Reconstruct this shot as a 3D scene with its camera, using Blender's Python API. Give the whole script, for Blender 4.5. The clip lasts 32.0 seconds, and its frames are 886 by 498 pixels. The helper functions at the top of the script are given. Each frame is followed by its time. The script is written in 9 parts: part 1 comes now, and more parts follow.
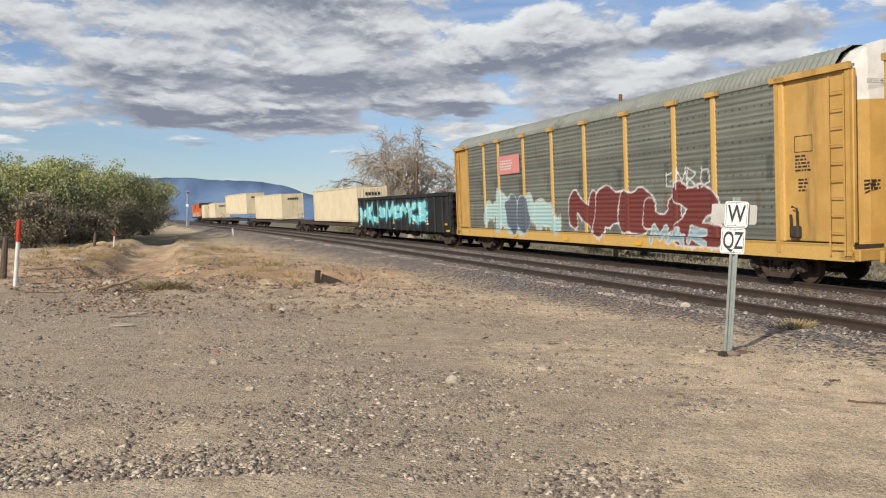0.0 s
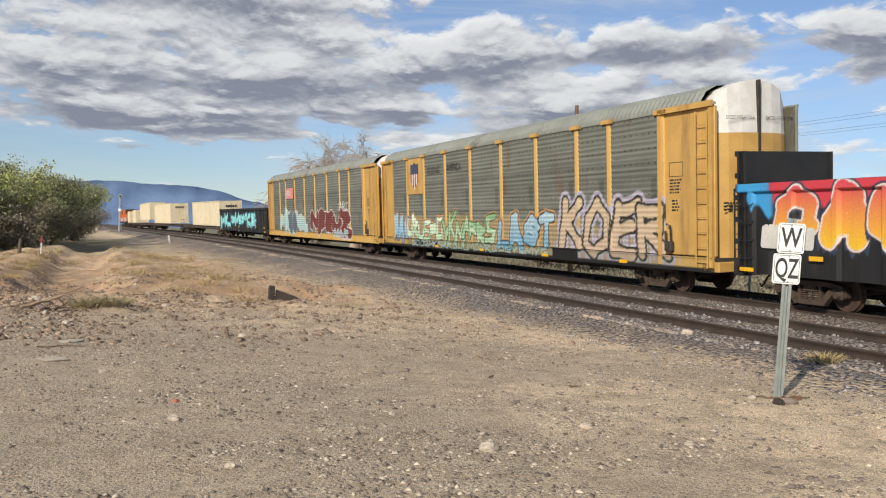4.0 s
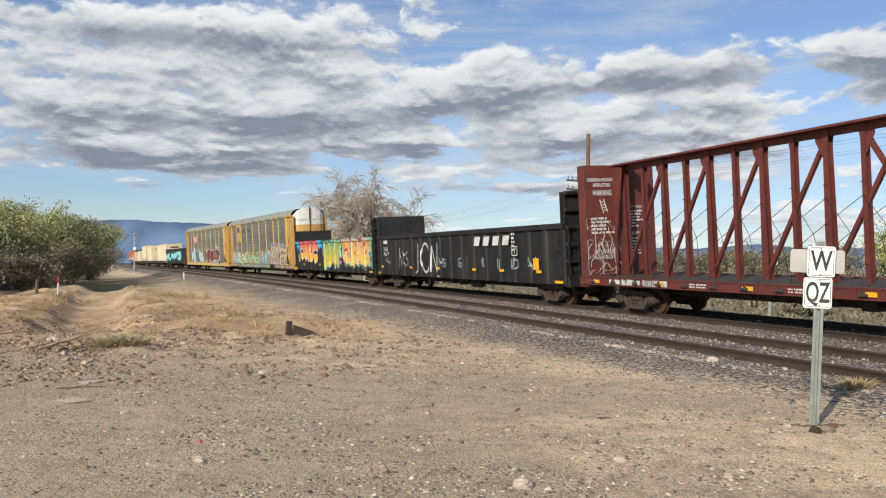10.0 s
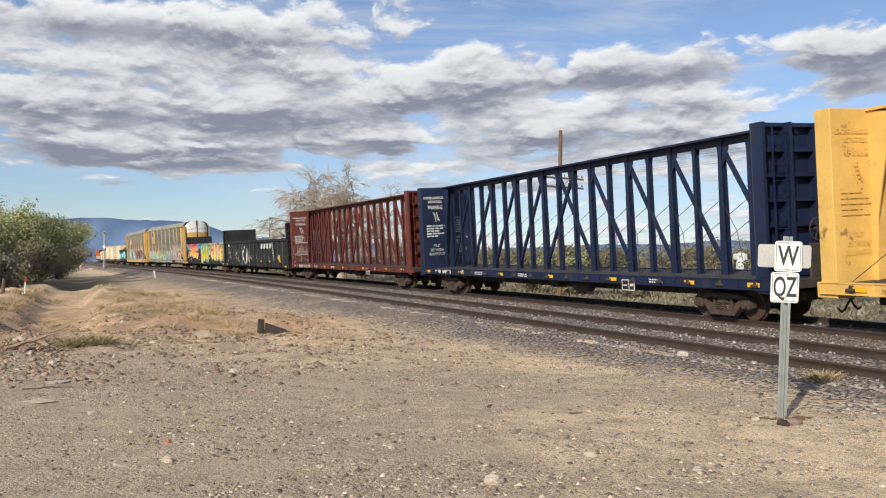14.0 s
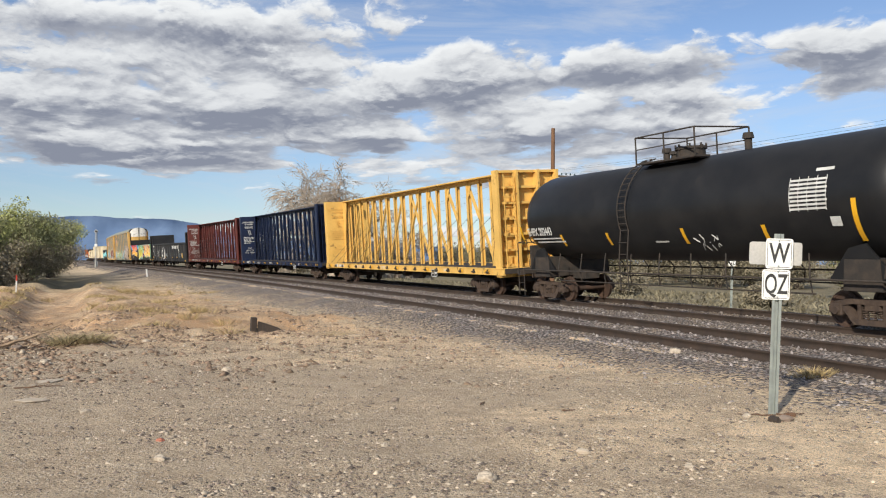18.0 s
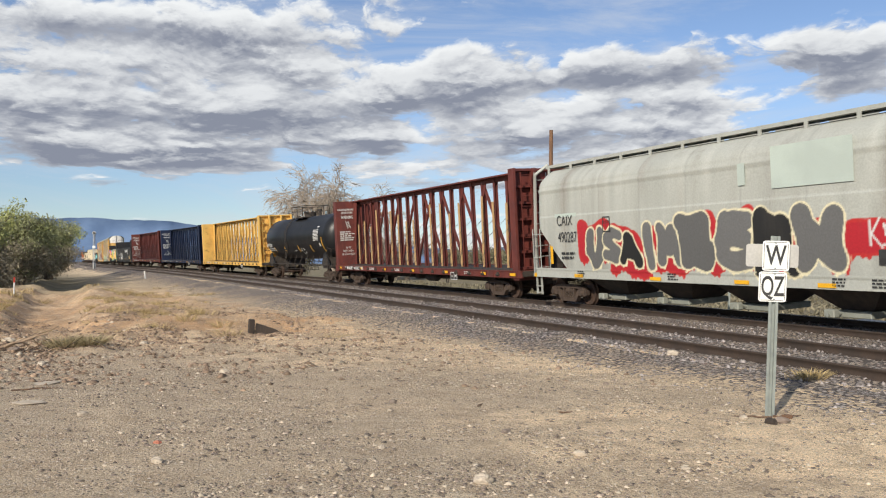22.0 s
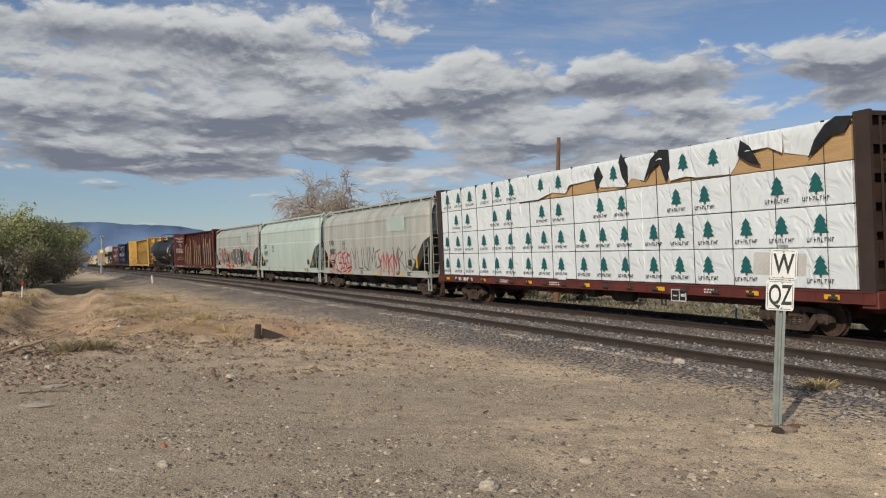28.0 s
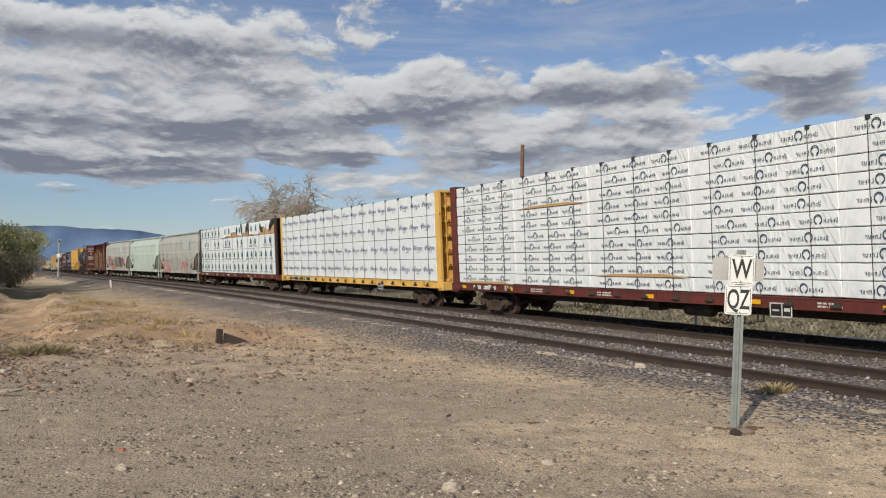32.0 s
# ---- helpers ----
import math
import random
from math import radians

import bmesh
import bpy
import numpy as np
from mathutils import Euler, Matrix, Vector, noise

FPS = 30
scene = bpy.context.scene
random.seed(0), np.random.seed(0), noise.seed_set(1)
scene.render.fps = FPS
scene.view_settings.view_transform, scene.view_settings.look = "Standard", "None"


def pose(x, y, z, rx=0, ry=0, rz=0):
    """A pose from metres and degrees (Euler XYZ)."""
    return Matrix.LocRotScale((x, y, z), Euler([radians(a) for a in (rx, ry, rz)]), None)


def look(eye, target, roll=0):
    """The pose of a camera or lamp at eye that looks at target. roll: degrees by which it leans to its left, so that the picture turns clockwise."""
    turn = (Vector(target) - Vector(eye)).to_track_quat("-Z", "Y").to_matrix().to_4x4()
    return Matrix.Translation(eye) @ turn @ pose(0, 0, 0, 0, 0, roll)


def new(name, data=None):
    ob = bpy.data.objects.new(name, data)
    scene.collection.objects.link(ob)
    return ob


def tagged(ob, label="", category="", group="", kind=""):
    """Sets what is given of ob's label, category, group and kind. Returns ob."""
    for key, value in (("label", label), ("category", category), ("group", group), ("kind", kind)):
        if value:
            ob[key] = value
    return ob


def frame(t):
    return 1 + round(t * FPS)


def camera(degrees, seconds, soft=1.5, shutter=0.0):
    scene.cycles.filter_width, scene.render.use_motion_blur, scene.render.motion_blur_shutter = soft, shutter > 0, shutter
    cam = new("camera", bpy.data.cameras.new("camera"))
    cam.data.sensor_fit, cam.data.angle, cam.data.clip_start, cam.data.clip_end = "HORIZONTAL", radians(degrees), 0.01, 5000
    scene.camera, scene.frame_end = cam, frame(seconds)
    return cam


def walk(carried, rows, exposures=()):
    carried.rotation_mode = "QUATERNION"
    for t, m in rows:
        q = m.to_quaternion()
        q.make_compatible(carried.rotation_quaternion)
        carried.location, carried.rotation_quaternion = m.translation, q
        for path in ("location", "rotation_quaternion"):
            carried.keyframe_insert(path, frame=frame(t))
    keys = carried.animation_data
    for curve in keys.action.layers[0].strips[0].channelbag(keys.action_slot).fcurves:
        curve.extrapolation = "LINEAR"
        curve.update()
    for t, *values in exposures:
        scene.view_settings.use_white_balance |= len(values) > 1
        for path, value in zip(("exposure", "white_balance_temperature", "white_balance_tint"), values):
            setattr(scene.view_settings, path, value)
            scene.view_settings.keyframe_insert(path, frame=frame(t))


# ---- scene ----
cam = camera(56.0, 32.0, soft=1.15)
PATH = [
    (0, (0.961, -2.429, 1.563), (0.909, -0.43, 1.507), 1.1),
    (0.5, (0.803, -2.158, 1.594), (0.772, -0.158, 1.551), 1.1),
    (1, (0.711, -1.836, 1.604), (0.636, 0.162, 1.617), 1.7),
    (1.5, (0.599, -1.588, 1.602), (0.567, 0.411, 1.613), 2.0),
    (2, (0.431, -1.357, 1.667), (0.522, 0.641, 1.667), 1.0),
    (2.5, (0.334, -1.192, 1.666), (0.425, 0.806, 1.651), 1.2),
    (3, (0.285, -0.936, 1.681), (0.37, 1.062, 1.673), 1.6),
    (3.5, (0.216, -0.761, 1.668), (0.319, 1.236, 1.631), 2.0),
    (5.5, (0.037, -0.501, 1.67), (0.097, 1.498, 1.704), 2.0),
    (6, (0.043, -0.53, 1.676), (0.106, 1.468, 1.736), 2.0),
    (6.5, (0.028, -0.547, 1.678), (0.061, 1.451, 1.763), 2.0),
    (7, (0.041, -0.547, 1.683), (0.059, 1.451, 1.768), 1.6),
    (7.5, (0.049, -0.538, 1.682), (0.079, 1.46, 1.755), 1.2),
    (8, (0.052, -0.532, 1.678), (0.095, 1.467, 1.744), 1.1),
    (8.5, (0.055, -0.545, 1.677), (0.122, 1.452, 1.751), 1.1),
    (9, (0.057, -0.544, 1.672), (0.124, 1.454, 1.737), 1.1),
    (9.5, (0.054, -0.533, 1.675), (0.111, 1.466, 1.725), 0.8),
    (10, (0.041, -0.519, 1.669), (0.105, 1.479, 1.713), 0.7),
    (10.5, (0.038, -0.514, 1.672), (0.114, 1.484, 1.703), 0.8),
    (11, (0.054, -0.52, 1.672), (0.148, 1.477, 1.702), 0.6),
    (11.5, (0.066, -0.514, 1.669), (0.167, 1.483, 1.708), 0.5),
    (12, (0.07, -0.517, 1.67), (0.178, 1.479, 1.711), 0.6),
    (12.5, (0.068, -0.523, 1.671), (0.183, 1.473, 1.71), 0.6),
    (13, (0.07, -0.518, 1.671), (0.195, 1.478, 1.7), 0.7),
    (13.5, (0.077, -0.515, 1.673), (0.209, 1.48, 1.702), 0.6),
    (14, (0.07, -0.504, 1.667), (0.197, 1.492, 1.704), 0.4),
    (14.5, (0.074, -0.512, 1.674), (0.204, 1.483, 1.714), 0.5),
    (15, (0.088, -0.502, 1.67), (0.235, 1.492, 1.706), 0.7),
    (15.5, (0.094, -0.502, 1.666), (0.26, 1.491, 1.696), 0.6),
    (17.5, (0.085, -0.513, 1.663), (0.246, 1.48, 1.691), 0.2),
    (18, (0.072, -0.513, 1.667), (0.216, 1.481, 1.699), 0.3),
    (18.5, (0.073, -0.532, 1.664), (0.217, 1.463, 1.697), 0.3),
    (19, (0.08, -0.525, 1.668), (0.219, 1.47, 1.706), 0.2),
    (19.5, (0.082, -0.527, 1.669), (0.225, 1.467, 1.707), 0.1),
    (20, (0.087, -0.532, 1.67), (0.235, 1.462, 1.706), 0.2),
    (20.5, (0.089, -0.528, 1.666), (0.237, 1.466, 1.704), 0.2),
    (21, (0.091, -0.522, 1.669), (0.241, 1.472, 1.709), 0.1),
    (21.5, (0.091, -0.525, 1.669), (0.242, 1.469, 1.71), 0.2),
    (22, (0.083, -0.526, 1.673), (0.231, 1.468, 1.709), 0.3),
    (22.5, (0.083, -0.535, 1.674), (0.233, 1.46, 1.713), 0.3),
    (23, (0.08, -0.523, 1.67), (0.235, 1.471, 1.71), 0.2),
    (23.5, (0.085, -0.507, 1.662), (0.246, 1.486, 1.7), 0.1),
    (24, (0.09, -0.501, 1.668), (0.255, 1.492, 1.704), 0.0),
    (24.5, (0.1, -0.504, 1.672), (0.267, 1.489, 1.713), 0.2),
    (25, (0.094, -0.507, 1.667), (0.25, 1.486, 1.714), 0.6),
    (25.5, (0.089, -0.508, 1.669), (0.238, 1.485, 1.716), 0.7),
    (27.5, (0.078, -0.521, 1.668), (0.202, 1.474, 1.721), 0.6),
    (28, (0.08, -0.533, 1.667), (0.212, 1.462, 1.719), 0.7),
    (28.5, (0.082, -0.517, 1.669), (0.228, 1.477, 1.716), 0.7),
    (29, (0.095, -0.523, 1.67), (0.262, 1.469, 1.717), 0.7),
    (29.5, (0.093, -0.504, 1.667), (0.28, 1.487, 1.712), 0.9),
    (30, (0.089, -0.494, 1.666), (0.301, 1.495, 1.7), 0.9),
    (30.5, (0.098, -0.502, 1.663), (0.323, 1.484, 1.711), 0.7),
    (31, (0.078, -0.525, 1.654), (0.3, 1.462, 1.73), 0.8),
    (31.5, (0.068, -0.552, 1.646), (0.29, 1.434, 1.719), 1.0),
    (32, (0.074, -0.554, 1.63), (0.292, 1.433, 1.699), 1.0),
]
walk(cam, [(t, look(e, g, r)) for t, e, g, r in PATH], exposures=((0.0, -0.04), (3.5, 0.0), (6.0, 0.0), (13.0, 0.1), (24.0, 0.1), (25.5, 0.0), (27.5, -0.45), (28.2, -0.45), (29.0, -0.33), (32.0, -0.32)))

# ---- light: low afternoon sun from behind the camera, broken cloud ----
SUN_DIR = Vector((-0.478, -0.772, 0.47)).normalized()
SUN_ELEV = math.asin(SUN_DIR.z)
sun = new("sun", bpy.data.lights.new("sun", "SUN"))
sun.data.energy, sun.data.angle, sun.data.color = 4.7, radians(0.6), (1.0, 0.915, 0.775)
sun.matrix_world = look((0, 0, 60), Vector((0, 0, 60)) - SUN_DIR)
scene.view_settings.exposure = 0.0


# ---- the railway line: a gentle left-hand curve, heading away from the camera ----
LINE_D, LINE_H, LINE_R = 16.84, radians(18.81), 1049.0
SIDING = 5.6
CANT = math.atan2(0.10, 1.5)


# the left-hand curve ends, a short right-hand one follows, then straight track
BEND_1, BEND_2, BEND_R = 120.0, 180.0, 700.0


def line_yaw(s):
    """The line's bearing, turned left from straight ahead."""
    s = float(s)
    return LINE_H + min(s, BEND_1) / LINE_R - (min(max(s, BEND_1), BEND_2) - BEND_1) / BEND_R


def bend(a):
    return Vector((math.cos(a), math.sin(a)))


def line_xy(s, off=0.0):
    """Plan point at distance s along the main track, off metres towards the camera's side."""
    s, off = float(s), float(off)
    a1, a = line_yaw(min(s, BEND_1)), line_yaw(s)
    p = (LINE_D - LINE_R) * bend(LINE_H) + LINE_R * bend(a1)
    if s > BEND_1:
        p += BEND_R * (bend(a1) - bend(line_yaw(min(s, BEND_2))))
    if s > BEND_2:
        p += (s - BEND_2) * Vector((-math.sin(a), math.cos(a)))
    return p - off * bend(a)


def rail_z(s):
    """Height of the near (low) rail's head."""
    s = float(s)
    return 0.13 + 0.0068 * max(-60.0, min(s, 130.0)) + 0.002 * max(0.0, min(s - 130.0, 400.0))


# ---- helpers for nodes ----
def link_math(nt, op, a, b=None, clamp=False):
    n = nt.nodes.new("ShaderNodeMath")
    n.operation, n.use_clamp = op, clamp
    for i, v in enumerate((a, b)):
        if v is None:
            continue
        if isinstance(v, (int, float)):
            n.inputs[i].default_value = v
        else:
            nt.links.new(v, n.inputs[i])
    return n.outputs[0]


def smooth(nt, v, lo, hi, a=0.0, b=1.0):
    n = nt.nodes.new("ShaderNodeMapRange")
    n.interpolation_type = "SMOOTHSTEP"
    nt.links.new(v, n.inputs[0])
    for i, q in enumerate((lo, hi, a, b)):
        n.inputs[i + 1].default_value = q
    return n.outputs[0]


def blend(nt, fac, a, b, mode="MIX"):
    n = nt.nodes.new("ShaderNodeMix")
    n.data_type, n.blend_type = "RGBA", mode
    for i, v in ((0, fac), (6, a), (7, b)):
        if isinstance(v, (int, float)):
            n.inputs[i].default_value = v
        elif isinstance(v, tuple):
            n.inputs[i].default_value = (*v, 1.0)
        else:
            nt.links.new(v, n.inputs[i])
    return n.outputs[2]


def grain(nt, vec, scale, detail=4.0, rough=0.55, stretch=None, distortion=0.0):
    if stretch:
        mp = nt.nodes.new("ShaderNodeMapping")
        mp.inputs["Scale"].default_value = stretch
        nt.links.new(vec, mp.inputs[0])
        vec = mp.outputs[0]
    n = nt.nodes.new("ShaderNodeTexNoise")
    n.inputs["Scale"].default_value, n.inputs["Detail"].default_value = scale, detail
    n.inputs["Roughness"].default_value, n.inputs["Distortion"].default_value = rough, distortion
    nt.links.new(vec, n.inputs["Vector"])
    return n.outputs["Fac"]


# ---- sky: clear blue with broken cumulus, grey underneath ----
def make_sky():
    w = bpy.data.worlds.new("sky")
    scene.world, w.use_nodes = w, True
    nt = w.node_tree
    nt.nodes.clear()
    out, bg = nt.nodes.new("ShaderNodeOutputWorld"), nt.nodes.new("ShaderNodeBackground")
    nt.links.new(bg.outputs[0], out.inputs[0])
    air = nt.nodes.new("ShaderNodeTexSky")
    air.sky_type, air.sun_disc = "NISHITA", False
    air.sun_elevation, air.sun_rotation = SUN_ELEV, math.atan2(SUN_DIR.x, SUN_DIR.y)
    air.altitude, air.air_density, air.dust_density, air.ozone_density = 1500, 1.0, 0.3, 1.6
    co = nt.nodes.new("ShaderNodeTexCoord")
    sep = nt.nodes.new("ShaderNodeSeparateXYZ")
    nt.links.new(co.outputs["Generated"], sep.inputs[0])
    x, y, z = sep.outputs
    az, el = link_math(nt, "ARCTAN2", x, y), link_math(nt, "ARCSINE", z)

    def layer(lift):
        """Cloud thickness a little higher up (lift): heaped puffs in layers that close up towards the horizon."""
        v = nt.nodes.new("ShaderNodeCombineXYZ")
        up = link_math(nt, "ADD", link_math(nt, "MAXIMUM", el, 0.0), 0.06 + lift)
        nt.links.new(link_math(nt, "MULTIPLY", az, 7.5), v.inputs[0])
        nt.links.new(link_math(nt, "MULTIPLY", link_math(nt, "LOGARITHM", up, math.e), 5.0), v.inputs[1])
        v.inputs[2].default_value = 7.3
        big = grain(nt, v.outputs[0], 0.8, 2.0, 0.5)
        fine = grain(nt, v.outputs[0], 1.6, 9.0, 0.55, distortion=0.15)
        cells = nt.nodes.new("ShaderNodeTexVoronoi")
        cells.feature = "SMOOTH_F1"
        for key, val in (("Scale", 1.9), ("Detail", 3.0), ("Roughness", 0.48), ("Lacunarity", 2.3), ("Smoothness", 0.5)):
            cells.inputs[key].default_value = val
        bent = nt.nodes.new("ShaderNodeVectorMath")
        bent.operation = "ADD"
        nt.links.new(v.outputs[0], bent.inputs[0])
        nt.links.new(fine, bent.inputs[1])
        nt.links.new(bent.outputs[0], cells.inputs["Vector"])
        puff = link_math(nt, "SUBTRACT", 1.0, cells.outputs["Distance"])
        heap = link_math(nt, "ADD", link_math(nt, "MULTIPLY", big, 0.34), link_math(nt, "MULTIPLY", fine, 0.46))
        return link_math(nt, "ADD", heap, link_math(nt, "MULTIPLY", puff, 0.24))

    # cloud banks: bearing, elevation, half width, half height, weight; each with a flat grey base and lit tops
    bias = tops = None
    for a0, e0, wa, we, k in ((-0.348, 0.262, 0.151, 0.026, 0.2), (-0.151, 0.262, 0.158, 0.028, 0.2), (-0.065, 0.292, 0.039, 0.014, 0.1), (-0.287, 0.178, 0.217, 0.034, 0.21), (-0.09, 0.187, 0.118, 0.036, 0.19),
                              (-0.362, 0.124, 0.135, 0.02, 0.23), (-0.181, 0.129, 0.092, 0.015, 0.16), (-0.174, 0.114, 0.076, 0.006, 0.14), (-0.307, 0.089, 0.046, 0.006, 0.2), (-0.003, 0.146, 0.039, 0.015, 0.16),
                              (0.33, 0.226, 0.171, 0.019, 0.2), (0.098, 0.203, 0.086, 0.024, 0.14), (0.368, 0.188, 0.072, 0.02, 0.18), (0.18, 0.154, 0.105, 0.031, 0.2), (0.305, 0.158, 0.072, 0.017, 0.15),
                              (0.538, 0.224, 0.046, 0.031, 0.2), (0.514, 0.194, 0.059, 0.015, 0.14), (0.127, 0.096, 0.118, 0.008, 0.14), (0.368, 0.133, 0.099, 0.008, 0.12), (0.30, 0.285, 0.26, 0.026, -0.3),
                              (-0.196, 0.278, 0.03, 0.012, -0.04), (0.051, 0.16, 0.023, 0.041, -0.14), (0.037, 0.248, 0.039, 0.027, -0.06), (0.469, 0.158, 0.079, 0.024, -0.1), (-0.315, 0.066, 0.263, 0.02, -0.2),
                              (-0.062, 0.078, 0.197, 0.012, -0.1), (-0.40, 0.215, 0.16, 0.022, 0.13), (-0.12, 0.225, 0.16, 0.016, 0.10), (0.03, 0.20, 0.08, 0.02, 0.12), (0.24, 0.215, 0.16, 0.012, 0.12), (0.25, 0.185, 0.10, 0.012, 0.10)):
        v = link_math(nt, "DIVIDE", link_math(nt, "SUBTRACT", el, e0), we)
        g = link_math(nt, "ADD", link_math(nt, "POWER", link_math(nt, "ABSOLUTE", link_math(nt, "DIVIDE", link_math(nt, "SUBTRACT", az, a0), wa)), 2.0), link_math(nt, "MULTIPLY", v, v))
        g = link_math(nt, "MULTIPLY", link_math(nt, "EXPONENT", link_math(nt, "MULTIPLY", g, -1.0)), k)
        bias = g if bias is None else link_math(nt, "ADD", bias, g)
        if k > 0:
            top = link_math(nt, "MULTIPLY", g, v)
            tops = top if tops is None else link_math(nt, "ADD", tops, top)
    here, near, above = layer(0.0), layer(0.006), layer(0.022)
    dens = link_math(nt, "ADD", here, bias)
    cover = smooth(nt, dens, 0.42, 0.535)
    thick = smooth(nt, dens, 0.45, 0.68)
    edge = link_math(nt, "ADD", link_math(nt, "MULTIPLY", link_math(nt, "SUBTRACT", here, near), 1.05), link_math(nt, "MULTIPLY", link_math(nt, "SUBTRACT", here, above), 1.0))
    edge = smooth(nt, link_math(nt, "ADD", edge, link_math(nt, "MULTIPLY", tops, 2.2)), -0.28, 0.34)
    lit = link_math(nt, "ADD", link_math(nt, "MULTIPLY", edge, 0.95), link_math(nt, "MULTIPLY", link_math(nt, "SUBTRACT", 0.64, thick), 0.36), clamp=True)
    cloud = blend(nt, lit, (0.25, 0.275, 0.345), (0.86, 0.88, 0.89))
    # thin high cloud, drawn out in streaks
    wisp = smooth(nt, grain(nt, co.outputs["Generated"], 3.4, 9.0, 0.66, stretch=(1.0, 1.3, 6.0), distortion=0.7), 0.40, 0.72)
    veil = link_math(nt, "MULTIPLY", wisp, 0.52)
    blue = blend(nt, 1.0, air.outputs[0], (0.115, 0.115, 0.122), "MULTIPLY")
    blue = blend(nt, 1.0, blue, blend(nt, smooth(nt, el, 0.0, 0.24), (0.72, 0.74, 0.74), (1.0, 1.0, 1.0)), "MULTIPLY")
    blue = blend(nt, veil, blue, (0.62, 0.66, 0.72))
    nt.links.new(blend(nt, cover, blue, cloud), bg.inputs[0])
    bg.inputs[1].default_value = 0.96


make_sky()


# ---- materials ----
def material(name, base, other=None, rough=0.7, metal=0.0, scale=3.0, contrast=(0.35, 0.65), bump=0.1, bump_scale=40.0,
             stretch=None, dirt=None, dirt_cover=(0.55, 0.75), dirt_scale=1.2, streak=False, spec=0.5, island=0.0, coords="Object"):
    """A painted, rusty, stony or earthy surface: two tones in large patches, fine grain, and dirt in streaks or spots."""
    m = bpy.data.materials.new(name)
    m.use_nodes = True
    nt = m.node_tree
    b = nt.nodes["Principled BSDF"]
    co = nt.nodes.new("ShaderNodeTexCoord").outputs[coords]
    other = other or tuple(c * 0.8 for c in base)
    fac = smooth(nt, grain(nt, co, scale, 6.0, 0.6, stretch), *contrast)
    col = blend(nt, fac, tuple(base), tuple(other))
    fine = grain(nt, co, bump_scale, 3.0, 0.6)
    col = blend(nt, 0.2 if bump < 0.08 else 0.35, col, blend(nt, smooth(nt, fine, 0.3, 0.7), (0.62, 0.62, 0.62), (1.25, 1.25, 1.25)), "MULTIPLY")
    if dirt:
        d = smooth(nt, grain(nt, co, dirt_scale, 7.0, 0.65, (1.0, 1.0, 0.12) if streak else None), *dirt_cover)
        col = blend(nt, link_math(nt, "MULTIPLY", d, 0.75), col, tuple(dirt))
        rg = blend(nt, d, (rough,) * 3, (0.92,) * 3)
        nt.links.new(rg, b.inputs["Roughness"])
    else:
        b.inputs["Roughness"].default_value = rough
    if island:
        rnd = nt.nodes.new("ShaderNodeNewGeometry").outputs["Random Per Island"]
        col = blend(nt, 1.0, col, blend(nt, rnd, (1 - island,) * 3, (1 + island,) * 3), "MULTIPLY")
    nt.links.new(col, b.inputs["Base Color"])
    b.inputs["Metallic"].default_value, b.inputs["Specular IOR Level"].default_value = metal, spec
    if bump:
        bp = nt.nodes.new("ShaderNodeBump")
        bp.inputs["Strength"].default_value, bp.inputs["Distance"].default_value = bump, 0.02
        nt.links.new(fine, bp.inputs["Height"])
        nt.links.new(bp.outputs[0], b.inputs["Normal"])
    return m


def painted_sheet_material():
    """Sheet steel whose paint, writing and spray paint are a colour layer on the sheet itself, with grime over it."""
    m = bpy.data.materials.new("sprayed_paint")
    m.use_nodes = True
    nt = m.node_tree
    b = nt.nodes["Principled BSDF"]
    at = nt.nodes.new("ShaderNodeAttribute")
    at.attribute_name = "paint"
    co = nt.nodes.new("ShaderNodeTexCoord").outputs["Object"]
    d = smooth(nt, grain(nt, co, 1.3, 7.0, 0.65, (1.0, 1.0, 0.15)), 0.5, 0.8)
    col = blend(nt, link_math(nt, "MULTIPLY", d, 0.35), at.outputs["Color"], (0.13, 0.11, 0.09))
    fine = grain(nt, co, 22.0, 4.0, 0.6)
    col = blend(nt, 0.3, col, blend(nt, smooth(nt, fine, 0.3, 0.7), (0.65, 0.65, 0.65), (1.2, 1.2, 1.2)), "MULTIPLY")
    nt.links.new(col, b.inputs["Base Color"])
    nt.links.new(smooth(nt, d, 0.0, 1.0, 0.55, 0.85), b.inputs["Roughness"])
    b.inputs["Specular IOR Level"].default_value = 0.35
    return m


SPRAYED = painted_sheet_material()
YELLOW = material("yellow_rack_paint", (0.55, 0.33, 0.095), (0.47, 0.275, 0.075), 0.55, scale=1.5, dirt=(0.14, 0.085, 0.04), dirt_cover=(0.52, 0.74), streak=True, bump=0.05)
WHITE_END = material("white_end_paint", (0.72, 0.70, 0.66), (0.62, 0.60, 0.56), 0.55, dirt=(0.25, 0.22, 0.18), streak=True, bump=0.04)
GALV = material("galvanised_roof", (0.27, 0.28, 0.245), (0.22, 0.23, 0.20), 0.6, 0.1, scale=1.0, dirt=(0.12, 0.11, 0.10), streak=False, bump=0.05)
CAR_BLACK = material("black_car_paint", (0.014, 0.014, 0.015), (0.024, 0.022, 0.021), 0.5, scale=1.2, dirt=(0.07, 0.06, 0.05), dirt_cover=(0.58, 0.85), streak=True, bump=0.05)
TANK_BLACK = material("black_tank_paint", (0.011, 0.0115, 0.013), (0.018, 0.018, 0.019), 0.38, scale=0.8, dirt=(0.035, 0.032, 0.03), dirt_cover=(0.6, 0.9), bump=0.02, spec=0.28)
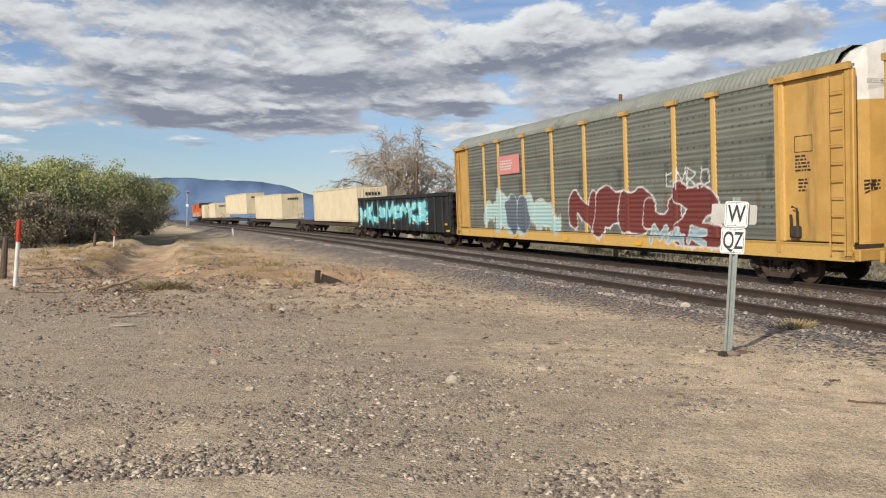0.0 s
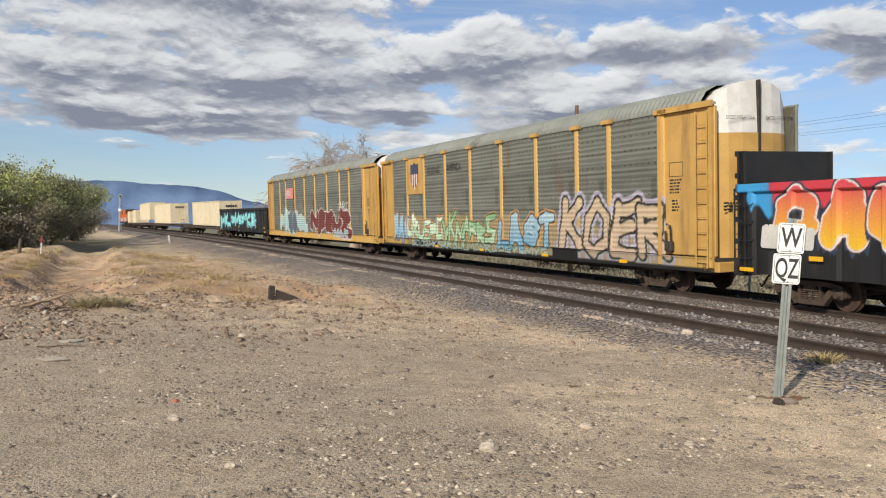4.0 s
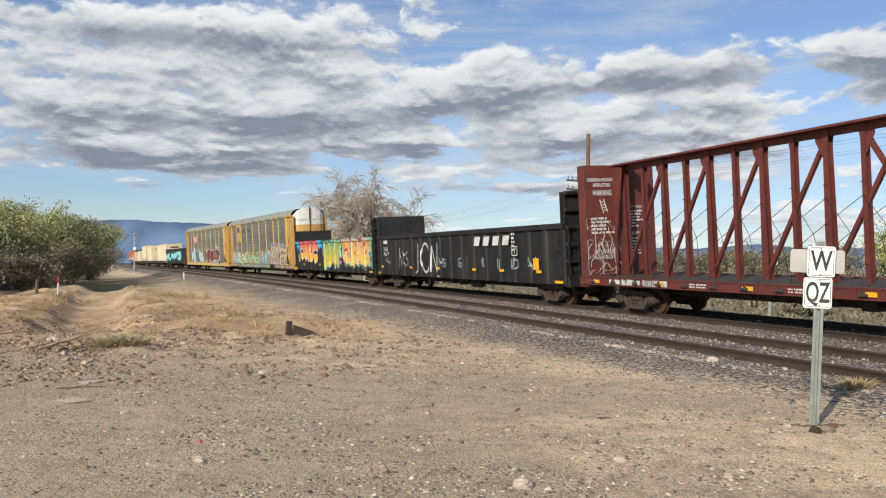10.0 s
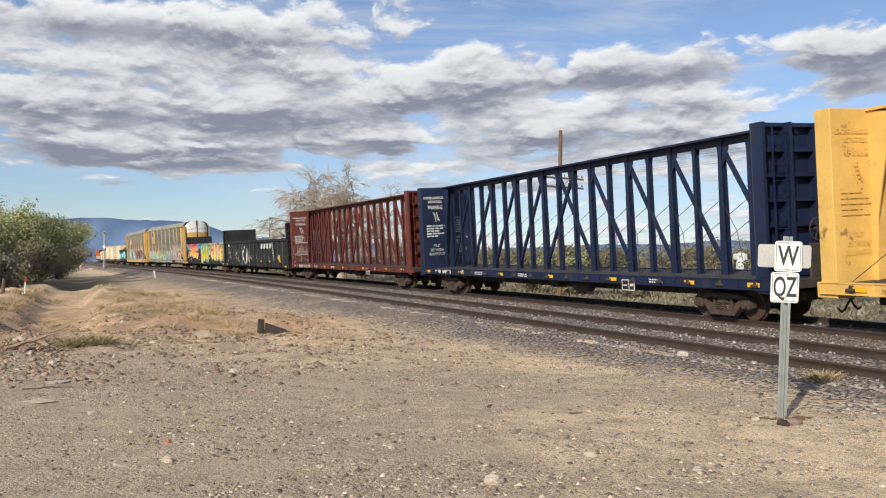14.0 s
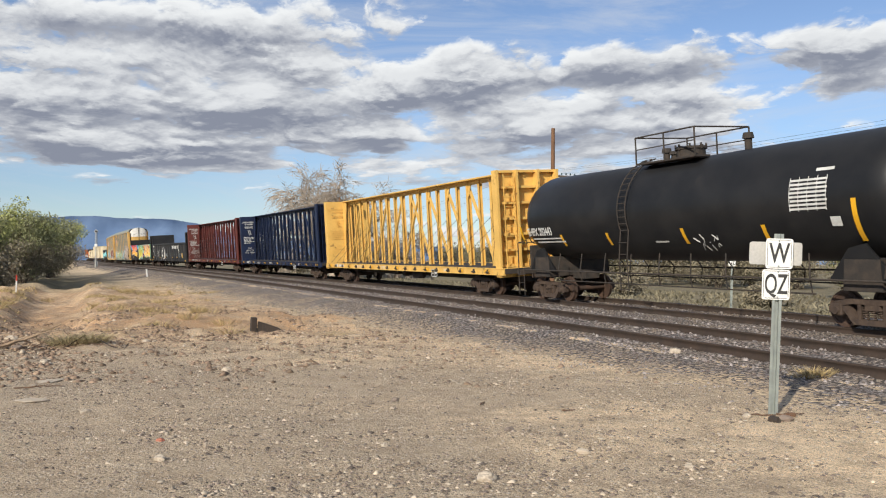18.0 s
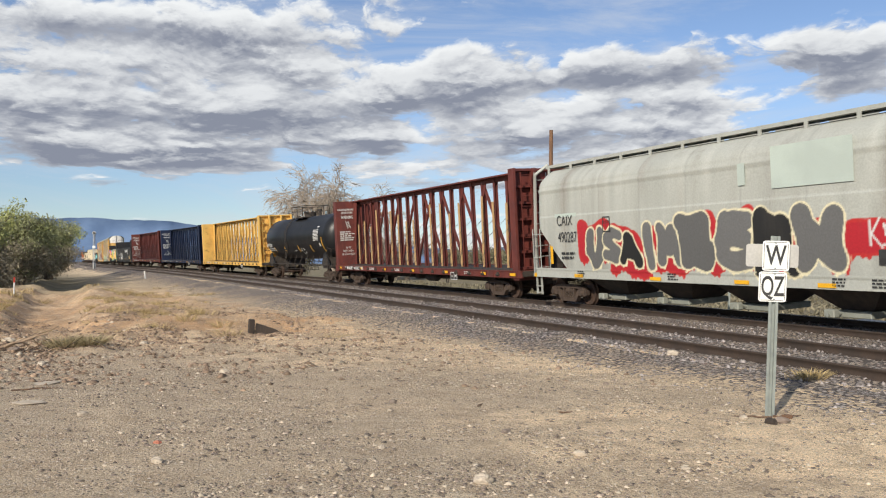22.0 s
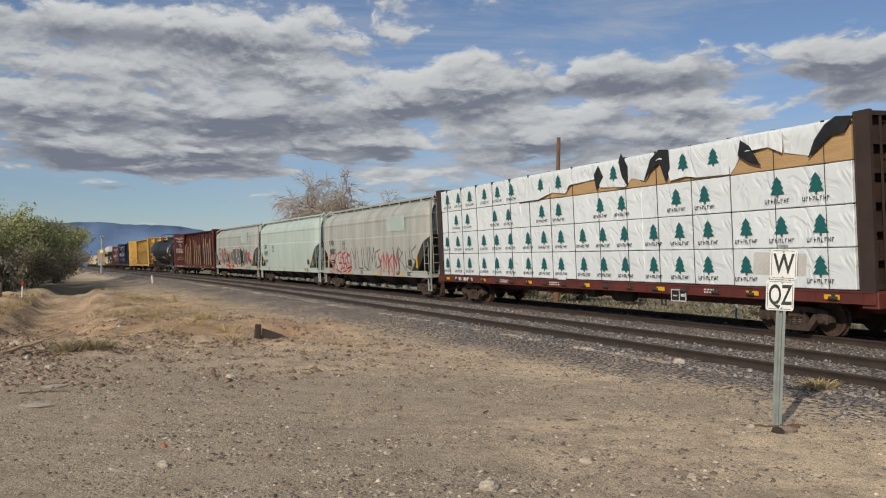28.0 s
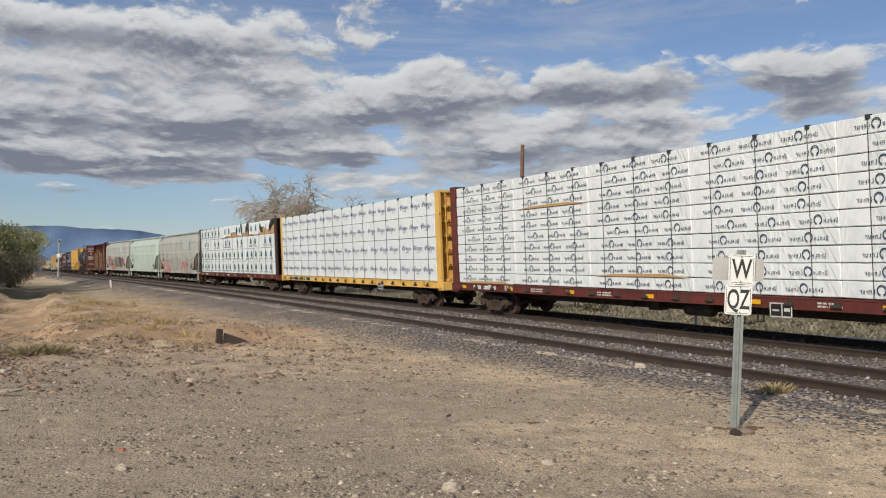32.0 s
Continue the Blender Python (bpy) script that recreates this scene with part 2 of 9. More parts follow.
OXIDE = material("red_oxide_paint", (0.14, 0.031, 0.023), (0.10, 0.024, 0.019), 0.6, scale=1.5, dirt=(0.05, 0.03, 0.025), streak=True, bump=0.05)
BROWN = material("dark_brown_paint", (0.05, 0.03, 0.024), (0.035, 0.022, 0.018), 0.65, scale=1.5, dirt=(0.03, 0.025, 0.02), streak=True, bump=0.05)
NAVY = material("navy_blue_paint", (0.008, 0.018, 0.055), (0.007, 0.013, 0.04), 0.5, scale=1.5, dirt=(0.03, 0.03, 0.04), streak=True, bump=0.05)
BUFF = material("buff_yellow_paint", (0.72, 0.45, 0.12), (0.62, 0.38, 0.10), 0.6, scale=1.2, dirt=(0.16, 0.085, 0.035), dirt_cover=(0.60, 0.68), dirt_scale=2.4, bump=0.05)
HOP_GREY = material("hopper_grey_paint", (0.40, 0.41, 0.38), (0.33, 0.34, 0.31), 0.6, scale=1.0, dirt=(0.18, 0.15, 0.12), streak=True, bump=0.04)
HOP_MINT = material("hopper_pale_green_paint", (0.47, 0.54, 0.49), (0.42, 0.48, 0.44), 0.55, scale=1.0, dirt=(0.25, 0.24, 0.2), dirt_cover=(0.62, 0.85), streak=True, bump=0.04)
UNDER = material("underframe_grime", (0.028, 0.024, 0.021), (0.05, 0.038, 0.03), 0.85, scale=4.0, bump=0.2)
RUST_CAST = material("rusty_cast_steel", (0.075, 0.05, 0.036), (0.045, 0.03, 0.023), 0.85, scale=5.0, dirt=(0.12, 0.085, 0.055), dirt_scale=4.0, bump=0.25)
WHEEL = material("wheel_steel", (0.055, 0.035, 0.026), (0.085, 0.05, 0.035), 0.75, 0.2, scale=3.0, bump=0.15)
TREAD = material("polished_tread", (0.45, 0.44, 0.42), (0.35, 0.33, 0.31), 0.3, 0.9, bump=0.02)
STENCIL = material("stencil_white", (0.62, 0.62, 0.60), (0.5, 0.5, 0.48), 0.7, bump=0.0)
STENCIL_DARK = material("stencil_black", (0.02, 0.02, 0.02), (0.04, 0.04, 0.04), 0.6, bump=0.0)
REFLECT = material("yellow_reflector", (0.78, 0.42, 0.02), (0.7, 0.36, 0.02), 0.35, bump=0.0)
REDMARK = material("red_marking", (0.45, 0.05, 0.05), (0.4, 0.05, 0.05), 0.5, bump=0.0)
BLUEMARK = material("blue_marking", (0.04, 0.06, 0.11), (0.05, 0.06, 0.10), 0.6, bump=0.0)
LILACMARK = material("violet_blue_print", (0.075, 0.08, 0.20), (0.10, 0.105, 0.24), 0.6, bump=0.0)
GREENMARK = material("green_marking", (0.01, 0.14, 0.085), (0.008, 0.10, 0.12), 0.6, scale=0.8, bump=0.0)
PINK = material("pink_placard", (0.65, 0.25, 0.22), (0.6, 0.22, 0.2), 0.6, bump=0.0)
TAN_BOX = material("tan_container_paint", (0.74, 0.63, 0.43), (0.66, 0.56, 0.385), 0.6, scale=1.0, dirt=(0.32, 0.25, 0.16), streak=True, bump=0.03)
ORANGE = material("orange_engine_paint", (0.55, 0.13, 0.02), (0.5, 0.12, 0.02), 0.5, dirt=(0.1, 0.06, 0.04), streak=True, bump=0.03)
def wrap_material(name, base):
    """Woven plastic sheeting: even colour, drawn tight in creases, with scuffs."""
    m = bpy.data.materials.new(name)
    m.use_nodes = True
    nt = m.node_tree
    b = nt.nodes["Principled BSDF"]
    co = nt.nodes.new("ShaderNodeTexCoord").outputs["Object"]
    rnd = nt.nodes.new("ShaderNodeObjectInfo").outputs["Random"]
    tone = link_math(nt, "ADD", link_math(nt, "MULTIPLY", rnd, 0.08), 0.94)
    col = blend(nt, 1.0, base, blend(nt, tone, (0.0, 0.0, 0.0), (1.0, 1.0, 1.0)), "MULTIPLY")
    scuff = smooth(nt, grain(nt, co, 2.6, 7.0, 0.7), 0.62, 0.74)
    col = blend(nt, link_math(nt, "MULTIPLY", scuff, 0.30), col, (0.42, 0.40, 0.36))
    nt.links.new(col, b.inputs["Base Color"])
    b.inputs["Roughness"].default_value, b.inputs["Specular IOR Level"].default_value = 0.45, 0.4
    crease = grain(nt, co, 0.8, 3.0, 0.5, stretch=(1.6, 1.0, 1.0), distortion=1.2)
    ridge = link_math(nt, "ABSOLUTE", link_math(nt, "SUBTRACT", crease, 0.5))
    bp = nt.nodes.new("ShaderNodeBump")
    bp.inputs["Strength"].default_value, bp.inputs["Distance"].default_value = 0.35, 0.05
    nt.links.new(smooth(nt, ridge, 0.0, 0.12), bp.inputs["Height"])
    nt.links.new(bp.outputs[0], b.inputs["Normal"])
    return m


WRAP = wrap_material("white_lumber_wrap", (0.75, 0.785, 0.795))
WRAP_COOL = wrap_material("bluish_white_lumber_wrap", (0.72, 0.765, 0.785))
WRAP_BLACK = material("black_wrap_lining", (0.012, 0.012, 0.013), (0.02, 0.02, 0.02), 0.35, bump=0.3, bump_scale=6.0)
LUMBER = material("sawn_lumber", (0.52, 0.33, 0.16), (0.42, 0.26, 0.12), 0.8, scale=6.0, stretch=(0.3, 4.0, 14.0), bump=0.2)
STRAP = material("steel_strap", (0.05, 0.05, 0.055), (0.08, 0.08, 0.08), 0.5, 0.5, bump=0.0)
WOOD_POLE = material("weathered_pole_wood", (0.20, 0.105, 0.055), (0.13, 0.07, 0.04), 0.85, scale=4.0, stretch=(6.0, 6.0, 0.4), bump=0.35)
WOOD_GREY = material("grey_weathered_wood", (0.14, 0.10, 0.075), (0.09, 0.07, 0.055), 0.9, scale=5.0, stretch=(6.0, 6.0, 0.6), bump=0.4)
GLASS_INS = material("insulator_glass", (0.05, 0.09, 0.08), (0.04, 0.07, 0.07), 0.2, bump=0.0)
WIRE = material("line_wire", (0.06, 0.06, 0.06), (0.05, 0.05, 0.05), 0.6, 0.5, bump=0.0)
RAIL_STEEL = material("rusty_rail", (0.038, 0.027, 0.021), (0.055, 0.036, 0.026), 0.8, 0.1, scale=3.0, bump=0.15)
RAIL_HEAD = material("worn_rail_head", (0.13, 0.10, 0.085), (0.09, 0.07, 0.06), 0.5, 0.5, scale=2.0, bump=0.03)
TIE = material("creosoted_tie", (0.085, 0.062, 0.05), (0.12, 0.09, 0.07), 0.92, scale=4.0, stretch=(1.0, 1.0, 6.0), bump=0.4)
POST_STEEL = material("galvanised_post", (0.33, 0.36, 0.34), (0.25, 0.28, 0.27), 0.5, 0.5, scale=5.0, bump=0.06)
SIGN_WHITE = material("sign_white", (0.80, 0.80, 0.78), (0.74, 0.74, 0.72), 0.35, bump=0.0)
SIGN_BACK = material("plain_aluminium_plate", (0.50, 0.49, 0.46), (0.44, 0.43, 0.41), 0.5, 0.3, bump=0.03)
CONCRETE = material("weathered_concrete", (0.45, 0.44, 0.42), (0.36, 0.35, 0.33), 0.9, scale=2.0, dirt=(0.2, 0.18, 0.16), bump=0.2)
STAKE_WHITE = material("white_stake_paint", (0.74, 0.73, 0.70), (0.62, 0.6, 0.56), 0.6, bump=0.1)
STAKE_RED = material("red_stake_paint", (0.55, 0.035, 0.015), (0.42, 0.03, 0.015), 0.5, bump=0.05)
STONE_PALE = material("pale_stone", (0.50, 0.42, 0.33), (0.38, 0.32, 0.25), 0.9, scale=6.0, bump=0.4, bump_scale=25.0, island=0.45)
STONE_DARK = material("dark_stone", (0.23, 0.18, 0.145), (0.15, 0.12, 0.10), 0.9, scale=6.0, bump=0.4, bump_scale=25.0, island=0.4)
BALLAST_STONE = material("ballast_stone", (0.31, 0.275, 0.26), (0.20, 0.175, 0.165), 0.9, scale=9.0, bump=0.4, bump_scale=25.0, island=0.65)
STICK = material("dry_stick", (0.17, 0.10, 0.06), (0.10, 0.065, 0.045), 0.9, scale=12.0, bump=0.3)
STRAW = material("dry_grass", (0.46, 0.35, 0.17), (0.36, 0.27, 0.13), 0.85, scale=8.0, bump=0.0, island=0.35)
WEED = material("olive_weed", (0.30, 0.26, 0.14), (0.36, 0.29, 0.16), 0.8, scale=8.0, bump=0.0, island=0.35)
LEAF_OLIVE = material("olive_leaf", (0.29, 0.30, 0.145), (0.22, 0.23, 0.115), 0.7, scale=0.35, bump=0.0, island=0.45, coords="Object")
LEAF_SPRING = material("spring_leaf", (0.38, 0.40, 0.145), (0.30, 0.32, 0.12), 0.7, scale=0.35, bump=0.0, island=0.4)
LEAF_GREY = material("grey_twig_foliage", (0.26, 0.225, 0.155), (0.19, 0.165, 0.115), 0.8, scale=0.5, bump=0.0, island=0.35)
FIELD_STRAW = material("dull_field_grass", (0.23, 0.20, 0.135), (0.16, 0.145, 0.095), 0.9, scale=0.6, bump=0.0, island=0.35)
CLOD = material("brown_dirt_clod", (0.30, 0.21, 0.145), (0.20, 0.14, 0.10), 0.95, scale=6.0, bump=0.4, bump_scale=25.0, island=0.45)
WOOD_DARK = material("dark_old_timber", (0.055, 0.04, 0.032), (0.035, 0.027, 0.022), 0.9, scale=5.0, stretch=(6.0, 6.0, 0.6), bump=0.4)
WOOD_PALE = material("pale_dead_wood", (0.36, 0.26, 0.17), (0.27, 0.19, 0.125), 0.9, scale=5.0, stretch=(1.0, 6.0, 6.0), bump=0.3)
BRICK = material("red_brick", (0.42, 0.16, 0.10), (0.34, 0.13, 0.09), 0.9, scale=6.0, bump=0.3)
BARK = material("dark_bark", (0.13, 0.10, 0.08), (0.09, 0.07, 0.058), 0.95, scale=7.0, stretch=(4.0, 4.0, 0.7), bump=0.5)
BRUSH = material("grey_brown_brush", (0.175, 0.16, 0.09), (0.135, 0.125, 0.07), 0.85, scale=0.3, bump=0.0, island=0.4)
BARK_PALE = material("pale_cottonwood_bark", (0.43, 0.36, 0.29), (0.31, 0.26, 0.21), 0.95, scale=5.0, stretch=(4.0, 4.0, 0.7), bump=0.5)
SILVER = material("silver_mast_paint", (0.5, 0.5, 0.49), (0.4, 0.4, 0.39), 0.4, 0.4, bump=0.0)


def ground_material():
    m = bpy.data.materials.new("dry_sandy_ground")
    m.use_nodes = True
    nt = m.node_tree
    b = nt.nodes["Principled BSDF"]
    co = nt.nodes.new("ShaderNodeTexCoord").outputs["Object"]
    patch = smooth(nt, grain(nt, co, 0.22, 5.0, 0.6), 0.38, 0.62)
    col = blend(nt, patch, (0.84, 0.65, 0.435), (0.64, 0.50, 0.34))
    red = smooth(nt, grain(nt, co, 0.09, 4.0, 0.55), 0.48, 0.66)
    at = nt.nodes.new("ShaderNodeAttribute")
    at.attribute_name = "soil"
    sep = nt.nodes.new("ShaderNodeSeparateColor")
    nt.links.new(at.outputs["Color"], sep.inputs[0])
    col = blend(nt, link_math(nt, "MULTIPLY", sep.outputs[0], smooth(nt, grain(nt, co, 0.5, 5.0, 0.6), 0.25, 0.6)), col, (0.60, 0.37, 0.20))
    col = blend(nt, link_math(nt, "MULTIPLY", red, 0.35), col, (0.62, 0.46, 0.31))
    worn = smooth(nt, grain(nt, co, 0.8, 8.0, 0.72), 0.34, 0.62)
    col = blend(nt, link_math(nt, "MULTIPLY", at.outputs["Alpha"], worn), col, (0.36, 0.235, 0.14))
    grit = link_math(nt, "ADD", link_math(nt, "MULTIPLY", sep.outputs[2], 0.5), link_math(nt, "SUBTRACT", grain(nt, co, 0.55, 8.0, 0.68), 0.28), clamp=True)
    grit = smooth(nt, grit, 0.22, 0.62)
    col = blend(nt, link_math(nt, "MULTIPLY", grit, 0.65), col, (0.40, 0.325, 0.24))
    mid = smooth(nt, grain(nt, co, 2.2, 8.0, 0.72), 0.42, 0.66)
    col = blend(nt, link_math(nt, "MULTIPLY", mid, 0.62), col, (0.36, 0.265, 0.175))
    scuff = smooth(nt, grain(nt, co, 1.3, 6.0, 0.6, stretch=(0.5, 2.2, 1.0)), 0.58, 0.72)
    col = blend(nt, link_math(nt, "MULTIPLY", scuff, 0.6), col, (0.70, 0.58, 0.43))
    # small gravel in the sand
    vor = nt.nodes.new("ShaderNodeTexVoronoi")
    vor.inputs["Scale"].default_value = 26.0
    nt.links.new(co, vor.inputs["Vector"])
    sv = nt.nodes.new("ShaderNodeSeparateColor")
    nt.links.new(vor.outputs["Color"], sv.inputs[0])
    few = link_math(nt, "SUBTRACT", sv.outputs[0], link_math(nt, "MULTIPLY", grit, -0.28))
    peb = link_math(nt, "MULTIPLY", smooth(nt, vor.outputs["Distance"], 0.42, 0.25), smooth(nt, few, 0.66, 0.76))
    pc = blend(nt, link_math(nt, "POWER", sv.outputs[1], 1.8), (0.15, 0.12, 0.095), (0.70, 0.62, 0.53))
    col = blend(nt, link_math(nt, "MULTIPLY", peb, 0.9), col, pc)
    vor2 = nt.nodes.new("ShaderNodeTexVoronoi")
    vor2.inputs["Scale"].default_value = 62.0
    nt.links.new(co, vor2.inputs["Vector"])
    sw = nt.nodes.new("ShaderNodeSeparateColor")
    nt.links.new(vor2.outputs["Color"], sw.inputs[0])
    peb2 = link_math(nt, "MULTIPLY", smooth(nt, vor2.outputs["Distance"], 0.45, 0.28), smooth(nt, link_math(nt, "ADD", sw.outputs[0], link_math(nt, "MULTIPLY", grit, 0.25)), 0.58, 0.70))
    col = blend(nt, link_math(nt, "MULTIPLY", peb2, 0.85), col, blend(nt, sw.outputs[1], (0.19, 0.15, 0.115), (0.66, 0.57, 0.47)))
    fine = grain(nt, co, 55.0, 4.0, 0.7)
    col = blend(nt, 0.8, col, blend(nt, smooth(nt, fine, 0.3, 0.7), (0.55, 0.55, 0.55), (1.4, 1.4, 1.4)), "MULTIPLY")
    # dry grassland away from the yard
    gcol = blend(nt, smooth(nt, grain(nt, co, 0.35, 7.0, 0.7), 0.35, 0.7), (0.25, 0.21, 0.14), (0.165, 0.15, 0.095))
    col = blend(nt, sep.outputs[1], col, gcol)
    nt.links.new(col, b.inputs["Base Color"])
    b.inputs["Roughness"].default_value, b.inputs["Specular IOR Level"].default_value = 0.95, 0.2
    hsum = link_math(nt, "ADD", link_math(nt, "MULTIPLY", peb, 0.6), link_math(nt, "ADD", link_math(nt, "MULTIPLY", fine, 0.5), link_math(nt, "MULTIPLY", grain(nt, co, 7.0, 6.0, 0.7), 2.4)))
    bp = nt.nodes.new("ShaderNodeBump")
    bp.inputs["Strength"].default_value, bp.inputs["Distance"].default_value = 0.8, 0.035
    nt.links.new(hsum, bp.inputs["Height"])
    nt.links.new(bp.outputs[0], b.inputs["Normal"])
    return m


def ballast_material():
    m = bpy.data.materials.new("crushed_stone_ballast")
    m.use_nodes = True
    nt = m.node_tree
    b = nt.nodes["Principled BSDF"]
    co = nt.nodes.new("ShaderNodeTexCoord").outputs["Object"]
    vor = nt.nodes.new("ShaderNodeTexVoronoi")
    vor.inputs["Scale"].default_value = 17.0
    nt.links.new(co, vor.inputs["Vector"])
    sv = nt.nodes.new("ShaderNodeSeparateColor")
    nt.links.new(vor.outputs["Color"], sv.inputs[0])
    col = blend(nt, sv.outputs[0], (0.17, 0.15, 0.145), (0.47, 0.43, 0.405))
    col = blend(nt, link_math(nt, "MULTIPLY", smooth(nt, sv.outputs[1], 0.75, 0.85), 0.7), col, (0.25, 0.15, 0.12))
    dust = smooth(nt, grain(nt, co, 0.7, 6.0, 0.65), 0.36, 0.66)
    col = blend(nt, link_math(nt, "MULTIPLY", dust, 0.65), col, (0.50, 0.39, 0.27))
    # shade in the gaps between stones, painted into the colour
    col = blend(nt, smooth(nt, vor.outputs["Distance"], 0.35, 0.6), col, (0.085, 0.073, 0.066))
    at = nt.nodes.new("ShaderNodeAttribute")
    at.attribute_name = "sand"
    thin = link_math(nt, "ADD", at.outputs["Fac"], link_math(nt, "MULTIPLY", link_math(nt, "SUBTRACT", sv.outputs[2], 0.5), 0.75))
    sandy = blend(nt, smooth(nt, grain(nt, co, 2.2, 8.0, 0.72), 0.38, 0.66), (0.60, 0.465, 0.31), (0.45, 0.35, 0.245))
    sandy = blend(nt, 0.5, sandy, blend(nt, smooth(nt, grain(nt, co, 55.0, 4.0, 0.7), 0.3, 0.7), (0.55, 0.55, 0.55), (1.35, 1.35, 1.35)), "MULTIPLY")
    col = blend(nt, smooth(nt, thin, 0.42, 0.62), col, sandy)
    nt.links.new(col, b.inputs["Base Color"])
    b.inputs["Roughness"].default_value, b.inputs["Specular IOR Level"].default_value = 0.95, 0.2
    bp = nt.nodes.new("ShaderNodeBump")
    bp.inputs["Strength"].default_value, bp.inputs["Distance"].default_value = 0.9, 0.04
    nt.links.new(link_math(nt, "SUBTRACT", 1.0, vor.outputs["Distance"]), bp.inputs["Height"])
    nt.links.new(bp.outputs[0], b.inputs["Normal"])
    return m


GROUND = ground_material()
BALLAST = ballast_material()
# the blue is distance haze put into the hills' base colour
HILLS = material("far_haze_blue_hills", (0.16, 0.235, 0.37), (0.125, 0.19, 0.315), 1.0, scale=0.006, bump=0.0, spec=0.0)


# ---- mesh helpers ----
def box(bm, x0, y0, z0, x1, y1, z1, m=None):
    vs = [bm.verts.new(Vector((x, y, z)) if m is None else m @ Vector((x, y, z))) for x in (x0, x1) for y in (y0, y1) for z in (z0, z1)]
    for f in ((0, 1, 3, 2), (4, 6, 7, 5), (0, 4, 5, 1), (2, 3, 7, 6), (0, 2, 6, 4), (1, 5, 7, 3)):
        bm.faces.new([vs[i] for i in f])


def bevel_box(bm, x0, y0, z0, x1, y1, z1, r=0.02, m=None):
    """A box with chamfered long edges all round (24 corners)."""
    b = bmesh.new()
    box(b, x0, y0, z0, x1, y1, z1)
    bmesh.ops.bevel(b, geom=list(b.edges), offset=r, segments=1, affect="EDGES")
    me = bpy.data.meshes.new("tmp")
    b.to_mesh(me)
    b.free()
    if m is not None:
        me.transform(m)
    bm.from_mesh(me)
    bpy.data.meshes.remove(me)


def tube(bm, pts, radii, n=8, cap=True):
    """A tapered tube along points."""
    rings = []
    for i, p in enumerate(pts):
        p = Vector(p)
        d = (Vector(pts[min(i + 1, len(pts) - 1)]) - Vector(pts[max(i - 1, 0)])).normalized()
        a = d.orthogonal().normalized() if abs(d.z) > 0.9 else d.cross(Vector((0, 0, 1))).normalized()
        c = d.cross(a)
        r = radii[i] if isinstance(radii, (list, tuple)) else radii
        rings.append([bm.verts.new(p + r * (math.cos(2 * math.pi * k / n) * a + math.sin(2 * math.pi * k / n) * c)) for k in range(n)])
    for a, b in zip(rings, rings[1:]):
        for k in range(n):
            bm.faces.new((a[k], a[(k + 1) % n], b[(k + 1) % n], b[k]))
    if cap:
        bm.faces.new(rings[0][::-1])
        bm.faces.new(rings[-1])


def beam(bm, p, q, w, h):
    """A rectangular bar from p to q: w across (level), h deep."""
    p, q = Vector(p), Vector(q)
    d = (q - p).normalized()
    a = d.cross(Vector((0, 1, 0))) if abs(d.y) < 0.9 else d.cross(Vector((0, 0, 1)))
    a.normalize()
    c = d.cross(a).normalized()
    vs = [bm.verts.new(e + sa * a * w / 2 + sc * c * h / 2) for e in (p, q) for sa in (-1, 1) for sc in (-1, 1)]
    for f in ((0, 1, 3, 2), (4, 6, 7, 5), (0, 4, 5, 1), (2, 3, 7, 6), (0, 2, 6, 4), (1, 5, 7, 3)):
        bm.faces.new([vs[i] for i in f])


def prism(bm, outline, y0, y1):
    """An outline in x, z drawn out from y0 to y1."""
    a = [bm.verts.new((x, y0, z)) for x, z in outline]
    b = [bm.verts.new((x, y1, z)) for x, z in outline]
    bm.faces.new(a)
    bm.faces.new(b[::-1])
    for i in range(len(a)):
        j = (i + 1) % len(a)
        bm.faces.new((a[j], a[i], b[i], b[j]))


def mesh_of(name, bm, mat_, smooth_=False):
    bmesh.ops.recalc_face_normals(bm, faces=bm.faces)
    me = bpy.data.meshes.new(name)
    bm.to_mesh(me)
    bm.free()
    me.materials.append(mat_)
    if smooth_:
        me.shade_smooth()
    return me


def part(name, bm, mat_, parent, label="", smooth_=False):
    ob = new(name, mesh_of(name, bm, mat_, smooth_) if isinstance(bm, bmesh.types.BMesh) else bm)
    ob.parent = parent
    if label:
        ob["label"] = label
    return ob


def thing(name, label, category, group="", m=None):
    ob = tagged(new(name), label, category, group)
    ob.empty_display_size = 0.3
    if m is not None:
        ob.matrix_world = m
    return ob


def arrays_mesh(name, verts, quads, mat_):
    """A mesh from numpy arrays of places and four-cornered faces."""
    me = bpy.data.meshes.new(name)
    me.vertices.add(len(verts))
    me.vertices.foreach_set("co", np.asarray(verts, np.float32).ravel())
    me.loops.add(quads.size)
    me.loops.foreach_set("vertex_index", quads.astype(np.int32).ravel())
    me.polygons.add(len(quads))
    me.polygons.foreach_set("loop_start", np.arange(0, quads.size, quads.shape[1], dtype=np.int32))
    me.update(calc_edges=True)
    me.materials.append(mat_)
    return me


def grid_quads(nu, nv):
    i, j = np.meshgrid(np.arange(nu - 1), np.arange(nv - 1), indexing="ij")
    a = (i * nv + j).ravel()
    return np.stack([a, a + nv, a + nv + 1, a + 1], 1)


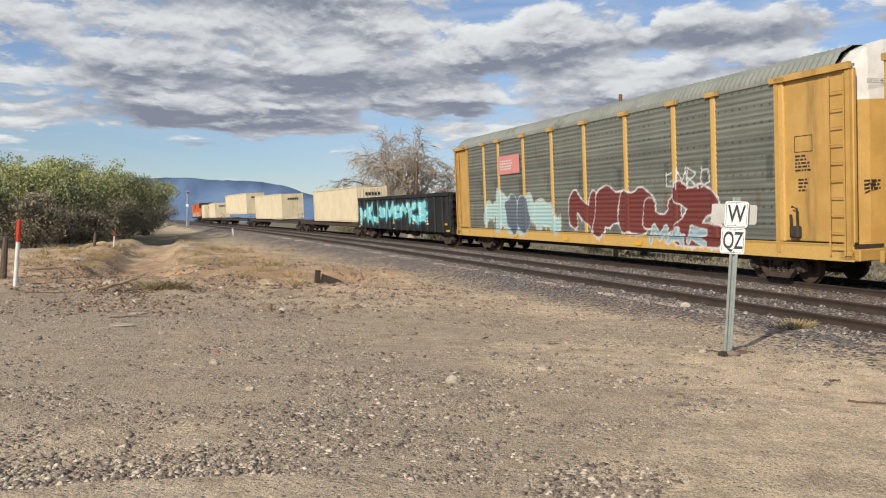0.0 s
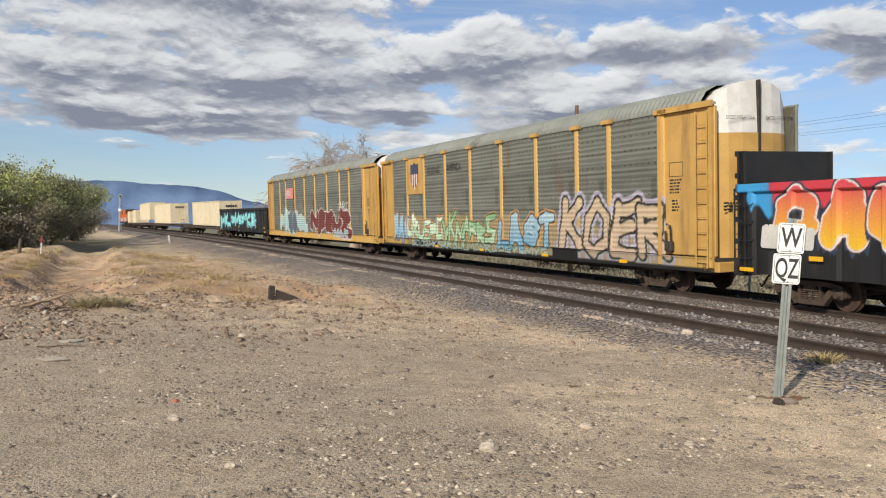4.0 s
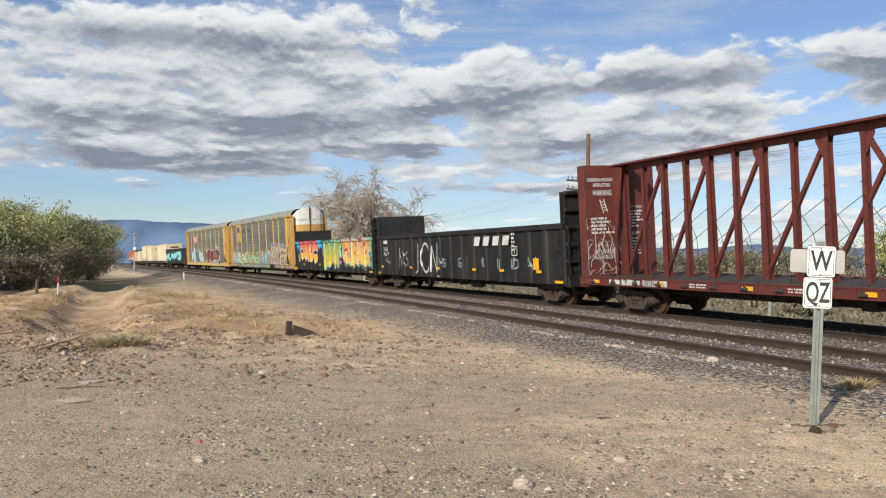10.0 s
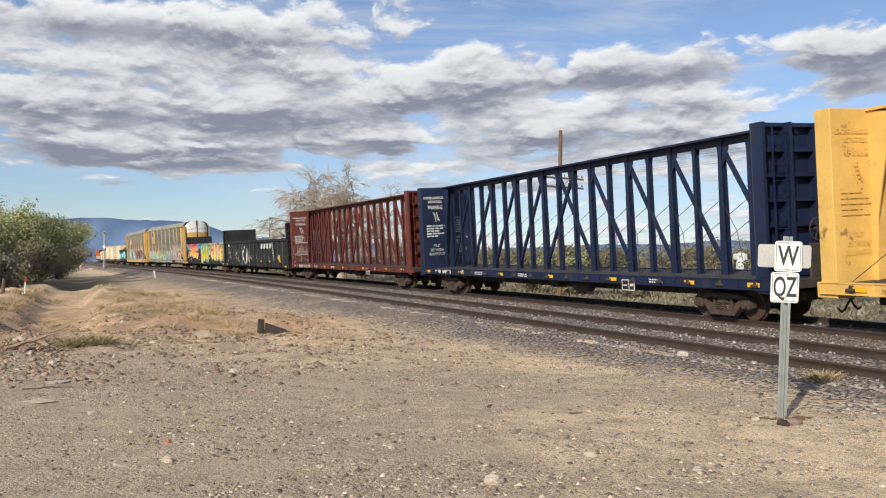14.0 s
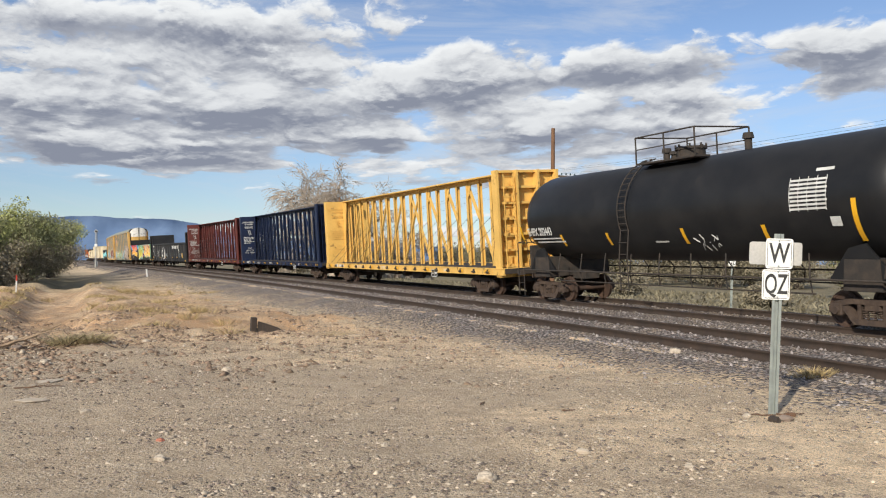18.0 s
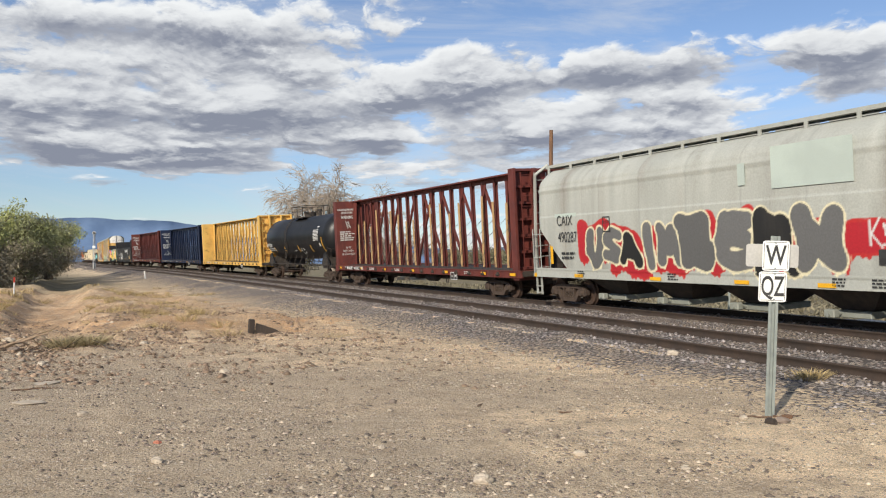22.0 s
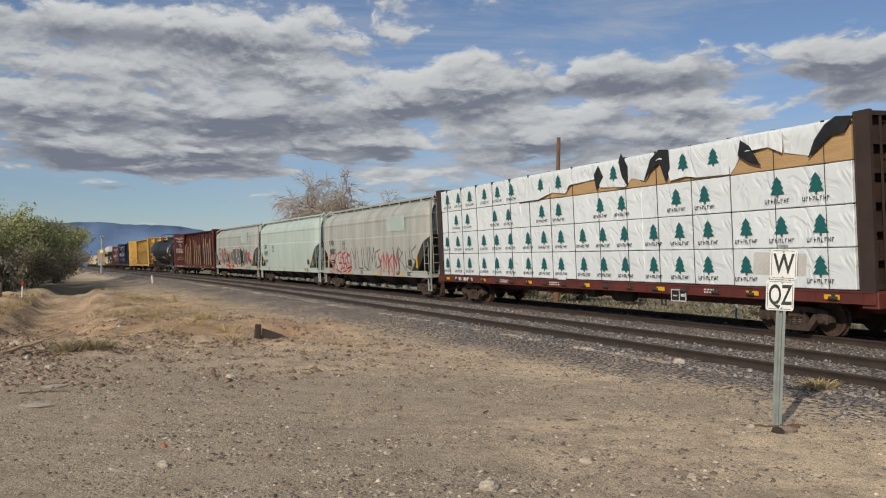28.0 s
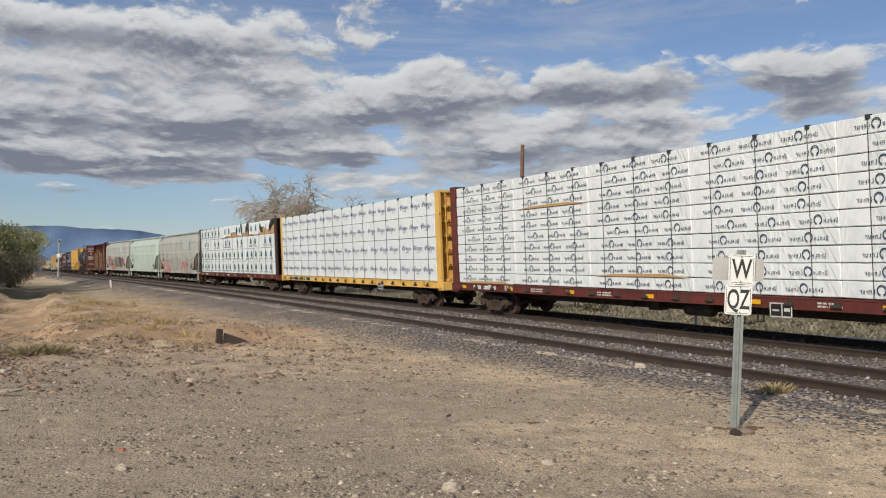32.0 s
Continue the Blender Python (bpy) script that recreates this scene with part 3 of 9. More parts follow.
def value_noise(x, y, seed=0):
    """Smooth noise of two numpy coordinates, from -1 to 1."""
    rng = np.random.RandomState(seed)
    table = rng.rand(64, 64) * 2 - 1
    xi, yi = np.floor(x).astype(int), np.floor(y).astype(int)
    fx, fy = x - xi, y - yi
    fx, fy = fx * fx * (3 - 2 * fx), fy * fy * (3 - 2 * fy)
    a, b = table[xi % 64, yi % 64], table[(xi + 1) % 64, yi % 64]
    c, d = table[xi % 64, (yi + 1) % 64], table[(xi + 1) % 64, (yi + 1) % 64]
    return (a * (1 - fx) + b * fx) * (1 - fy) + (c * (1 - fx) + d * fx) * fy


# ---- the lie of the land ----
def line_arrays(x, y):
    n, u = (math.cos(LINE_H), math.sin(LINE_H)), (-math.sin(LINE_H), math.cos(LINE_H))
    dx, dy = x - (LINE_D - LINE_R) * n[0], y - (LINE_D - LINE_R) * n[1]
    k = np.arctan2(dx * u[0] + dy * u[1], dx * n[0] + dy * n[1])
    s, off = k * LINE_R, LINE_R - np.hypot(dx, dy)
    a1, a2 = line_yaw(BEND_1), line_yaw(BEND_2)
    e1, e2 = line_xy(BEND_1), line_xy(BEND_2)
    ahead = -(x - e1.x) * math.sin(a1) + (y - e1.y) * math.cos(a1)
    past = (s > BEND_1) & (ahead > 0)
    c = e1 + BEND_R * bend(a1)
    gx, gy = c.x - x, c.y - y
    turned = a1 - np.arctan2(gy, gx)
    s = np.where(past, BEND_1 + BEND_R * turned, s)
    off = np.where(past, np.hypot(gx, gy) - BEND_R, off)
    fx, fy = x - e2.x, y - e2.y
    ahead = -fx * math.sin(a2) + fy * math.cos(a2)
    past = past & (ahead > 0)
    return np.where(past, BEND_2 + ahead, s), np.where(past, -(fx * math.cos(a2) + fy * math.sin(a2)), off)


def rail_arrays(s):
    return 0.13 + 0.0068 * np.clip(s, -60, 130) + 0.002 * np.clip(s - 130, 0, 400)


def hump(x, y, cx, cy, wx, wy, turn=0.0):
    c, q = math.cos(radians(turn)), math.sin(radians(turn))
    a, b = (x - cx) * c + (y - cy) * q, -(x - cx) * q + (y - cy) * c
    return np.exp(-(a / wx) ** 2 - (b / wy) ** 2)


def land(x, y):
    """Ground height: the yard, the track bed on its low bank, a worn hollow beside it, and fields beyond."""
    s, off = line_arrays(x, y)
    near = np.exp(-(np.hypot(x, y - 8) / 60) ** 2)
    base = -0.22 + 0.22 * np.exp(-(np.hypot(x - 2, y - 4) / 16) ** 2)
    base = base + 0.05 * value_noise(x / 5, y / 5, 1) * (1 - 0.6 * np.exp(-(np.hypot(x - 2, y - 5) / 9) ** 2)) + 0.018 * value_noise(x / 1.3, y / 1.3, 2) + 0.006 * value_noise(x / 0.4, y / 0.4, 3)
    wild = np.clip(hump(x, y, -9, 24, 8, 8, 20) * 1.3 + hump(x, y, -15, 44, 9, 17, 20), 0, 1)
    lumps = 1.5 * wild * (0.07 * value_noise(x / 3.1, y / 2.4, 14) + 0.10 * np.abs(value_noise(x / 1.2 + 7, y / 0.9, 11)) + 0.06 * value_noise(x / 0.5, y / 0.45, 12))
    # a hollow way worn beside the bank
    way, along = x + 11.85 + 0.345 * (y - 30), np.clip((y - 21) / 5, 0, 1) * np.clip((95 - y) / 10, 0, 1)
    base = base + along * (0.26 * np.exp(-((np.abs(way) - 2.5) / 1.1) ** 2) * (0.6 + 0.8 * value_noise(x / 2.0, y / 2.6, 16)) - 0.34 * np.exp(-(way / 1.3) ** 4))
    base = base + 0.012 * value_noise(x / 0.6 + 3, y / 0.5, 13)
    base = base + 0.36 * hump(x, y, -4.6, 23.5, 2.2, 1.2, 15) + 0.20 * hump(x, y, -1.2, 25.0, 1.8, 0.9, 10) + 0.12 * hump(x, y, -8.0, 22.0, 2.2, 1.0)
    base = base - 0.22 * hump(x, y, -12.0, 30.0, 2.6, 9.0, 20) - 0.35 * hump(x, y, -24.0, 64.0, 3.5, 16.0, 20)
    base = base + 0.45 * hump(x, y, -18.0, 47.0, 5.0, 0.9, -8) + 0.5 * hump(x, y, -22.0, 57.0, 5.0, 1.0, -8) + 0.12 * hump(x, y, -14.5, 37.0, 3.0, 0.8, -8)
    beyond = -0.75 + 0.2 * value_noise(x / 14, y / 14, 5)
    far = np.clip((np.hypot(x, y) - 150) / 150, 0, 1)
    base = base * (1 - far) + (-0.3) * far
    bed = rail_arrays(s) - 0.20
    near_bank = bed - np.clip(off - (SIDING + 1.5), 0, None) * (0.30 - 0.18 * np.clip((s - 15) / 30, 0, 1))
    far_bank = bed - 0.02 - np.clip(-2.5 - off, 0, None) * 0.45
    left = np.maximum(base, np.minimum(bed, near_bank))
    soft = np.clip((off - (SIDING + 1.5)) / 2.5, 0, 1)
    left = np.where(off > SIDING + 1.5, np.minimum(left, bed * (1 - soft) + base * soft + 0.04) * 0.5 + left * 0.5, bed)
    left = left + lumps * np.clip((off - SIDING - 2.6) / 2.0, 0, 1)
    right = np.maximum(beyond, np.minimum(bed, far_bank))
    blend_far = np.clip((-off - 60) / 200, 0, 1)
    right = right * (1 - blend_far) + (-0.4) * blend_far
    return np.where(off > 0, left, right)


def land_z(x, y):
    return float(land(np.array([float(x)]), np.array([float(y)]))[0])


def make_ground():
    def axis(lo, hi, fine_lo, fine_hi, step):
        mid = np.arange(fine_lo, fine_hi, step)
        out_hi = fine_hi + np.cumsum(step * 1.09 ** np.arange(1, 95))
        out_lo = fine_lo - np.cumsum(step * 1.09 ** np.arange(1, 95))
        return np.concatenate([out_lo[out_lo > lo][::-1], mid, out_hi[out_hi < hi]])
    xs, ys = axis(-4500, 4500, -24, 12, 0.17), axis(-1500, 4600, 0, 62, 0.17)
    X, Y = np.meshgrid(xs, ys, indexing="ij")
    Z = land(X, Y)
    me = arrays_mesh("ground", np.stack([X, Y, Z], -1).reshape(-1, 3), grid_quads(len(xs), len(ys)), GROUND)
    me.shade_smooth()
    s, off = line_arrays(X, Y)
    red = np.clip(hump(X, Y, -5, 24, 5.5, 3.0, 10) * 1.2 + hump(X, Y, -14, 34, 5, 14, 20) + 0.7 * hump(X, Y, -14, 24, 8, 4) + 0.6 * hump(X, Y, -6, 40, 8, 16, 20), 0, 1)
    grass = np.where(off > 0, np.clip((np.hypot(X, Y - 5) - 45) / 25, 0, 1) * np.clip((off - 9) / 6, 0, 1), np.clip((-off - 4.0) / 1.5, 0, 1))
    # grey gravelly wear on the open yard, pale drifts along the wheel ways
    gravel = np.clip(hump(X, Y, -6, 7, 7.5, 6.5) + 0.9 * hump(X, Y, -9, 15, 6, 3.5) + 0.75 * hump(X, Y, 0.2, 11.5, 5.5, 1.6, -12) + 0.5 * hump(X, Y, 0.5, 4.5, 1.6, 4.0, 20), 0, 1)
    brown = np.clip(hump(X, Y, -10, 27, 8, 9, 20) + hump(X, Y, -17, 48, 9, 18, 20), 0, 1) * (off > SIDING + 2)
    rgba = np.stack([red, grass, gravel, brown], -1).reshape(-1, 4).astype(np.float32)
    at = me.color_attributes.new("soil", "FLOAT_COLOR", "POINT")
    at.data.foreach_set("color", rgba.ravel())
    tagged(new("ground", me), "dry sandy tan ground with gravel and reddish patches", "ground", kind="structure")


make_ground()


def make_ballast():
    """Crushed stone under both tracks, filled cribs, and a shoulder that thins out into the sand."""
    ss = np.concatenate([np.arange(-25, 45, 0.25), np.arange(45, 150, 0.5), np.arange(150, 620, 4.0)])
    offs = np.array([-3.6, -2.6, -1.9, -1.3, -0.9, -0.6, 0.0, 0.6, 0.9, 1.3, 1.9, 2.5, 3.2, 3.9, SIDING - 1.3, SIDING - 0.9, SIDING - 0.6, SIDING, SIDING + 0.6, SIDING + 0.9, SIDING + 1.3, SIDING + 1.6] + [SIDING + 1.6 + 0.35 * i for i in range(1, 8)])
    ends = len(offs) - 7
    S, O = np.meshgrid(ss, offs, indexing="ij")
    grow = 1.0 + 0.03 * np.clip(S - 8, 0, 45)
    O = np.where(O > SIDING + 1.65, SIDING + 1.6 + (O - SIDING - 1.6) * grow, O)
    P = np.array([tuple(line_xy(s, o)) for s, o in zip(S.ravel(), O.ravel())])
    X, Y = P[:, 0].reshape(S.shape), P[:, 1].reshape(S.shape)
    L, R = land(X, Y), rail_arrays(S)
    loc = np.where(O < 2.6, O, O - SIDING)
    Z = R - 0.105 - 0.0667 * np.where((loc > -1.95) & (loc < 1.65), loc, 0)
    Z[:, 11:14] = R[:, 11:14] - 0.13
    Z[:, 1] = R[:, 1] - 0.16
    Z[:, 0] = L[:, 0] - 0.02
    k = np.arange(1, 8)
    Z[:, ends:] = L[:, ends:] + 0.05 - 0.011 * k
    Z[:, -1] = L[:, -1] - 0.05
    Z += 0.018 * value_noise(S * 2.1, O * 2.3, 9)
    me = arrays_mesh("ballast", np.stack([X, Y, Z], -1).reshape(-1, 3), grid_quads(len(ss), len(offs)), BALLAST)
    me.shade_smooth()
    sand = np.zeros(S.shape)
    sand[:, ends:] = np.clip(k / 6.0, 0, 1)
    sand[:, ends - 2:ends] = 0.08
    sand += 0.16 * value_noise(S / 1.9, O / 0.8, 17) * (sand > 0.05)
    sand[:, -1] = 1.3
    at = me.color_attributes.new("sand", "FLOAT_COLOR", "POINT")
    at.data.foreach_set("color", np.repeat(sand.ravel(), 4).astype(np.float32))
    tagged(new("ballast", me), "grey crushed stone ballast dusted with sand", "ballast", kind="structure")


make_ballast()

RAIL_OUTLINE = ((-0.037, 0.0), (0.037, 0.0), (0.037, -0.035), (0.010, -0.052), (0.010, -0.145), (0.075, -0.165), (0.075, -0.178), (-0.075, -0.178), (-0.075, -0.165), (-0.010, -0.145), (-0.010, -0.052), (-0.037, -0.035))


def make_rail(off, high, track):
    ss = np.concatenate([np.arange(-25, 60, 1.0), np.arange(60, 620, 4.0)])
    verts = []
    for s in ss:
        for o, z in RAIL_OUTLINE:
            p = line_xy(s, off + o)
            verts.append((p.x, p.y, rail_z(s) + high + z))
    n = len(RAIL_OUTLINE)
    i, j = np.meshgrid(np.arange(len(ss) - 1), np.arange(n), indexing="ij")
    a, b = i * n + j, i * n + (j + 1) % n
    me = arrays_mesh("rail", np.array(verts), np.stack([a, b, b + n, a + n], -1).reshape(-1, 4), RAIL_STEEL)
    me.materials.append(RAIL_HEAD)
    idx = np.zeros((len(ss) - 1, n), np.int32)
    idx[:, 0] = 1
    me.polygons.foreach_set("material_index", idx.ravel())
    part("rail", me, None, track, "dark rusty rail with a duller worn head")


def make_track(off, name, label):
    t = thing(name, label, "railway track", "railway tracks")
    make_rail(off + 0.7525, 0.0, t)
    make_rail(off - 0.7525, 0.10, t)
    bm = bmesh.new()
    bevel_box(bm, -0.115, -1.3, -0.16, 0.115, 1.3, 0.0, 0.012)
    tie = mesh_of("tie", bm, TIE)
    bm = bmesh.new()
    box(bm, -0.09, -0.17, 0.0, 0.09, 0.17, 0.012)
    for dy in (-0.11, 0.11):
        box(bm, -0.05, dy - 0.014, 0.008, -0.02, dy + 0.014, 0.045)
        box(bm, 0.02, dy - 0.014, 0.008, 0.05, dy + 0.014, 0.045)
    plate = mesh_of("tie_plate", bm, RAIL_STEEL)
    rng = random.Random(5)
    s = -14.0
    for i in range(140):
        p, k = line_xy(s, off), line_yaw(s) - LINE_H
        ob = part("tie", tie, None, t)
        yaw = LINE_H + k + math.pi / 2 + rng.uniform(-0.012, 0.012)
        ob.matrix_world = Matrix.Translation((p.x, p.y, rail_z(s) + 0.05 - 0.19)) @ Matrix.Rotation(yaw, 4, "Z") @ Matrix.Rotation(-CANT, 4, "X")
        for y in (-0.7525, 0.7525):
            part("tie_plate", plate, None, ob).location = (0, y, 0)
        s += 0.53
    # the far ties, too small to tell apart
    bm = bmesh.new()
    while s < 180:
        p, k = line_xy(s, off), line_yaw(s) - LINE_H
        box(bm, -0.115, -1.3, -0.16, 0.115, 1.3, 0.0, Matrix.Translation((p.x, p.y, rail_z(s) + 0.05 - 0.19)) @ Matrix.Rotation(LINE_H + k + math.pi / 2, 4, "Z") @ Matrix.Rotation(-CANT, 4, "X"))
        s += 0.53
    tagged(part("far_ties", bm, TIE, t), kind="stuff")
    return t


main_track = make_track(0.0, "main_track", "main track with dark rails on worn wooden ties")
siding_track = make_track(SIDING, "siding_track", "empty siding track with rusty rails on old wooden ties")


# ---- loose stones, gravel and litter on the ground ----
def pebble_arrays(rng, pts, sizes, flat=0.6):
    """Many small six-cornered stones as triangles."""
    base = np.array([(1, 0, 0), (-1, 0, 0), (0, 1, 0), (0, -1, 0), (0, 0, 1), (0, 0, -1)], float)
    tri = np.array([(0, 2, 4), (2, 1, 4), (1, 3, 4), (3, 0, 4), (2, 0, 5), (1, 2, 5), (3, 1, 5), (0, 3, 5)])
    n = len(pts)
    v = base[None] * (0.6 + 0.8 * rng.rand(n, 6, 1)) * sizes[:, None, None] * np.stack([0.8 + 0.7 * rng.rand(n), 0.7 + 0.5 * rng.rand(n), flat * (0.6 + 0.6 * rng.rand(n))], -1)[:, None]
    a = rng.rand(n) * 6.283
    c, q = np.cos(a)[:, None], np.sin(a)[:, None]
    v = np.stack([v[..., 0] * c - v[..., 1] * q, v[..., 0] * q + v[..., 1] * c, v[..., 2]], -1) + 0.15 * sizes[:, None, None] * (rng.rand(n, 6, 3) - 0.5)
    return (v + pts[:, None]).reshape(-1, 3), (tri[None] + 6 * np.arange(n)[:, None, None]).reshape(-1, 3)


def scatter(name, n, region, size, mat_, label, seed, flat=0.6, sink=0.3):
    rng = np.random.RandomState(seed)
    x, y = region(rng, n)
    z = land(x, y)
    r = size[0] * (size[1] / size[0]) ** (rng.rand(len(x)) ** 2.2)
    v, f = pebble_arrays(rng, np.stack([x, y, z + r * flat * (0.5 - sink)], -1), r, flat)
    tagged(new(name, arrays_mesh(name, v, f, mat_)), label, "gravel", kind="stuff")


def yard(rng, n, reach=26.0):
    """More stones close to the camera, in the wedge that it looks over."""
    d = 3.2 + (reach - 3.2) * rng.rand(n) ** 1.6
    a = rng.uniform(-0.62, 0.62, n)
    x, y = d * np.sin(a), -0.5 + d * np.cos(a)
    s, off = line_arrays(x, y)
    keep = (off > SIDING + 1.9) & (value_noise(x / 1.0, y / 0.7, 29) + 0.6 * value_noise(x / 0.35, y / 0.3, 30) + 1.1 * rng.rand(n) > 0.45)
    return x[keep], y[keep]


scatter("pale_gravel", 42000, yard, (0.004, 0.030), STONE_PALE, "pale tan pebbles strewn over the sandy ground", 11)
scatter("dark_gravel", 60000, yard, (0.004, 0.030), STONE_DARK, "dark brown pebbles strewn over the sandy ground", 12)


def rough_dirt(rng, n):
    """The torn-up strip between the yard and the bank."""
    x, y = -7.5 + 5.5 * rng.randn(n), 20 + 6.5 * rng.randn(n)
    s, off = line_arrays(x, y)
    keep = (off > SIDING + 2.4) & (y > 11) & (value_noise(x / 1.1, y / 0.8, 19) + 0.9 * rng.rand(n) > 0.25)
    return x[keep], y[keep]


scatter("dirt_clods", 34000, rough_dirt, (0.008, 0.075), CLOD, "brown clods and stones in the torn-up dirt", 15, 0.65)
scatter("pale_clods", 2600, rough_dirt, (0.010, 0.07), STONE_PALE, "pale stones in the torn-up dirt", 16, 0.65)


def shoulder(rng, n):
    s = -6 + 60 * rng.rand(n) ** 1.7
    off = SIDING + 1.2 + np.abs(rng.randn(n)) * (0.9 + 0.03 * np.maximum(s, 0))
    x0, y0 = zip(*[tuple(line_xy(a, b)) for a, b in zip(s, off)])
    return np.array(x0), np.array(y0)


def crib(rng, n):
    s = -8 + 55 * rng.rand(n) ** 1.6
    off = rng.uniform(-1.8, SIDING + 1.7, n)
    x0, y0 = zip(*[tuple(line_xy(a, b)) for a, b in zip(s, off)])
    return np.array(x0), np.array(y0)


def scatter_on_bed(name, n, seed):
    rng = np.random.RandomState(seed)
    x, y = crib(rng, n)
    s, off = line_arrays(x, y)
    o = np.where(off < 2.6, off, off - SIDING)
    z = rail_arrays(s) - 0.105 - 0.0667 * np.where(np.abs(o) < 1.7, o, 0)
    z = np.where(np.abs(off - 2.8) < 0.9, rail_arrays(s) - 0.12, z)
    r = 0.018 + 0.03 * rng.rand(len(x))
    v, f = pebble_arrays(rng, np.stack([x, y, z], -1), r, 0.8)
    tagged(new(name, arrays_mesh(name, v, f, BALLAST_STONE)), "loose grey ballast stones between the ties", "gravel", kind="stuff")


scatter("shoulder_stones", 15000, shoulder, (0.010, 0.04), BALLAST_STONE, "grey ballast stones spilling down the shoulder", 13, 0.75)
scatter_on_bed("ballast_stones", 12000, 14)


def stone(x, y, r, mat_, label, seed, squash=0.6):
    """A single rock: a dented, flattened lump."""
    bm = bmesh.new()
    bmesh.ops.create_icosphere(bm, subdivisions=3, radius=1.0)
    for v in bm.verts:
        d = v.co.normalized()
        k = 1 + 0.35 * noise.noise(d * 1.6 + Vector((seed, 0, 0))) + 0.12 * noise.noise(d * 4.0 + Vector((0, seed, 0)))
        v.co = Vector((d.x * 1.2, d.y * 0.9, d.z * squash)) * k * r
    ob = new("rock", mesh_of("rock", bm, mat_))
    ob.matrix_world = pose(x, y, land_z(x, y) + r * squash * 0.45, 0, 0, seed * 77)
    tagged(ob, label, "rock", "loose rocks")


for i, (x, y, r, mt) in enumerate(((0.875, 5.85, 0.075, 0), (1.85, 6.76, 0.05, 0), (0.24, 9.94, 0.05, 1), (-1.79, 6.68, 0.05, 0), (1.35, 7.83, 0.045, 1), (5.45, 14.5, 0.11, 0),
                                   (4.36, 8.12, 0.07, 1), (4.05, 8.35, 0.05, 0), (2.6, 6.2, 0.035, 0), (-3.2, 9.0, 0.05, 0), (3.3, 11.2, 0.04, 1), (-2.4, 13.0, 0.07, 0), (-6.0, 15.0, 0.09, 0),
                                   (-7.4, 17.2, 0.10, 1), (-5.2, 18.6, 0.09, 0), (-8.3, 19.0, 0.13, 0), (5.9, 8.6, 0.05, 1), (-1.0, 5.2, 0.04, 0), (2.9, 5.0, 0.03, 1), (0.1, 7.2, 0.035, 0), (-4.6, 8.3, 0.05, 1), (6.3, 9.7, 0.06, 1))):
    stone(x, y, r, (STONE_PALE, STONE_DARK)[mt], ("pale tan angular rock lying on the sand", "dark brown rock lying on the sand")[mt], i + 1)


stone(4.22, 8.06, 0.06, WOOD_DARK, "dark brown rock in front of the sign post", 41, 0.8)
stone(-4.10, 9.80, 0.15, STONE_PALE, "flat pale slab bedded in the sand", 42, 0.13)
stone(-4.60, 11.6, 0.17, STONE_PALE, "flat pale slab bedded in the sand", 43, 0.07)
stone(-2.00, 7.50, 0.035, BRICK, "small red brick fragment on the sand", 44, 0.6)
stone(4.58, 8.42, 0.06, WOOD_POLE, "brown rotten wood chip beside the sign post", 45, 0.5)


def stick(x, y, length, yaw, r=0.012, seed=0, mat_=None, label="crooked dry brown stick lying on the sand", name="stick", lift=0.0):
    rng = random.Random(seed)
    bm = bmesh.new()
    pts = [(length * (i / 6 - 0.5), rng.uniform(-1, 1) * length * 0.05, rng.uniform(0, 1) * r + lift * i / 6) for i in range(7)]
    tube(bm, pts, [r * (1 - 0.09 * i) for i in range(7)], 6)
    tube(bm, [pts[3], (pts[3][0] + length * 0.18, pts[3][1] + length * 0.12, r * 0.8)], [r * 0.6, r * 0.3], 5)
    ob = new(name, mesh_of(name, bm, mat_ or STICK))
    ob.matrix_world = pose(x, y, land_z(x, y) + r * 0.8, 0, 0, yaw)
    tagged(ob, label, name.replace("_", " "), "sticks")


for i, (x, y, l, a) in enumerate(((4.7, 5.25, 0.38, -15), (4.95, 6.55, 0.2, 30), (4.62, 8.5, 0.35, 10), (4.2, 8.45, 0.4, 160), (-4.5, 11.0, 0.6, 20), (1.3, 9.6, 0.22, 70), (-8.6, 16.4, 0.95, 8), (-7.0, 18.8, 0.9, 40), (2.2, 8.9, 0.16, 10))):
    stick(x, y, l, a, 0.012 if l < 0.8 else 0.016, i)


def tuft(x, y, r, mat_, n, seed, label, name="dry_grass_tuft", height=0.35):
    rng = random.Random(seed)
    vs, fs = [], []
    for i in range(n):
        a, d = rng.uniform(0, 6.283), r * rng.random() ** 0.7 * 0.6
        bx, by = d * math.cos(a), d * math.sin(a)
        h, lean, tw, wd = height * rng.uniform(0.3, 1.05), rng.uniform(0.2, 1.0) * r, rng.uniform(0, 6.283), 0.004 + 0.005 * rng.random()
        px, py = wd * math.cos(tw), wd * math.sin(tw)
        k = len(vs)
        vs += [(bx - px, by - py, -0.02), (bx + px, by + py, -0.02), (bx + lean * 0.5 * math.cos(a) + px * 0.7, by + lean * 0.5 * math.sin(a) + py * 0.7, h * 0.65), (bx + lean * 0.5 * math.cos(a) - px * 0.7, by + lean * 0.5 * math.sin(a) - py * 0.7, h * 0.65), (bx + lean * math.cos(a), by + lean * math.sin(a), h)]
        fs += [(k, k + 1, k + 2, k + 3), (k + 3, k + 2, k + 4)]
    me = bpy.data.meshes.new(name)
    me.from_pydata(vs, [], fs)
    me.materials.append(mat_)
    ob = new(name, me)
    ob.location = (x, y, land_z(x, y))
    tagged(ob, label, "grass", "grass tufts")


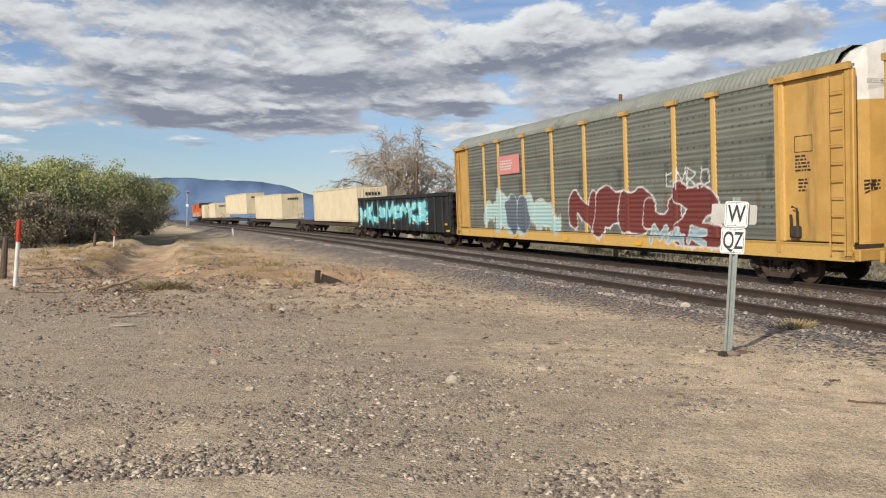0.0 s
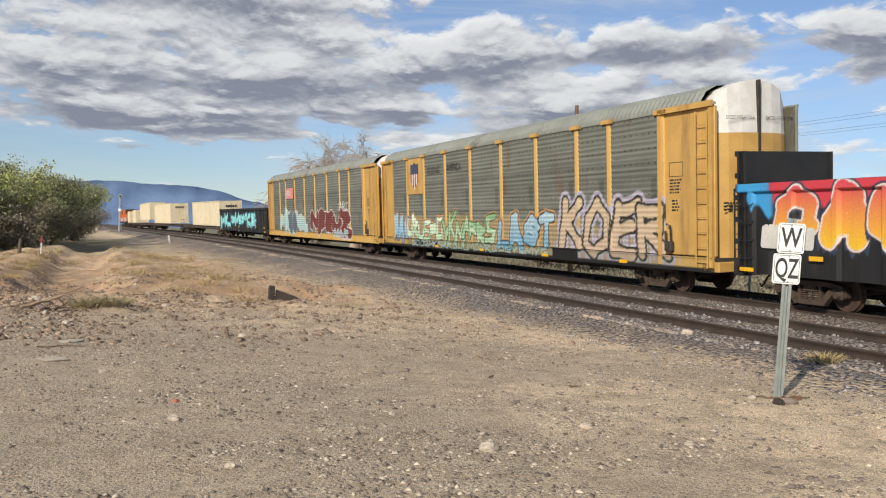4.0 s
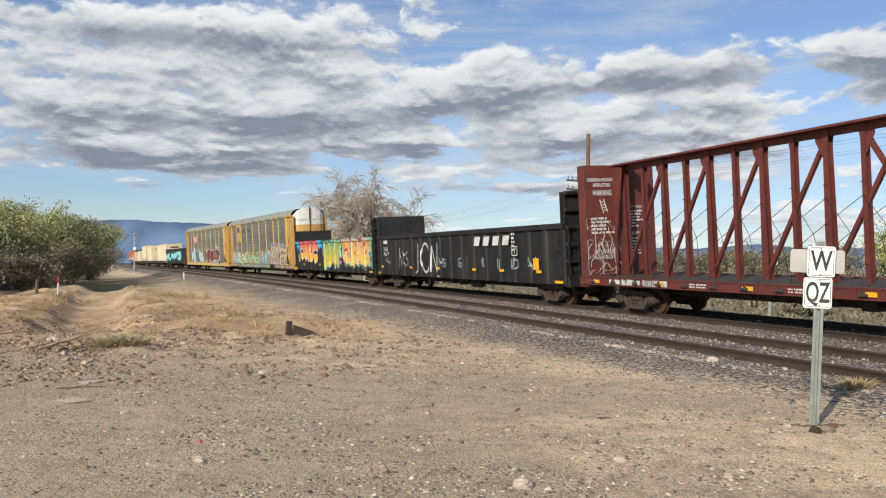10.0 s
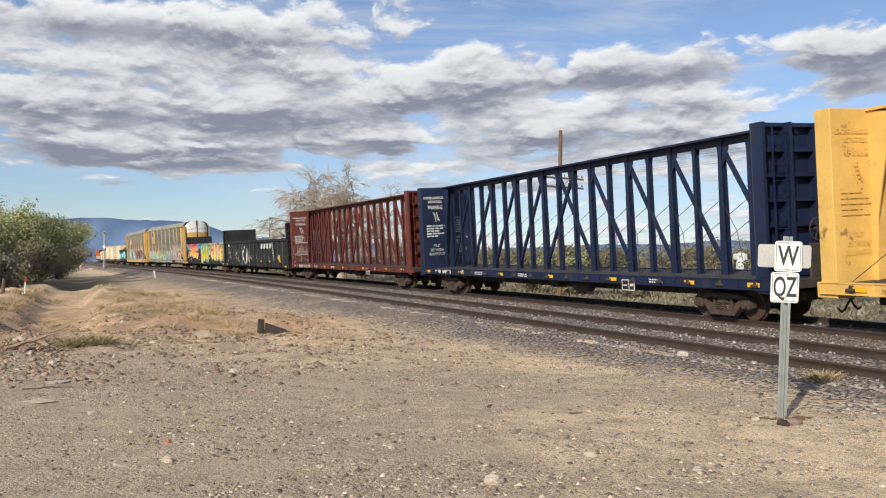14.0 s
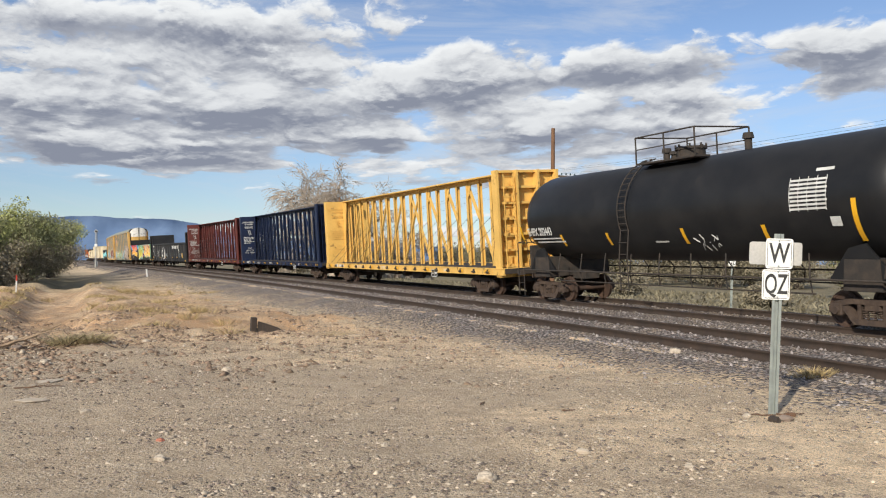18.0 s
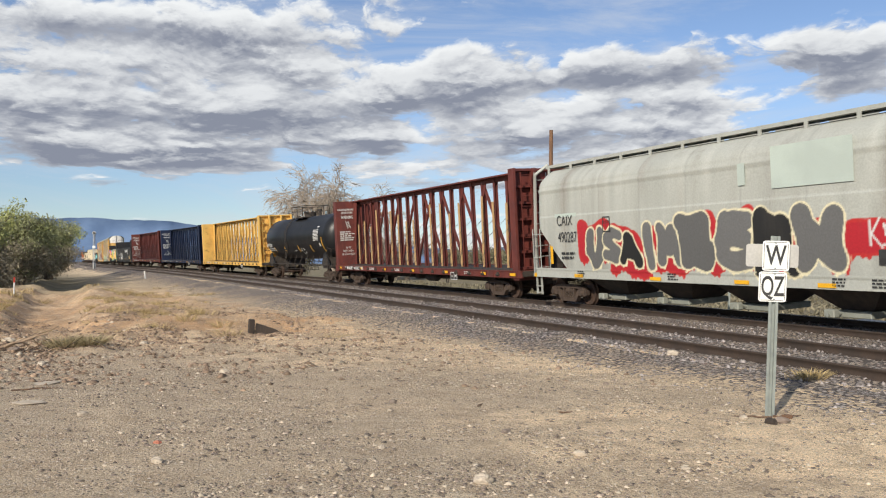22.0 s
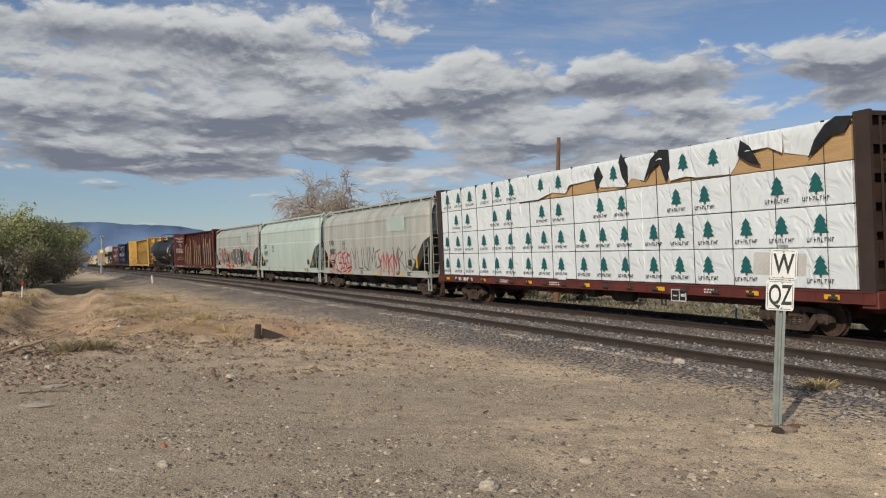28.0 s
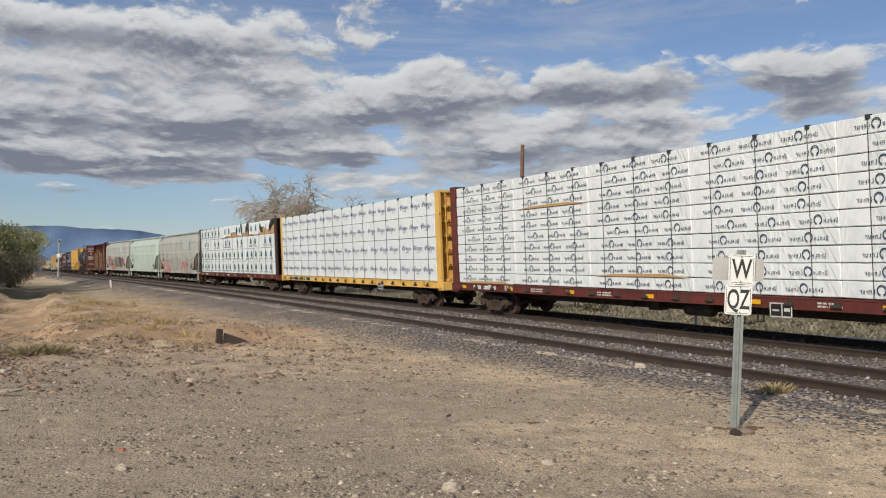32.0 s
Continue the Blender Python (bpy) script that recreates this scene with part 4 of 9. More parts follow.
for i, (x, y, r, h) in enumerate(((6.45, 11.5, 0.36, 0.15), (6.7, 11.7, 0.25, 0.11), (-6.5, 17.6, 0.55, 0.26), (-6.1, 17.8, 0.50, 0.22), (-10.6, 27.5, 0.5, 0.16), (-9.5, 29.5, 0.5, 0.2), (-15.5, 35.0, 0.6, 0.25), (-16.5, 38.0, 0.7, 0.3), (-8.8, 31.0, 0.5, 0.16), (-14.0, 31.0, 0.5, 0.2), (-19.0, 42.0, 0.8, 0.35), (-12.5, 42.0, 0.7, 0.25), (-9.2, 36.0, 0.6, 0.2), (-1.2, 21.2, 0.6, 0.08), (-17.5, 44.0, 0.8, 0.3), (-20.5, 46.0, 0.9, 0.35), (-13.0, 46.0, 0.8, 0.25), (-18.8, 39.5, 0.7, 0.3), (-21.5, 42.5, 0.9, 0.35), (-16.0, 50.0, 0.8, 0.3), (-11.2, 33.5, 0.5, 0.18), (-7.6, 28.0, 0.5, 0.14))):
    tuft(x, y, r, WEED if i in (2, 3) else STRAW, 420 if i in (2, 3) else 170, i, "low green weed growing in the dirt" if i in (2, 3) else "dry straw-coloured grass tuft in the dirt", "weed" if i in (2, 3) else "dry_grass_tuft", h)

rng_ = random.Random(53)
for i in range(64):
    y = rng_.uniform(19.0, 46.0)
    x = -11.85 - 0.345 * (y - 30) + rng_.choice((-1, 1)) * rng_.uniform(1.6, 5.5)
    if line_arrays(np.array([x]), np.array([y]))[1][0] > SIDING + 3.4:
        tuft(x, y, rng_.uniform(0.25, 0.6), STRAW, 90, 100 + i, "dry straw-coloured grass tuft in the dirt", "dry_grass_tuft", rng_.uniform(0.10, 0.30))
for i in range(46):
    stick(-6.9 + rng_.gauss(0, 0.9), 17.3 + rng_.gauss(0, 0.45), rng_.uniform(0.3, 0.9), rng_.uniform(0, 180), rng_.uniform(0.006, 0.012), 60 + i, (STICK, WOOD_DARK, WOOD_PALE)[i % 3], "dry twig in a heap of litter on the dirt", "twig", rng_.uniform(0.0, 0.22))
stick(-7.35, 17.9, 1.1, 38, 0.03, 97, WOOD_PALE, "pale bare branch leaning out of the weeds", "branch", 0.42)


# ---- whistle sign ----
def text_mesh(lines, height, align="CENTER", spacing=1.15, bold=0.0):
    cu = bpy.data.curves.new("text", "FONT")
    cu.body, cu.size, cu.align_x, cu.align_y, cu.space_line, cu.offset = lines, height * 1.38, align, "CENTER", spacing / 1.38, bold
    ob = bpy.data.objects.new("text", cu)
    me = bpy.data.meshes.new_from_object(ob)
    bpy.data.objects.remove(ob)
    return me


def rounded_plate(bm, w, h, t, r=0.03):
    pts = []
    for cx, cz, a0 in ((w / 2 - r, h / 2 - r, 0), (-w / 2 + r, h / 2 - r, 90), (-w / 2 + r, -h / 2 + r, 180), (w / 2 - r, -h / 2 + r, 270)):
        pts += [(cx + r * math.cos(radians(a0 + 22.5 * i)), cz + r * math.sin(radians(a0 + 22.5 * i))) for i in range(5)]
    prism(bm, pts, -t / 2, t / 2)


def make_sign(x, y, yaw, label, lift=0.0):
    foot = -0.1 - lift
    s = thing("whistle_sign", label, "railway sign", "whistle signs")
    s.matrix_world = Matrix.Translation((x, y, land_z(x, y) + lift)) @ Matrix.Rotation(radians(2.3), 4, "X") @ Matrix.Rotation(radians(1.0), 4, "Y") @ Matrix.Rotation(radians(yaw), 4, "Z")
    bm = bmesh.new()
    prism(bm, [(-0.045, foot), (-0.045, 2.02), (0.045, 2.02), (0.045, foot)], 0.012, 0.016)
    for sx in (-1, 1):
        box(bm, sx * 0.022 - 0.0025, -0.025, foot, sx * 0.022 + 0.0025, 0.014, 2.02)
        box(bm, min(sx * 0.022, sx * 0.05), -0.028, foot, max(sx * 0.022, sx * 0.05), -0.023, 2.02)
    part("post", bm, POST_STEEL, s, "galvanised steel channel post")
    for name, z, w, h, word, dx in (("upper_plate", 1.80, 0.285, 0.335, "W", 0.006), ("lower_plate", 1.455, 0.295, 0.335, "QZ", -0.02)):
        bm = bmesh.new()
        rounded_plate(bm, w, h, 0.004, 0.028)
        p = part(name, bm, SIGN_WHITE, s, "white plate with a thin black border and black letters " + word)
        p.matrix_local = pose(dx, -0.036, z, 0, 0, 0)
        bm = bmesh.new()
        for a, b, c, d in ((-w / 2 + 0.014, -h / 2 + 0.03, -w / 2 + 0.019, h / 2 - 0.03), (w / 2 - 0.019, -h / 2 + 0.03, w / 2 - 0.014, h / 2 - 0.03), (-w / 2 + 0.03, h / 2 - 0.019, w / 2 - 0.03, h / 2 - 0.014), (-w / 2 + 0.03, -h / 2 + 0.014, w / 2 - 0.03, -h / 2 + 0.019)):
            box(bm, a, -0.0045, b, c, -0.0025, d)
        part("border", bm, STENCIL_DARK, p)
        me = text_mesh(word, 0.225, bold=0.005)
        me.transform(Matrix.Translation((0, -0.0055, -0.005)) @ Matrix.Rotation(radians(90), 4, "X") @ Matrix.Diagonal((0.66 if len(word) == 1 else 0.54, 1, 1, 1)))
        me.materials.append(STENCIL_DARK)
        part("letters", me, None, p)
        for bz in (-h / 2 + 0.028, h / 2 - 0.028):
            bm = bmesh.new()
            tube(bm, [(-dx, -0.012, bz), (-dx, 0.002, bz)], 0.009, 8)
            part("bolt", bm, POST_STEEL, p)
    bm = bmesh.new()
    rounded_plate(bm, 0.56, 0.255, 0.004, 0.03)
    p = part("back_plate", bm, SIGN_BACK, s, "plain grey back of a second sign plate")
    p.matrix_local = pose(-0.02, 0.03, 1.80)


make_sign(4.433, 8.548, -14.0, "galvanised post with white plates lettered W and QZ")
make_sign(15.05, 34.4, -20.0, "distant whistle sign in dry grass beyond the tracks", 1.15)


# ---- pole line behind the tracks ----
def make_pole(x, y, top, yaw, name="utility_pole"):
    z = land_z(x, y)
    p = thing(name, "brown weathered wooden utility pole with two crossarms", "utility pole", "pole line")
    p.matrix_world = pose(x, y, z, 0, 0, yaw)
    h = top - z
    bm = bmesh.new()
    tube(bm, [(0, 0, -0.3), (0.02, 0, h * 0.5), (0.05, 0, h)], [0.17, 0.145, 0.115], 12)
    part("pole", bm, WOOD_POLE, p)
    ins = bmesh.new()
    tube(ins, [(0, 0, 0), (0, 0, 0.05), (0, 0, 0.06), (0, 0, 0.15), (0, 0, 0.17)], [0.012, 0.012, 0.045, 0.035, 0.015], 8)
    ins = mesh_of("insulator", ins, GLASS_INS)
    for dz, tilt, used in ((2.95, 1.2, range(10)), (3.5, 1.4, (0, 1, 8, 9))):
        bm = bmesh.new()
        bevel_box(bm, -1.52, -0.05, -0.06, 1.52, 0.05, 0.06, 0.01)
        a = part("crossarm", bm, WOOD_GREY, p)
        a.matrix_local = pose(0.04, -0.17, h - dz, 0, tilt, 0)
        for i in used:
            ob = part("insulator", ins, None, a)
            ob.location = (-1.42 + i * 0.3 + (0.14 if i > 4 else 0), 0, 0.06)
        bm = bmesh.new()
        for q in (-1, 1):
            beam(bm, (q * 0.55, -0.06, -0.06), (0, -0.02, -0.5), 0.03, 0.012)
        part("brace", bm, RAIL_STEEL, a)
    return p


POLES = ((26.3, -4.0, 9.95), (10.43, 50.0, 9.95), (-5.4, 104.0, 9.7), (-24.0, 168.0, 9.7))
for x, y, top in POLES:
    make_pole(x, y, top, 17)


def make_wires():
    for k, (dx, dz) in enumerate(((-1.42, 2.75), (-0.82, 2.75), (0.74, 2.75), (1.34, 2.75))):
        bm = bmesh.new()
        for (x0, y0, t0), (x1, y1, t1) in zip(POLES, POLES[1:]):
            c, q = math.cos(radians(17)), math.sin(radians(17))
            pts = []
            for i in range(13):
                u = i / 12
                pts.append((x0 + (x1 - x0) * u + dx * c + 0.05 * q, y0 + (y1 - y0) * u + dx * q, t0 + (t1 - t0) * u - dz - 0.9 * 4 * u * (1 - u) - dx * 0.02))
            tube(bm, pts, 0.004, 4, False)
        tagged(new("line_wire", mesh_of("line_wire", bm, WIRE)), "thin dark wire sagging between the poles", "wire", "line wires")


make_wires()


# ---- stakes, stubs and small fixtures ----
def make_stake(x, y, h, lean_x, lean_y, name, label, red_top=True, w=0.05):
    s = thing(name, label, "marker stake", "marker stakes")
    s.matrix_world = Matrix.Translation((x, y, land_z(x, y))) @ Matrix.Rotation(radians(lean_y), 4, "Y") @ Matrix.Rotation(radians(lean_x), 4, "X")
    bm = bmesh.new()
    tube(bm, [(0, 0, -0.1), (0, 0, h * (0.68 if red_top else 1.0))], w, 10)
    part("post", bm, STAKE_WHITE, s)
    if red_top:
        bm = bmesh.new()
        tube(bm, [(0, 0, h * 0.68), (0, 0, h * 0.97), (0, 0, h)], [w * 1.15, w * 1.15, w * 0.6], 10)
        part("cap", bm, STAKE_RED, s, "red top")


make_stake(-9.97, 17.55, 1.72, 0, 3.5, "marker_stake", "white marker post with a red top leaning slightly")
make_stake(-17.9, 41.9, 0.85, 0, 1.0, "marker_stake", "small white marker post with a red top", True, 0.035)
p = line_xy(82.5, 8.8)
make_stake(p.x, p.y, 0.75, 0, -8.0, "marker_stake", "short white post leaning beside the bank", False, 0.08)


def make_stub():
    x, y = -3.3, 21.6
    z = land_z(x, y)
    bm = bmesh.new()
    bevel_box(bm, -0.075, -0.075, -0.2, 0.075, 0.075, 0.37, 0.015)
    ob = new("post_stub", mesh_of("post_stub", bm, WOOD_DARK))
    ob.matrix_world = pose(x, y, z, 2, 3, 20)
    tagged(ob, "dark sawn-off wooden post stub in a dirt mound", "post stub")
    bm = bmesh.new()
    prism(bm, [(0, -0.2), (0, 0.27), (0.5, 0.10), (0.72, -0.03), (0.72, -0.2)], -0.035, 0.035)
    ob = new("plank", mesh_of("plank", bm, WOOD_DARK))
    ob.matrix_world = pose(x + 0.12, y + 0.05, z, 0, 0, 8)
    tagged(ob, "dark broken plank half buried against the post stub", "plank")


make_stub()
stick(-11.3, 21.0, 0.9, 8, 0.11, 31, WOOD_PALE, "pale broken log lying on the sand", "log")
stick(-9.7, 20.7, 1.2, -4, 0.02, 32, WOOD_GREY, "long grey dead branch lying on the sand", "branch", 0.1)
stick(-7.3, 17.3, 1.0, 30, 0.04, 33, WOOD_PALE, "short pale dead branch lying on the sand", "branch", 0.28)
stick(-12.5, 24.0, 1.2, 12, 0.025, 34, WOOD_GREY, "long grey dead branch lying on the sand", "branch", 0.1)


def make_fence_post(x, y, h, mat_, label):
    bm = bmesh.new()
    tube(bm, [(0, 0, -0.2), (0.02, 0, h * 0.6), (0.03, 0.01, h)], [0.09, 0.08, 0.07], 9)
    ob = new("fence_post", mesh_of("fence_post", bm, mat_))
    ob.matrix_world = pose(x, y, land_z(x, y), 1, 2, 0)
    tagged(ob, label, "fence post", "fence posts")


make_fence_post(-11.75, 20.2, 1.15, WOOD_GREY, "dark weathered fence post")
make_fence_post(-11.98, 20.0, 1.2, REFLECT, "yellow painted wooden fence post")
make_fence_post(-18.7, 41.3, 0.75, WOOD_GREY, "dark weathered fence post stub")


def make_signal():
    p = line_xy(133.0, 8.0)
    z = land_z(p.x, p.y)
    s = thing("signal_mast", "silver railway signal mast with a hooded head", "railway signal")
    s.matrix_world = pose(p.x, p.y, z, 0, 0, 10)
    bm = bmesh.new()
    tube(bm, [(0, 0, 0), (0, 0, 5.3)], 0.07, 10)
    part("mast", bm, SILVER, s)
    bm = bmesh.new()
    tube(bm, [(0, -0.12, 0), (0, 0.14, 0)], 0.25, 20)
    h = part("target", bm, SILVER, s)
    h.location = (0, 0, 5.35)
    bm = bmesh.new()
    tube(bm, [(0, -0.35, 0), (0, -0.1, 0)], 0.13, 14)
    part("hood", bm, UNDER, h)
    bm = bmesh.new()
    bevel_box(bm, -0.2, -0.18, 0.0, 0.2, 0.18, 0.8, 0.03)
    part("relay_case", bm, SILVER, s).location = (0.05, 0.3, 0.15)
    bm = bmesh.new()
    for q in (-0.17, 0.17):
        box(bm, q - 0.015, 0.12, 0.1, q + 0.015, 0.15, 5.2)
    for i in range(16):
        box(bm, -0.17, 0.125, 0.4 + i * 0.3, 0.17, 0.145, 0.43 + i * 0.3)
    part("ladder", bm, SILVER, s)
    bm = bmesh.new()
    bevel_box(bm, -0.2, -0.04, -0.2, 0.2, 0.04, 0.2, 0.02)
    part("number_plate", bm, SIGN_WHITE, s).location = (0, -0.12, 3.3)


make_signal()


def make_culvert():
    c = thing("concrete_headwall", "low weathered concrete headwall below the far bank", "culvert")
    x, y = 15.3, 23.6
    c.matrix_world = pose(x, y, land_z(x, y), 0, 0, 22 + 90)
    bm = bmesh.new()
    bevel_box(bm, -0.95, -0.22, -0.3, 0.95, 0.22, 0.72, 0.03)
    part("wall", bm, CONCRETE, c)
    bm = bmesh.new()
    bevel_box(bm, -1.05, -0.32, 0.72, 1.05, 0.32, 0.84, 0.02)
    part("coping", bm, CONCRETE, c)


make_culvert()


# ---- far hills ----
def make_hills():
    for name, dist, hgt, seed, mat_, label, a0, a1 in (("far_mountain_range", 3900, 1.0, 4, HILLS, "mountain range on the horizon, its blue haze painted on", -1.6, 1.6),):
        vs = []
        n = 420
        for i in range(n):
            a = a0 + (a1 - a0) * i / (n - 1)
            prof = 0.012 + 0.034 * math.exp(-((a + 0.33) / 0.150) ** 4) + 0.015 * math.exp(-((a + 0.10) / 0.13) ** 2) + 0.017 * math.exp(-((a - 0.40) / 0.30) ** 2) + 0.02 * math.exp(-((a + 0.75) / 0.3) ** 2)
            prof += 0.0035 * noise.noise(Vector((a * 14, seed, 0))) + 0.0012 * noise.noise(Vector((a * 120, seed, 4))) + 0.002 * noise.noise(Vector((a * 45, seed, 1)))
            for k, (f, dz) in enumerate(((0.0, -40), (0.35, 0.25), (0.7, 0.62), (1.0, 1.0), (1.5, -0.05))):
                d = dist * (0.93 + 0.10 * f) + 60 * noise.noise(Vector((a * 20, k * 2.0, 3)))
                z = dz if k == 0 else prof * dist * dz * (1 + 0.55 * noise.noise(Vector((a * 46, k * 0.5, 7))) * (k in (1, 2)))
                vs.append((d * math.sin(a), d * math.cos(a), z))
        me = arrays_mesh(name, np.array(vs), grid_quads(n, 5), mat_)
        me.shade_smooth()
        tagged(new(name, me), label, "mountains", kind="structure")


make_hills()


# ---- trees and shrubs ----
def leaf_cloud(rng, centres, radii, count, size, flat=0.8):
    """Small two-triangle leaves or twig clumps in soft lumps; returns verts and quads."""
    idx = rng.randint(0, len(centres), count)
    d = rng.randn(count, 3)
    d /= np.linalg.norm(d, axis=1, keepdims=True) + 1e-9
    p = centres[idx] + d * radii[idx][:, None] * (rng.rand(count, 1) ** 0.45) * np.array([1, 1, flat])
    u, w = rng.randn(count, 3), rng.randn(count, 3)
    u /= np.linalg.norm(u, axis=1, keepdims=True)
    w -= (w * u).sum(1, keepdims=True) * u
    w /= np.linalg.norm(w, axis=1, keepdims=True)
    s = size * (0.5 + rng.rand(count, 1))
    q = np.stack([p - u * s, p + w * s * 0.45, p + u * s, p - w * s * 0.45], 1)
    return q.reshape(-1, 3), np.arange(count * 4).reshape(-1, 4)


def make_shrub(x, y, h, w, seed, mat_, name="shrub", label="large olive-green desert shrub with tangled grey stems", leaves=6500, size=0.085, bare=0.0, group="shrub thicket"):
    rng = np.random.RandomState(seed)
    r = random.Random(seed)
    s = thing(name, label, "shrub", group)
    s.location = (x, y, land_z(x, y) - 0.05)
    bm = bmesh.new()
    tips = []
    for i in range(15):
        a, lean = r.uniform(0, 6.283), r.uniform(0.15, 0.5) * w
        p = Vector((r.uniform(-0.25, 0.25), r.uniform(-0.25, 0.25), 0))
        pts, hh = [p.copy()], h * r.uniform(0.6, 0.92)
        for k in range(1, 6):
            u = k / 5
            pts.append(Vector((p.x + math.cos(a) * lean * u ** 1.3 + r.uniform(-0.12, 0.12), p.y + math.sin(a) * lean * u ** 1.3 + r.uniform(-0.12, 0.12), hh * u ** 0.85)))
        tube(bm, pts, [0.06, 0.05, 0.04, 0.03, 0.02, 0.01], 5, False)
        tips += pts[1 + i % 2:]
        for k in (2, 3, 4, 4, 3):
            b = pts[k] + Vector((r.uniform(-1, 1), r.uniform(-1, 1), r.uniform(0.1, 0.9))) * w * 0.2
            tube(bm, [pts[k], (pts[k] + b) / 2 + Vector((0, 0, 0.08)), b], [0.025, 0.018, 0.008], 5, False)
            tips.append(b)
    part("stem", bm, BARK, s, "tangled grey-brown stems")
    c = np.array([tuple(t) for t in tips])
    rad = rng.uniform(0.16, 0.34, len(c)) * w * 0.5
    v, f = leaf_cloud(rng, c, rad, leaves, size)
    keep = v[:, 2].reshape(-1, 4).min(1) > 0.02
    q = v.reshape(-1, 4, 3)[keep]
    part("crown", arrays_mesh("crown", q.reshape(-1, 3), np.arange(len(q) * 4).reshape(-1, 4), mat_), None, s)
    v, f = leaf_cloud(rng, c * np.array([1.05, 1.05, 0.55]), rad * 1.25, leaves * 2 // 3, size * 0.9)
    q = v.reshape(-1, 4, 3)
    v = q[q[..., 2].min(1) > 0.0].reshape(-1, 3)
    f = np.arange(len(v)).reshape(-1, 4)
    part("inner_twig", arrays_mesh("inner_twig", v, f, LEAF_GREY), None, s, "grey leafless inner twigs")
    return s


THICKET = ((-27.0, 45.0, 5.0, 5.2, 0), (-30.5, 47.5, 6.4, 6.0, 1), (-24.3, 46.0, 3.4, 3.8, 2), (-28.6, 55.0, 6.6, 6.2, 1), (-33.0, 56.0, 7.4, 6.6, 0), (-25.8, 56.0, 5.2, 5.2, 0), (-28.4, 63.5, 6.8, 6.2, 1),
           (-32.6, 68.0, 7.6, 6.6, 0), (-28.0, 70.5, 6.4, 6.0, 0), (-30.4, 78.0, 6.8, 6.2, 1), (-35.2, 82.0, 7.8, 6.8, 1), (-32.0, 86.0, 6.4, 6.0, 0), (-38.5, 61.0, 7.6, 6.6, 0), (-39.5, 74.0, 8.2, 7.0, 1), (-22.6, 49.5, 2.4, 3.0, 2), (-36.5, 49.0, 6.6, 6.2, 0), (-42.0, 88.0, 8.0, 7.0, 0), (-34.6, 94.0, 6.4, 6.0, 1))
for i, (x, y, h, w, k) in enumerate(THICKET):
    make_shrub(x - (1.6 if y > 50 else 0.2), y, h, w, 40 + i, (LEAF_OLIVE, LEAF_SPRING, LEAF_GREY)[k], label=("large olive-green desert shrub with tangled grey stems", "large shrub in fresh yellow-green spring leaf", "low grey leafless shrub at the thicket's edge")[k], leaves=(15000, 15000, 6000)[k], size=0.085)

FIELD = ((14, 82, 3.0, 4.0, 0), (-4, 122, 4.0, 5.5, 0), (-20, 150, 4.2, 6.0, 1), (-14, 138, 4.0, 5.5, 0), (22, 46, 1.2, 2.2, 2), (31, 45, 1.3, 2.4, 2), (38, 50, 1.4, 2.6, 2), (18, 60, 1.5, 2.6, 2), (13.5, 63, 3.6, 3.8, 1), (15.5, 66, 4.2, 4.2, 0), (12.0, 70, 3.8, 4.0, 0))
for i, (x, y, h, w, k) in enumerate(FIELD):
    make_shrub(x, y, h, w, 80 + i, (BRUSH, LEAF_OLIVE, LEAF_GREY)[k], label=("grey-brown shrub in the dry field", "olive-green shrub in the dry field", "low grey leafless shrub in dry grass")[k], leaves=4200, size=0.11, group="field shrubs")


# brush along the far side of the field
rng_ = random.Random(77)
for i in range(52):
    p = line_xy(-16 + i * 2.9 + rng_.uniform(-1.2, 1.2), -46 - rng_.uniform(0, 14))
    make_shrub(p.x, p.y, rng_.uniform(4.7, 5.5), rng_.uniform(6.5, 8.0), 130 + i, (BRUSH, BRUSH, FIELD_STRAW)[i % 3], label="grey-brown leafless brush beyond the dry field", leaves=4200, size=0.13, group="field shrubs")
make_shrub(31.0, 53.0, 6.3, 3.8, 177, LEAF_SPRING, label="small tree in fresh spring leaf beyond the tracks", leaves=3800, size=0.085, group="field shrubs")


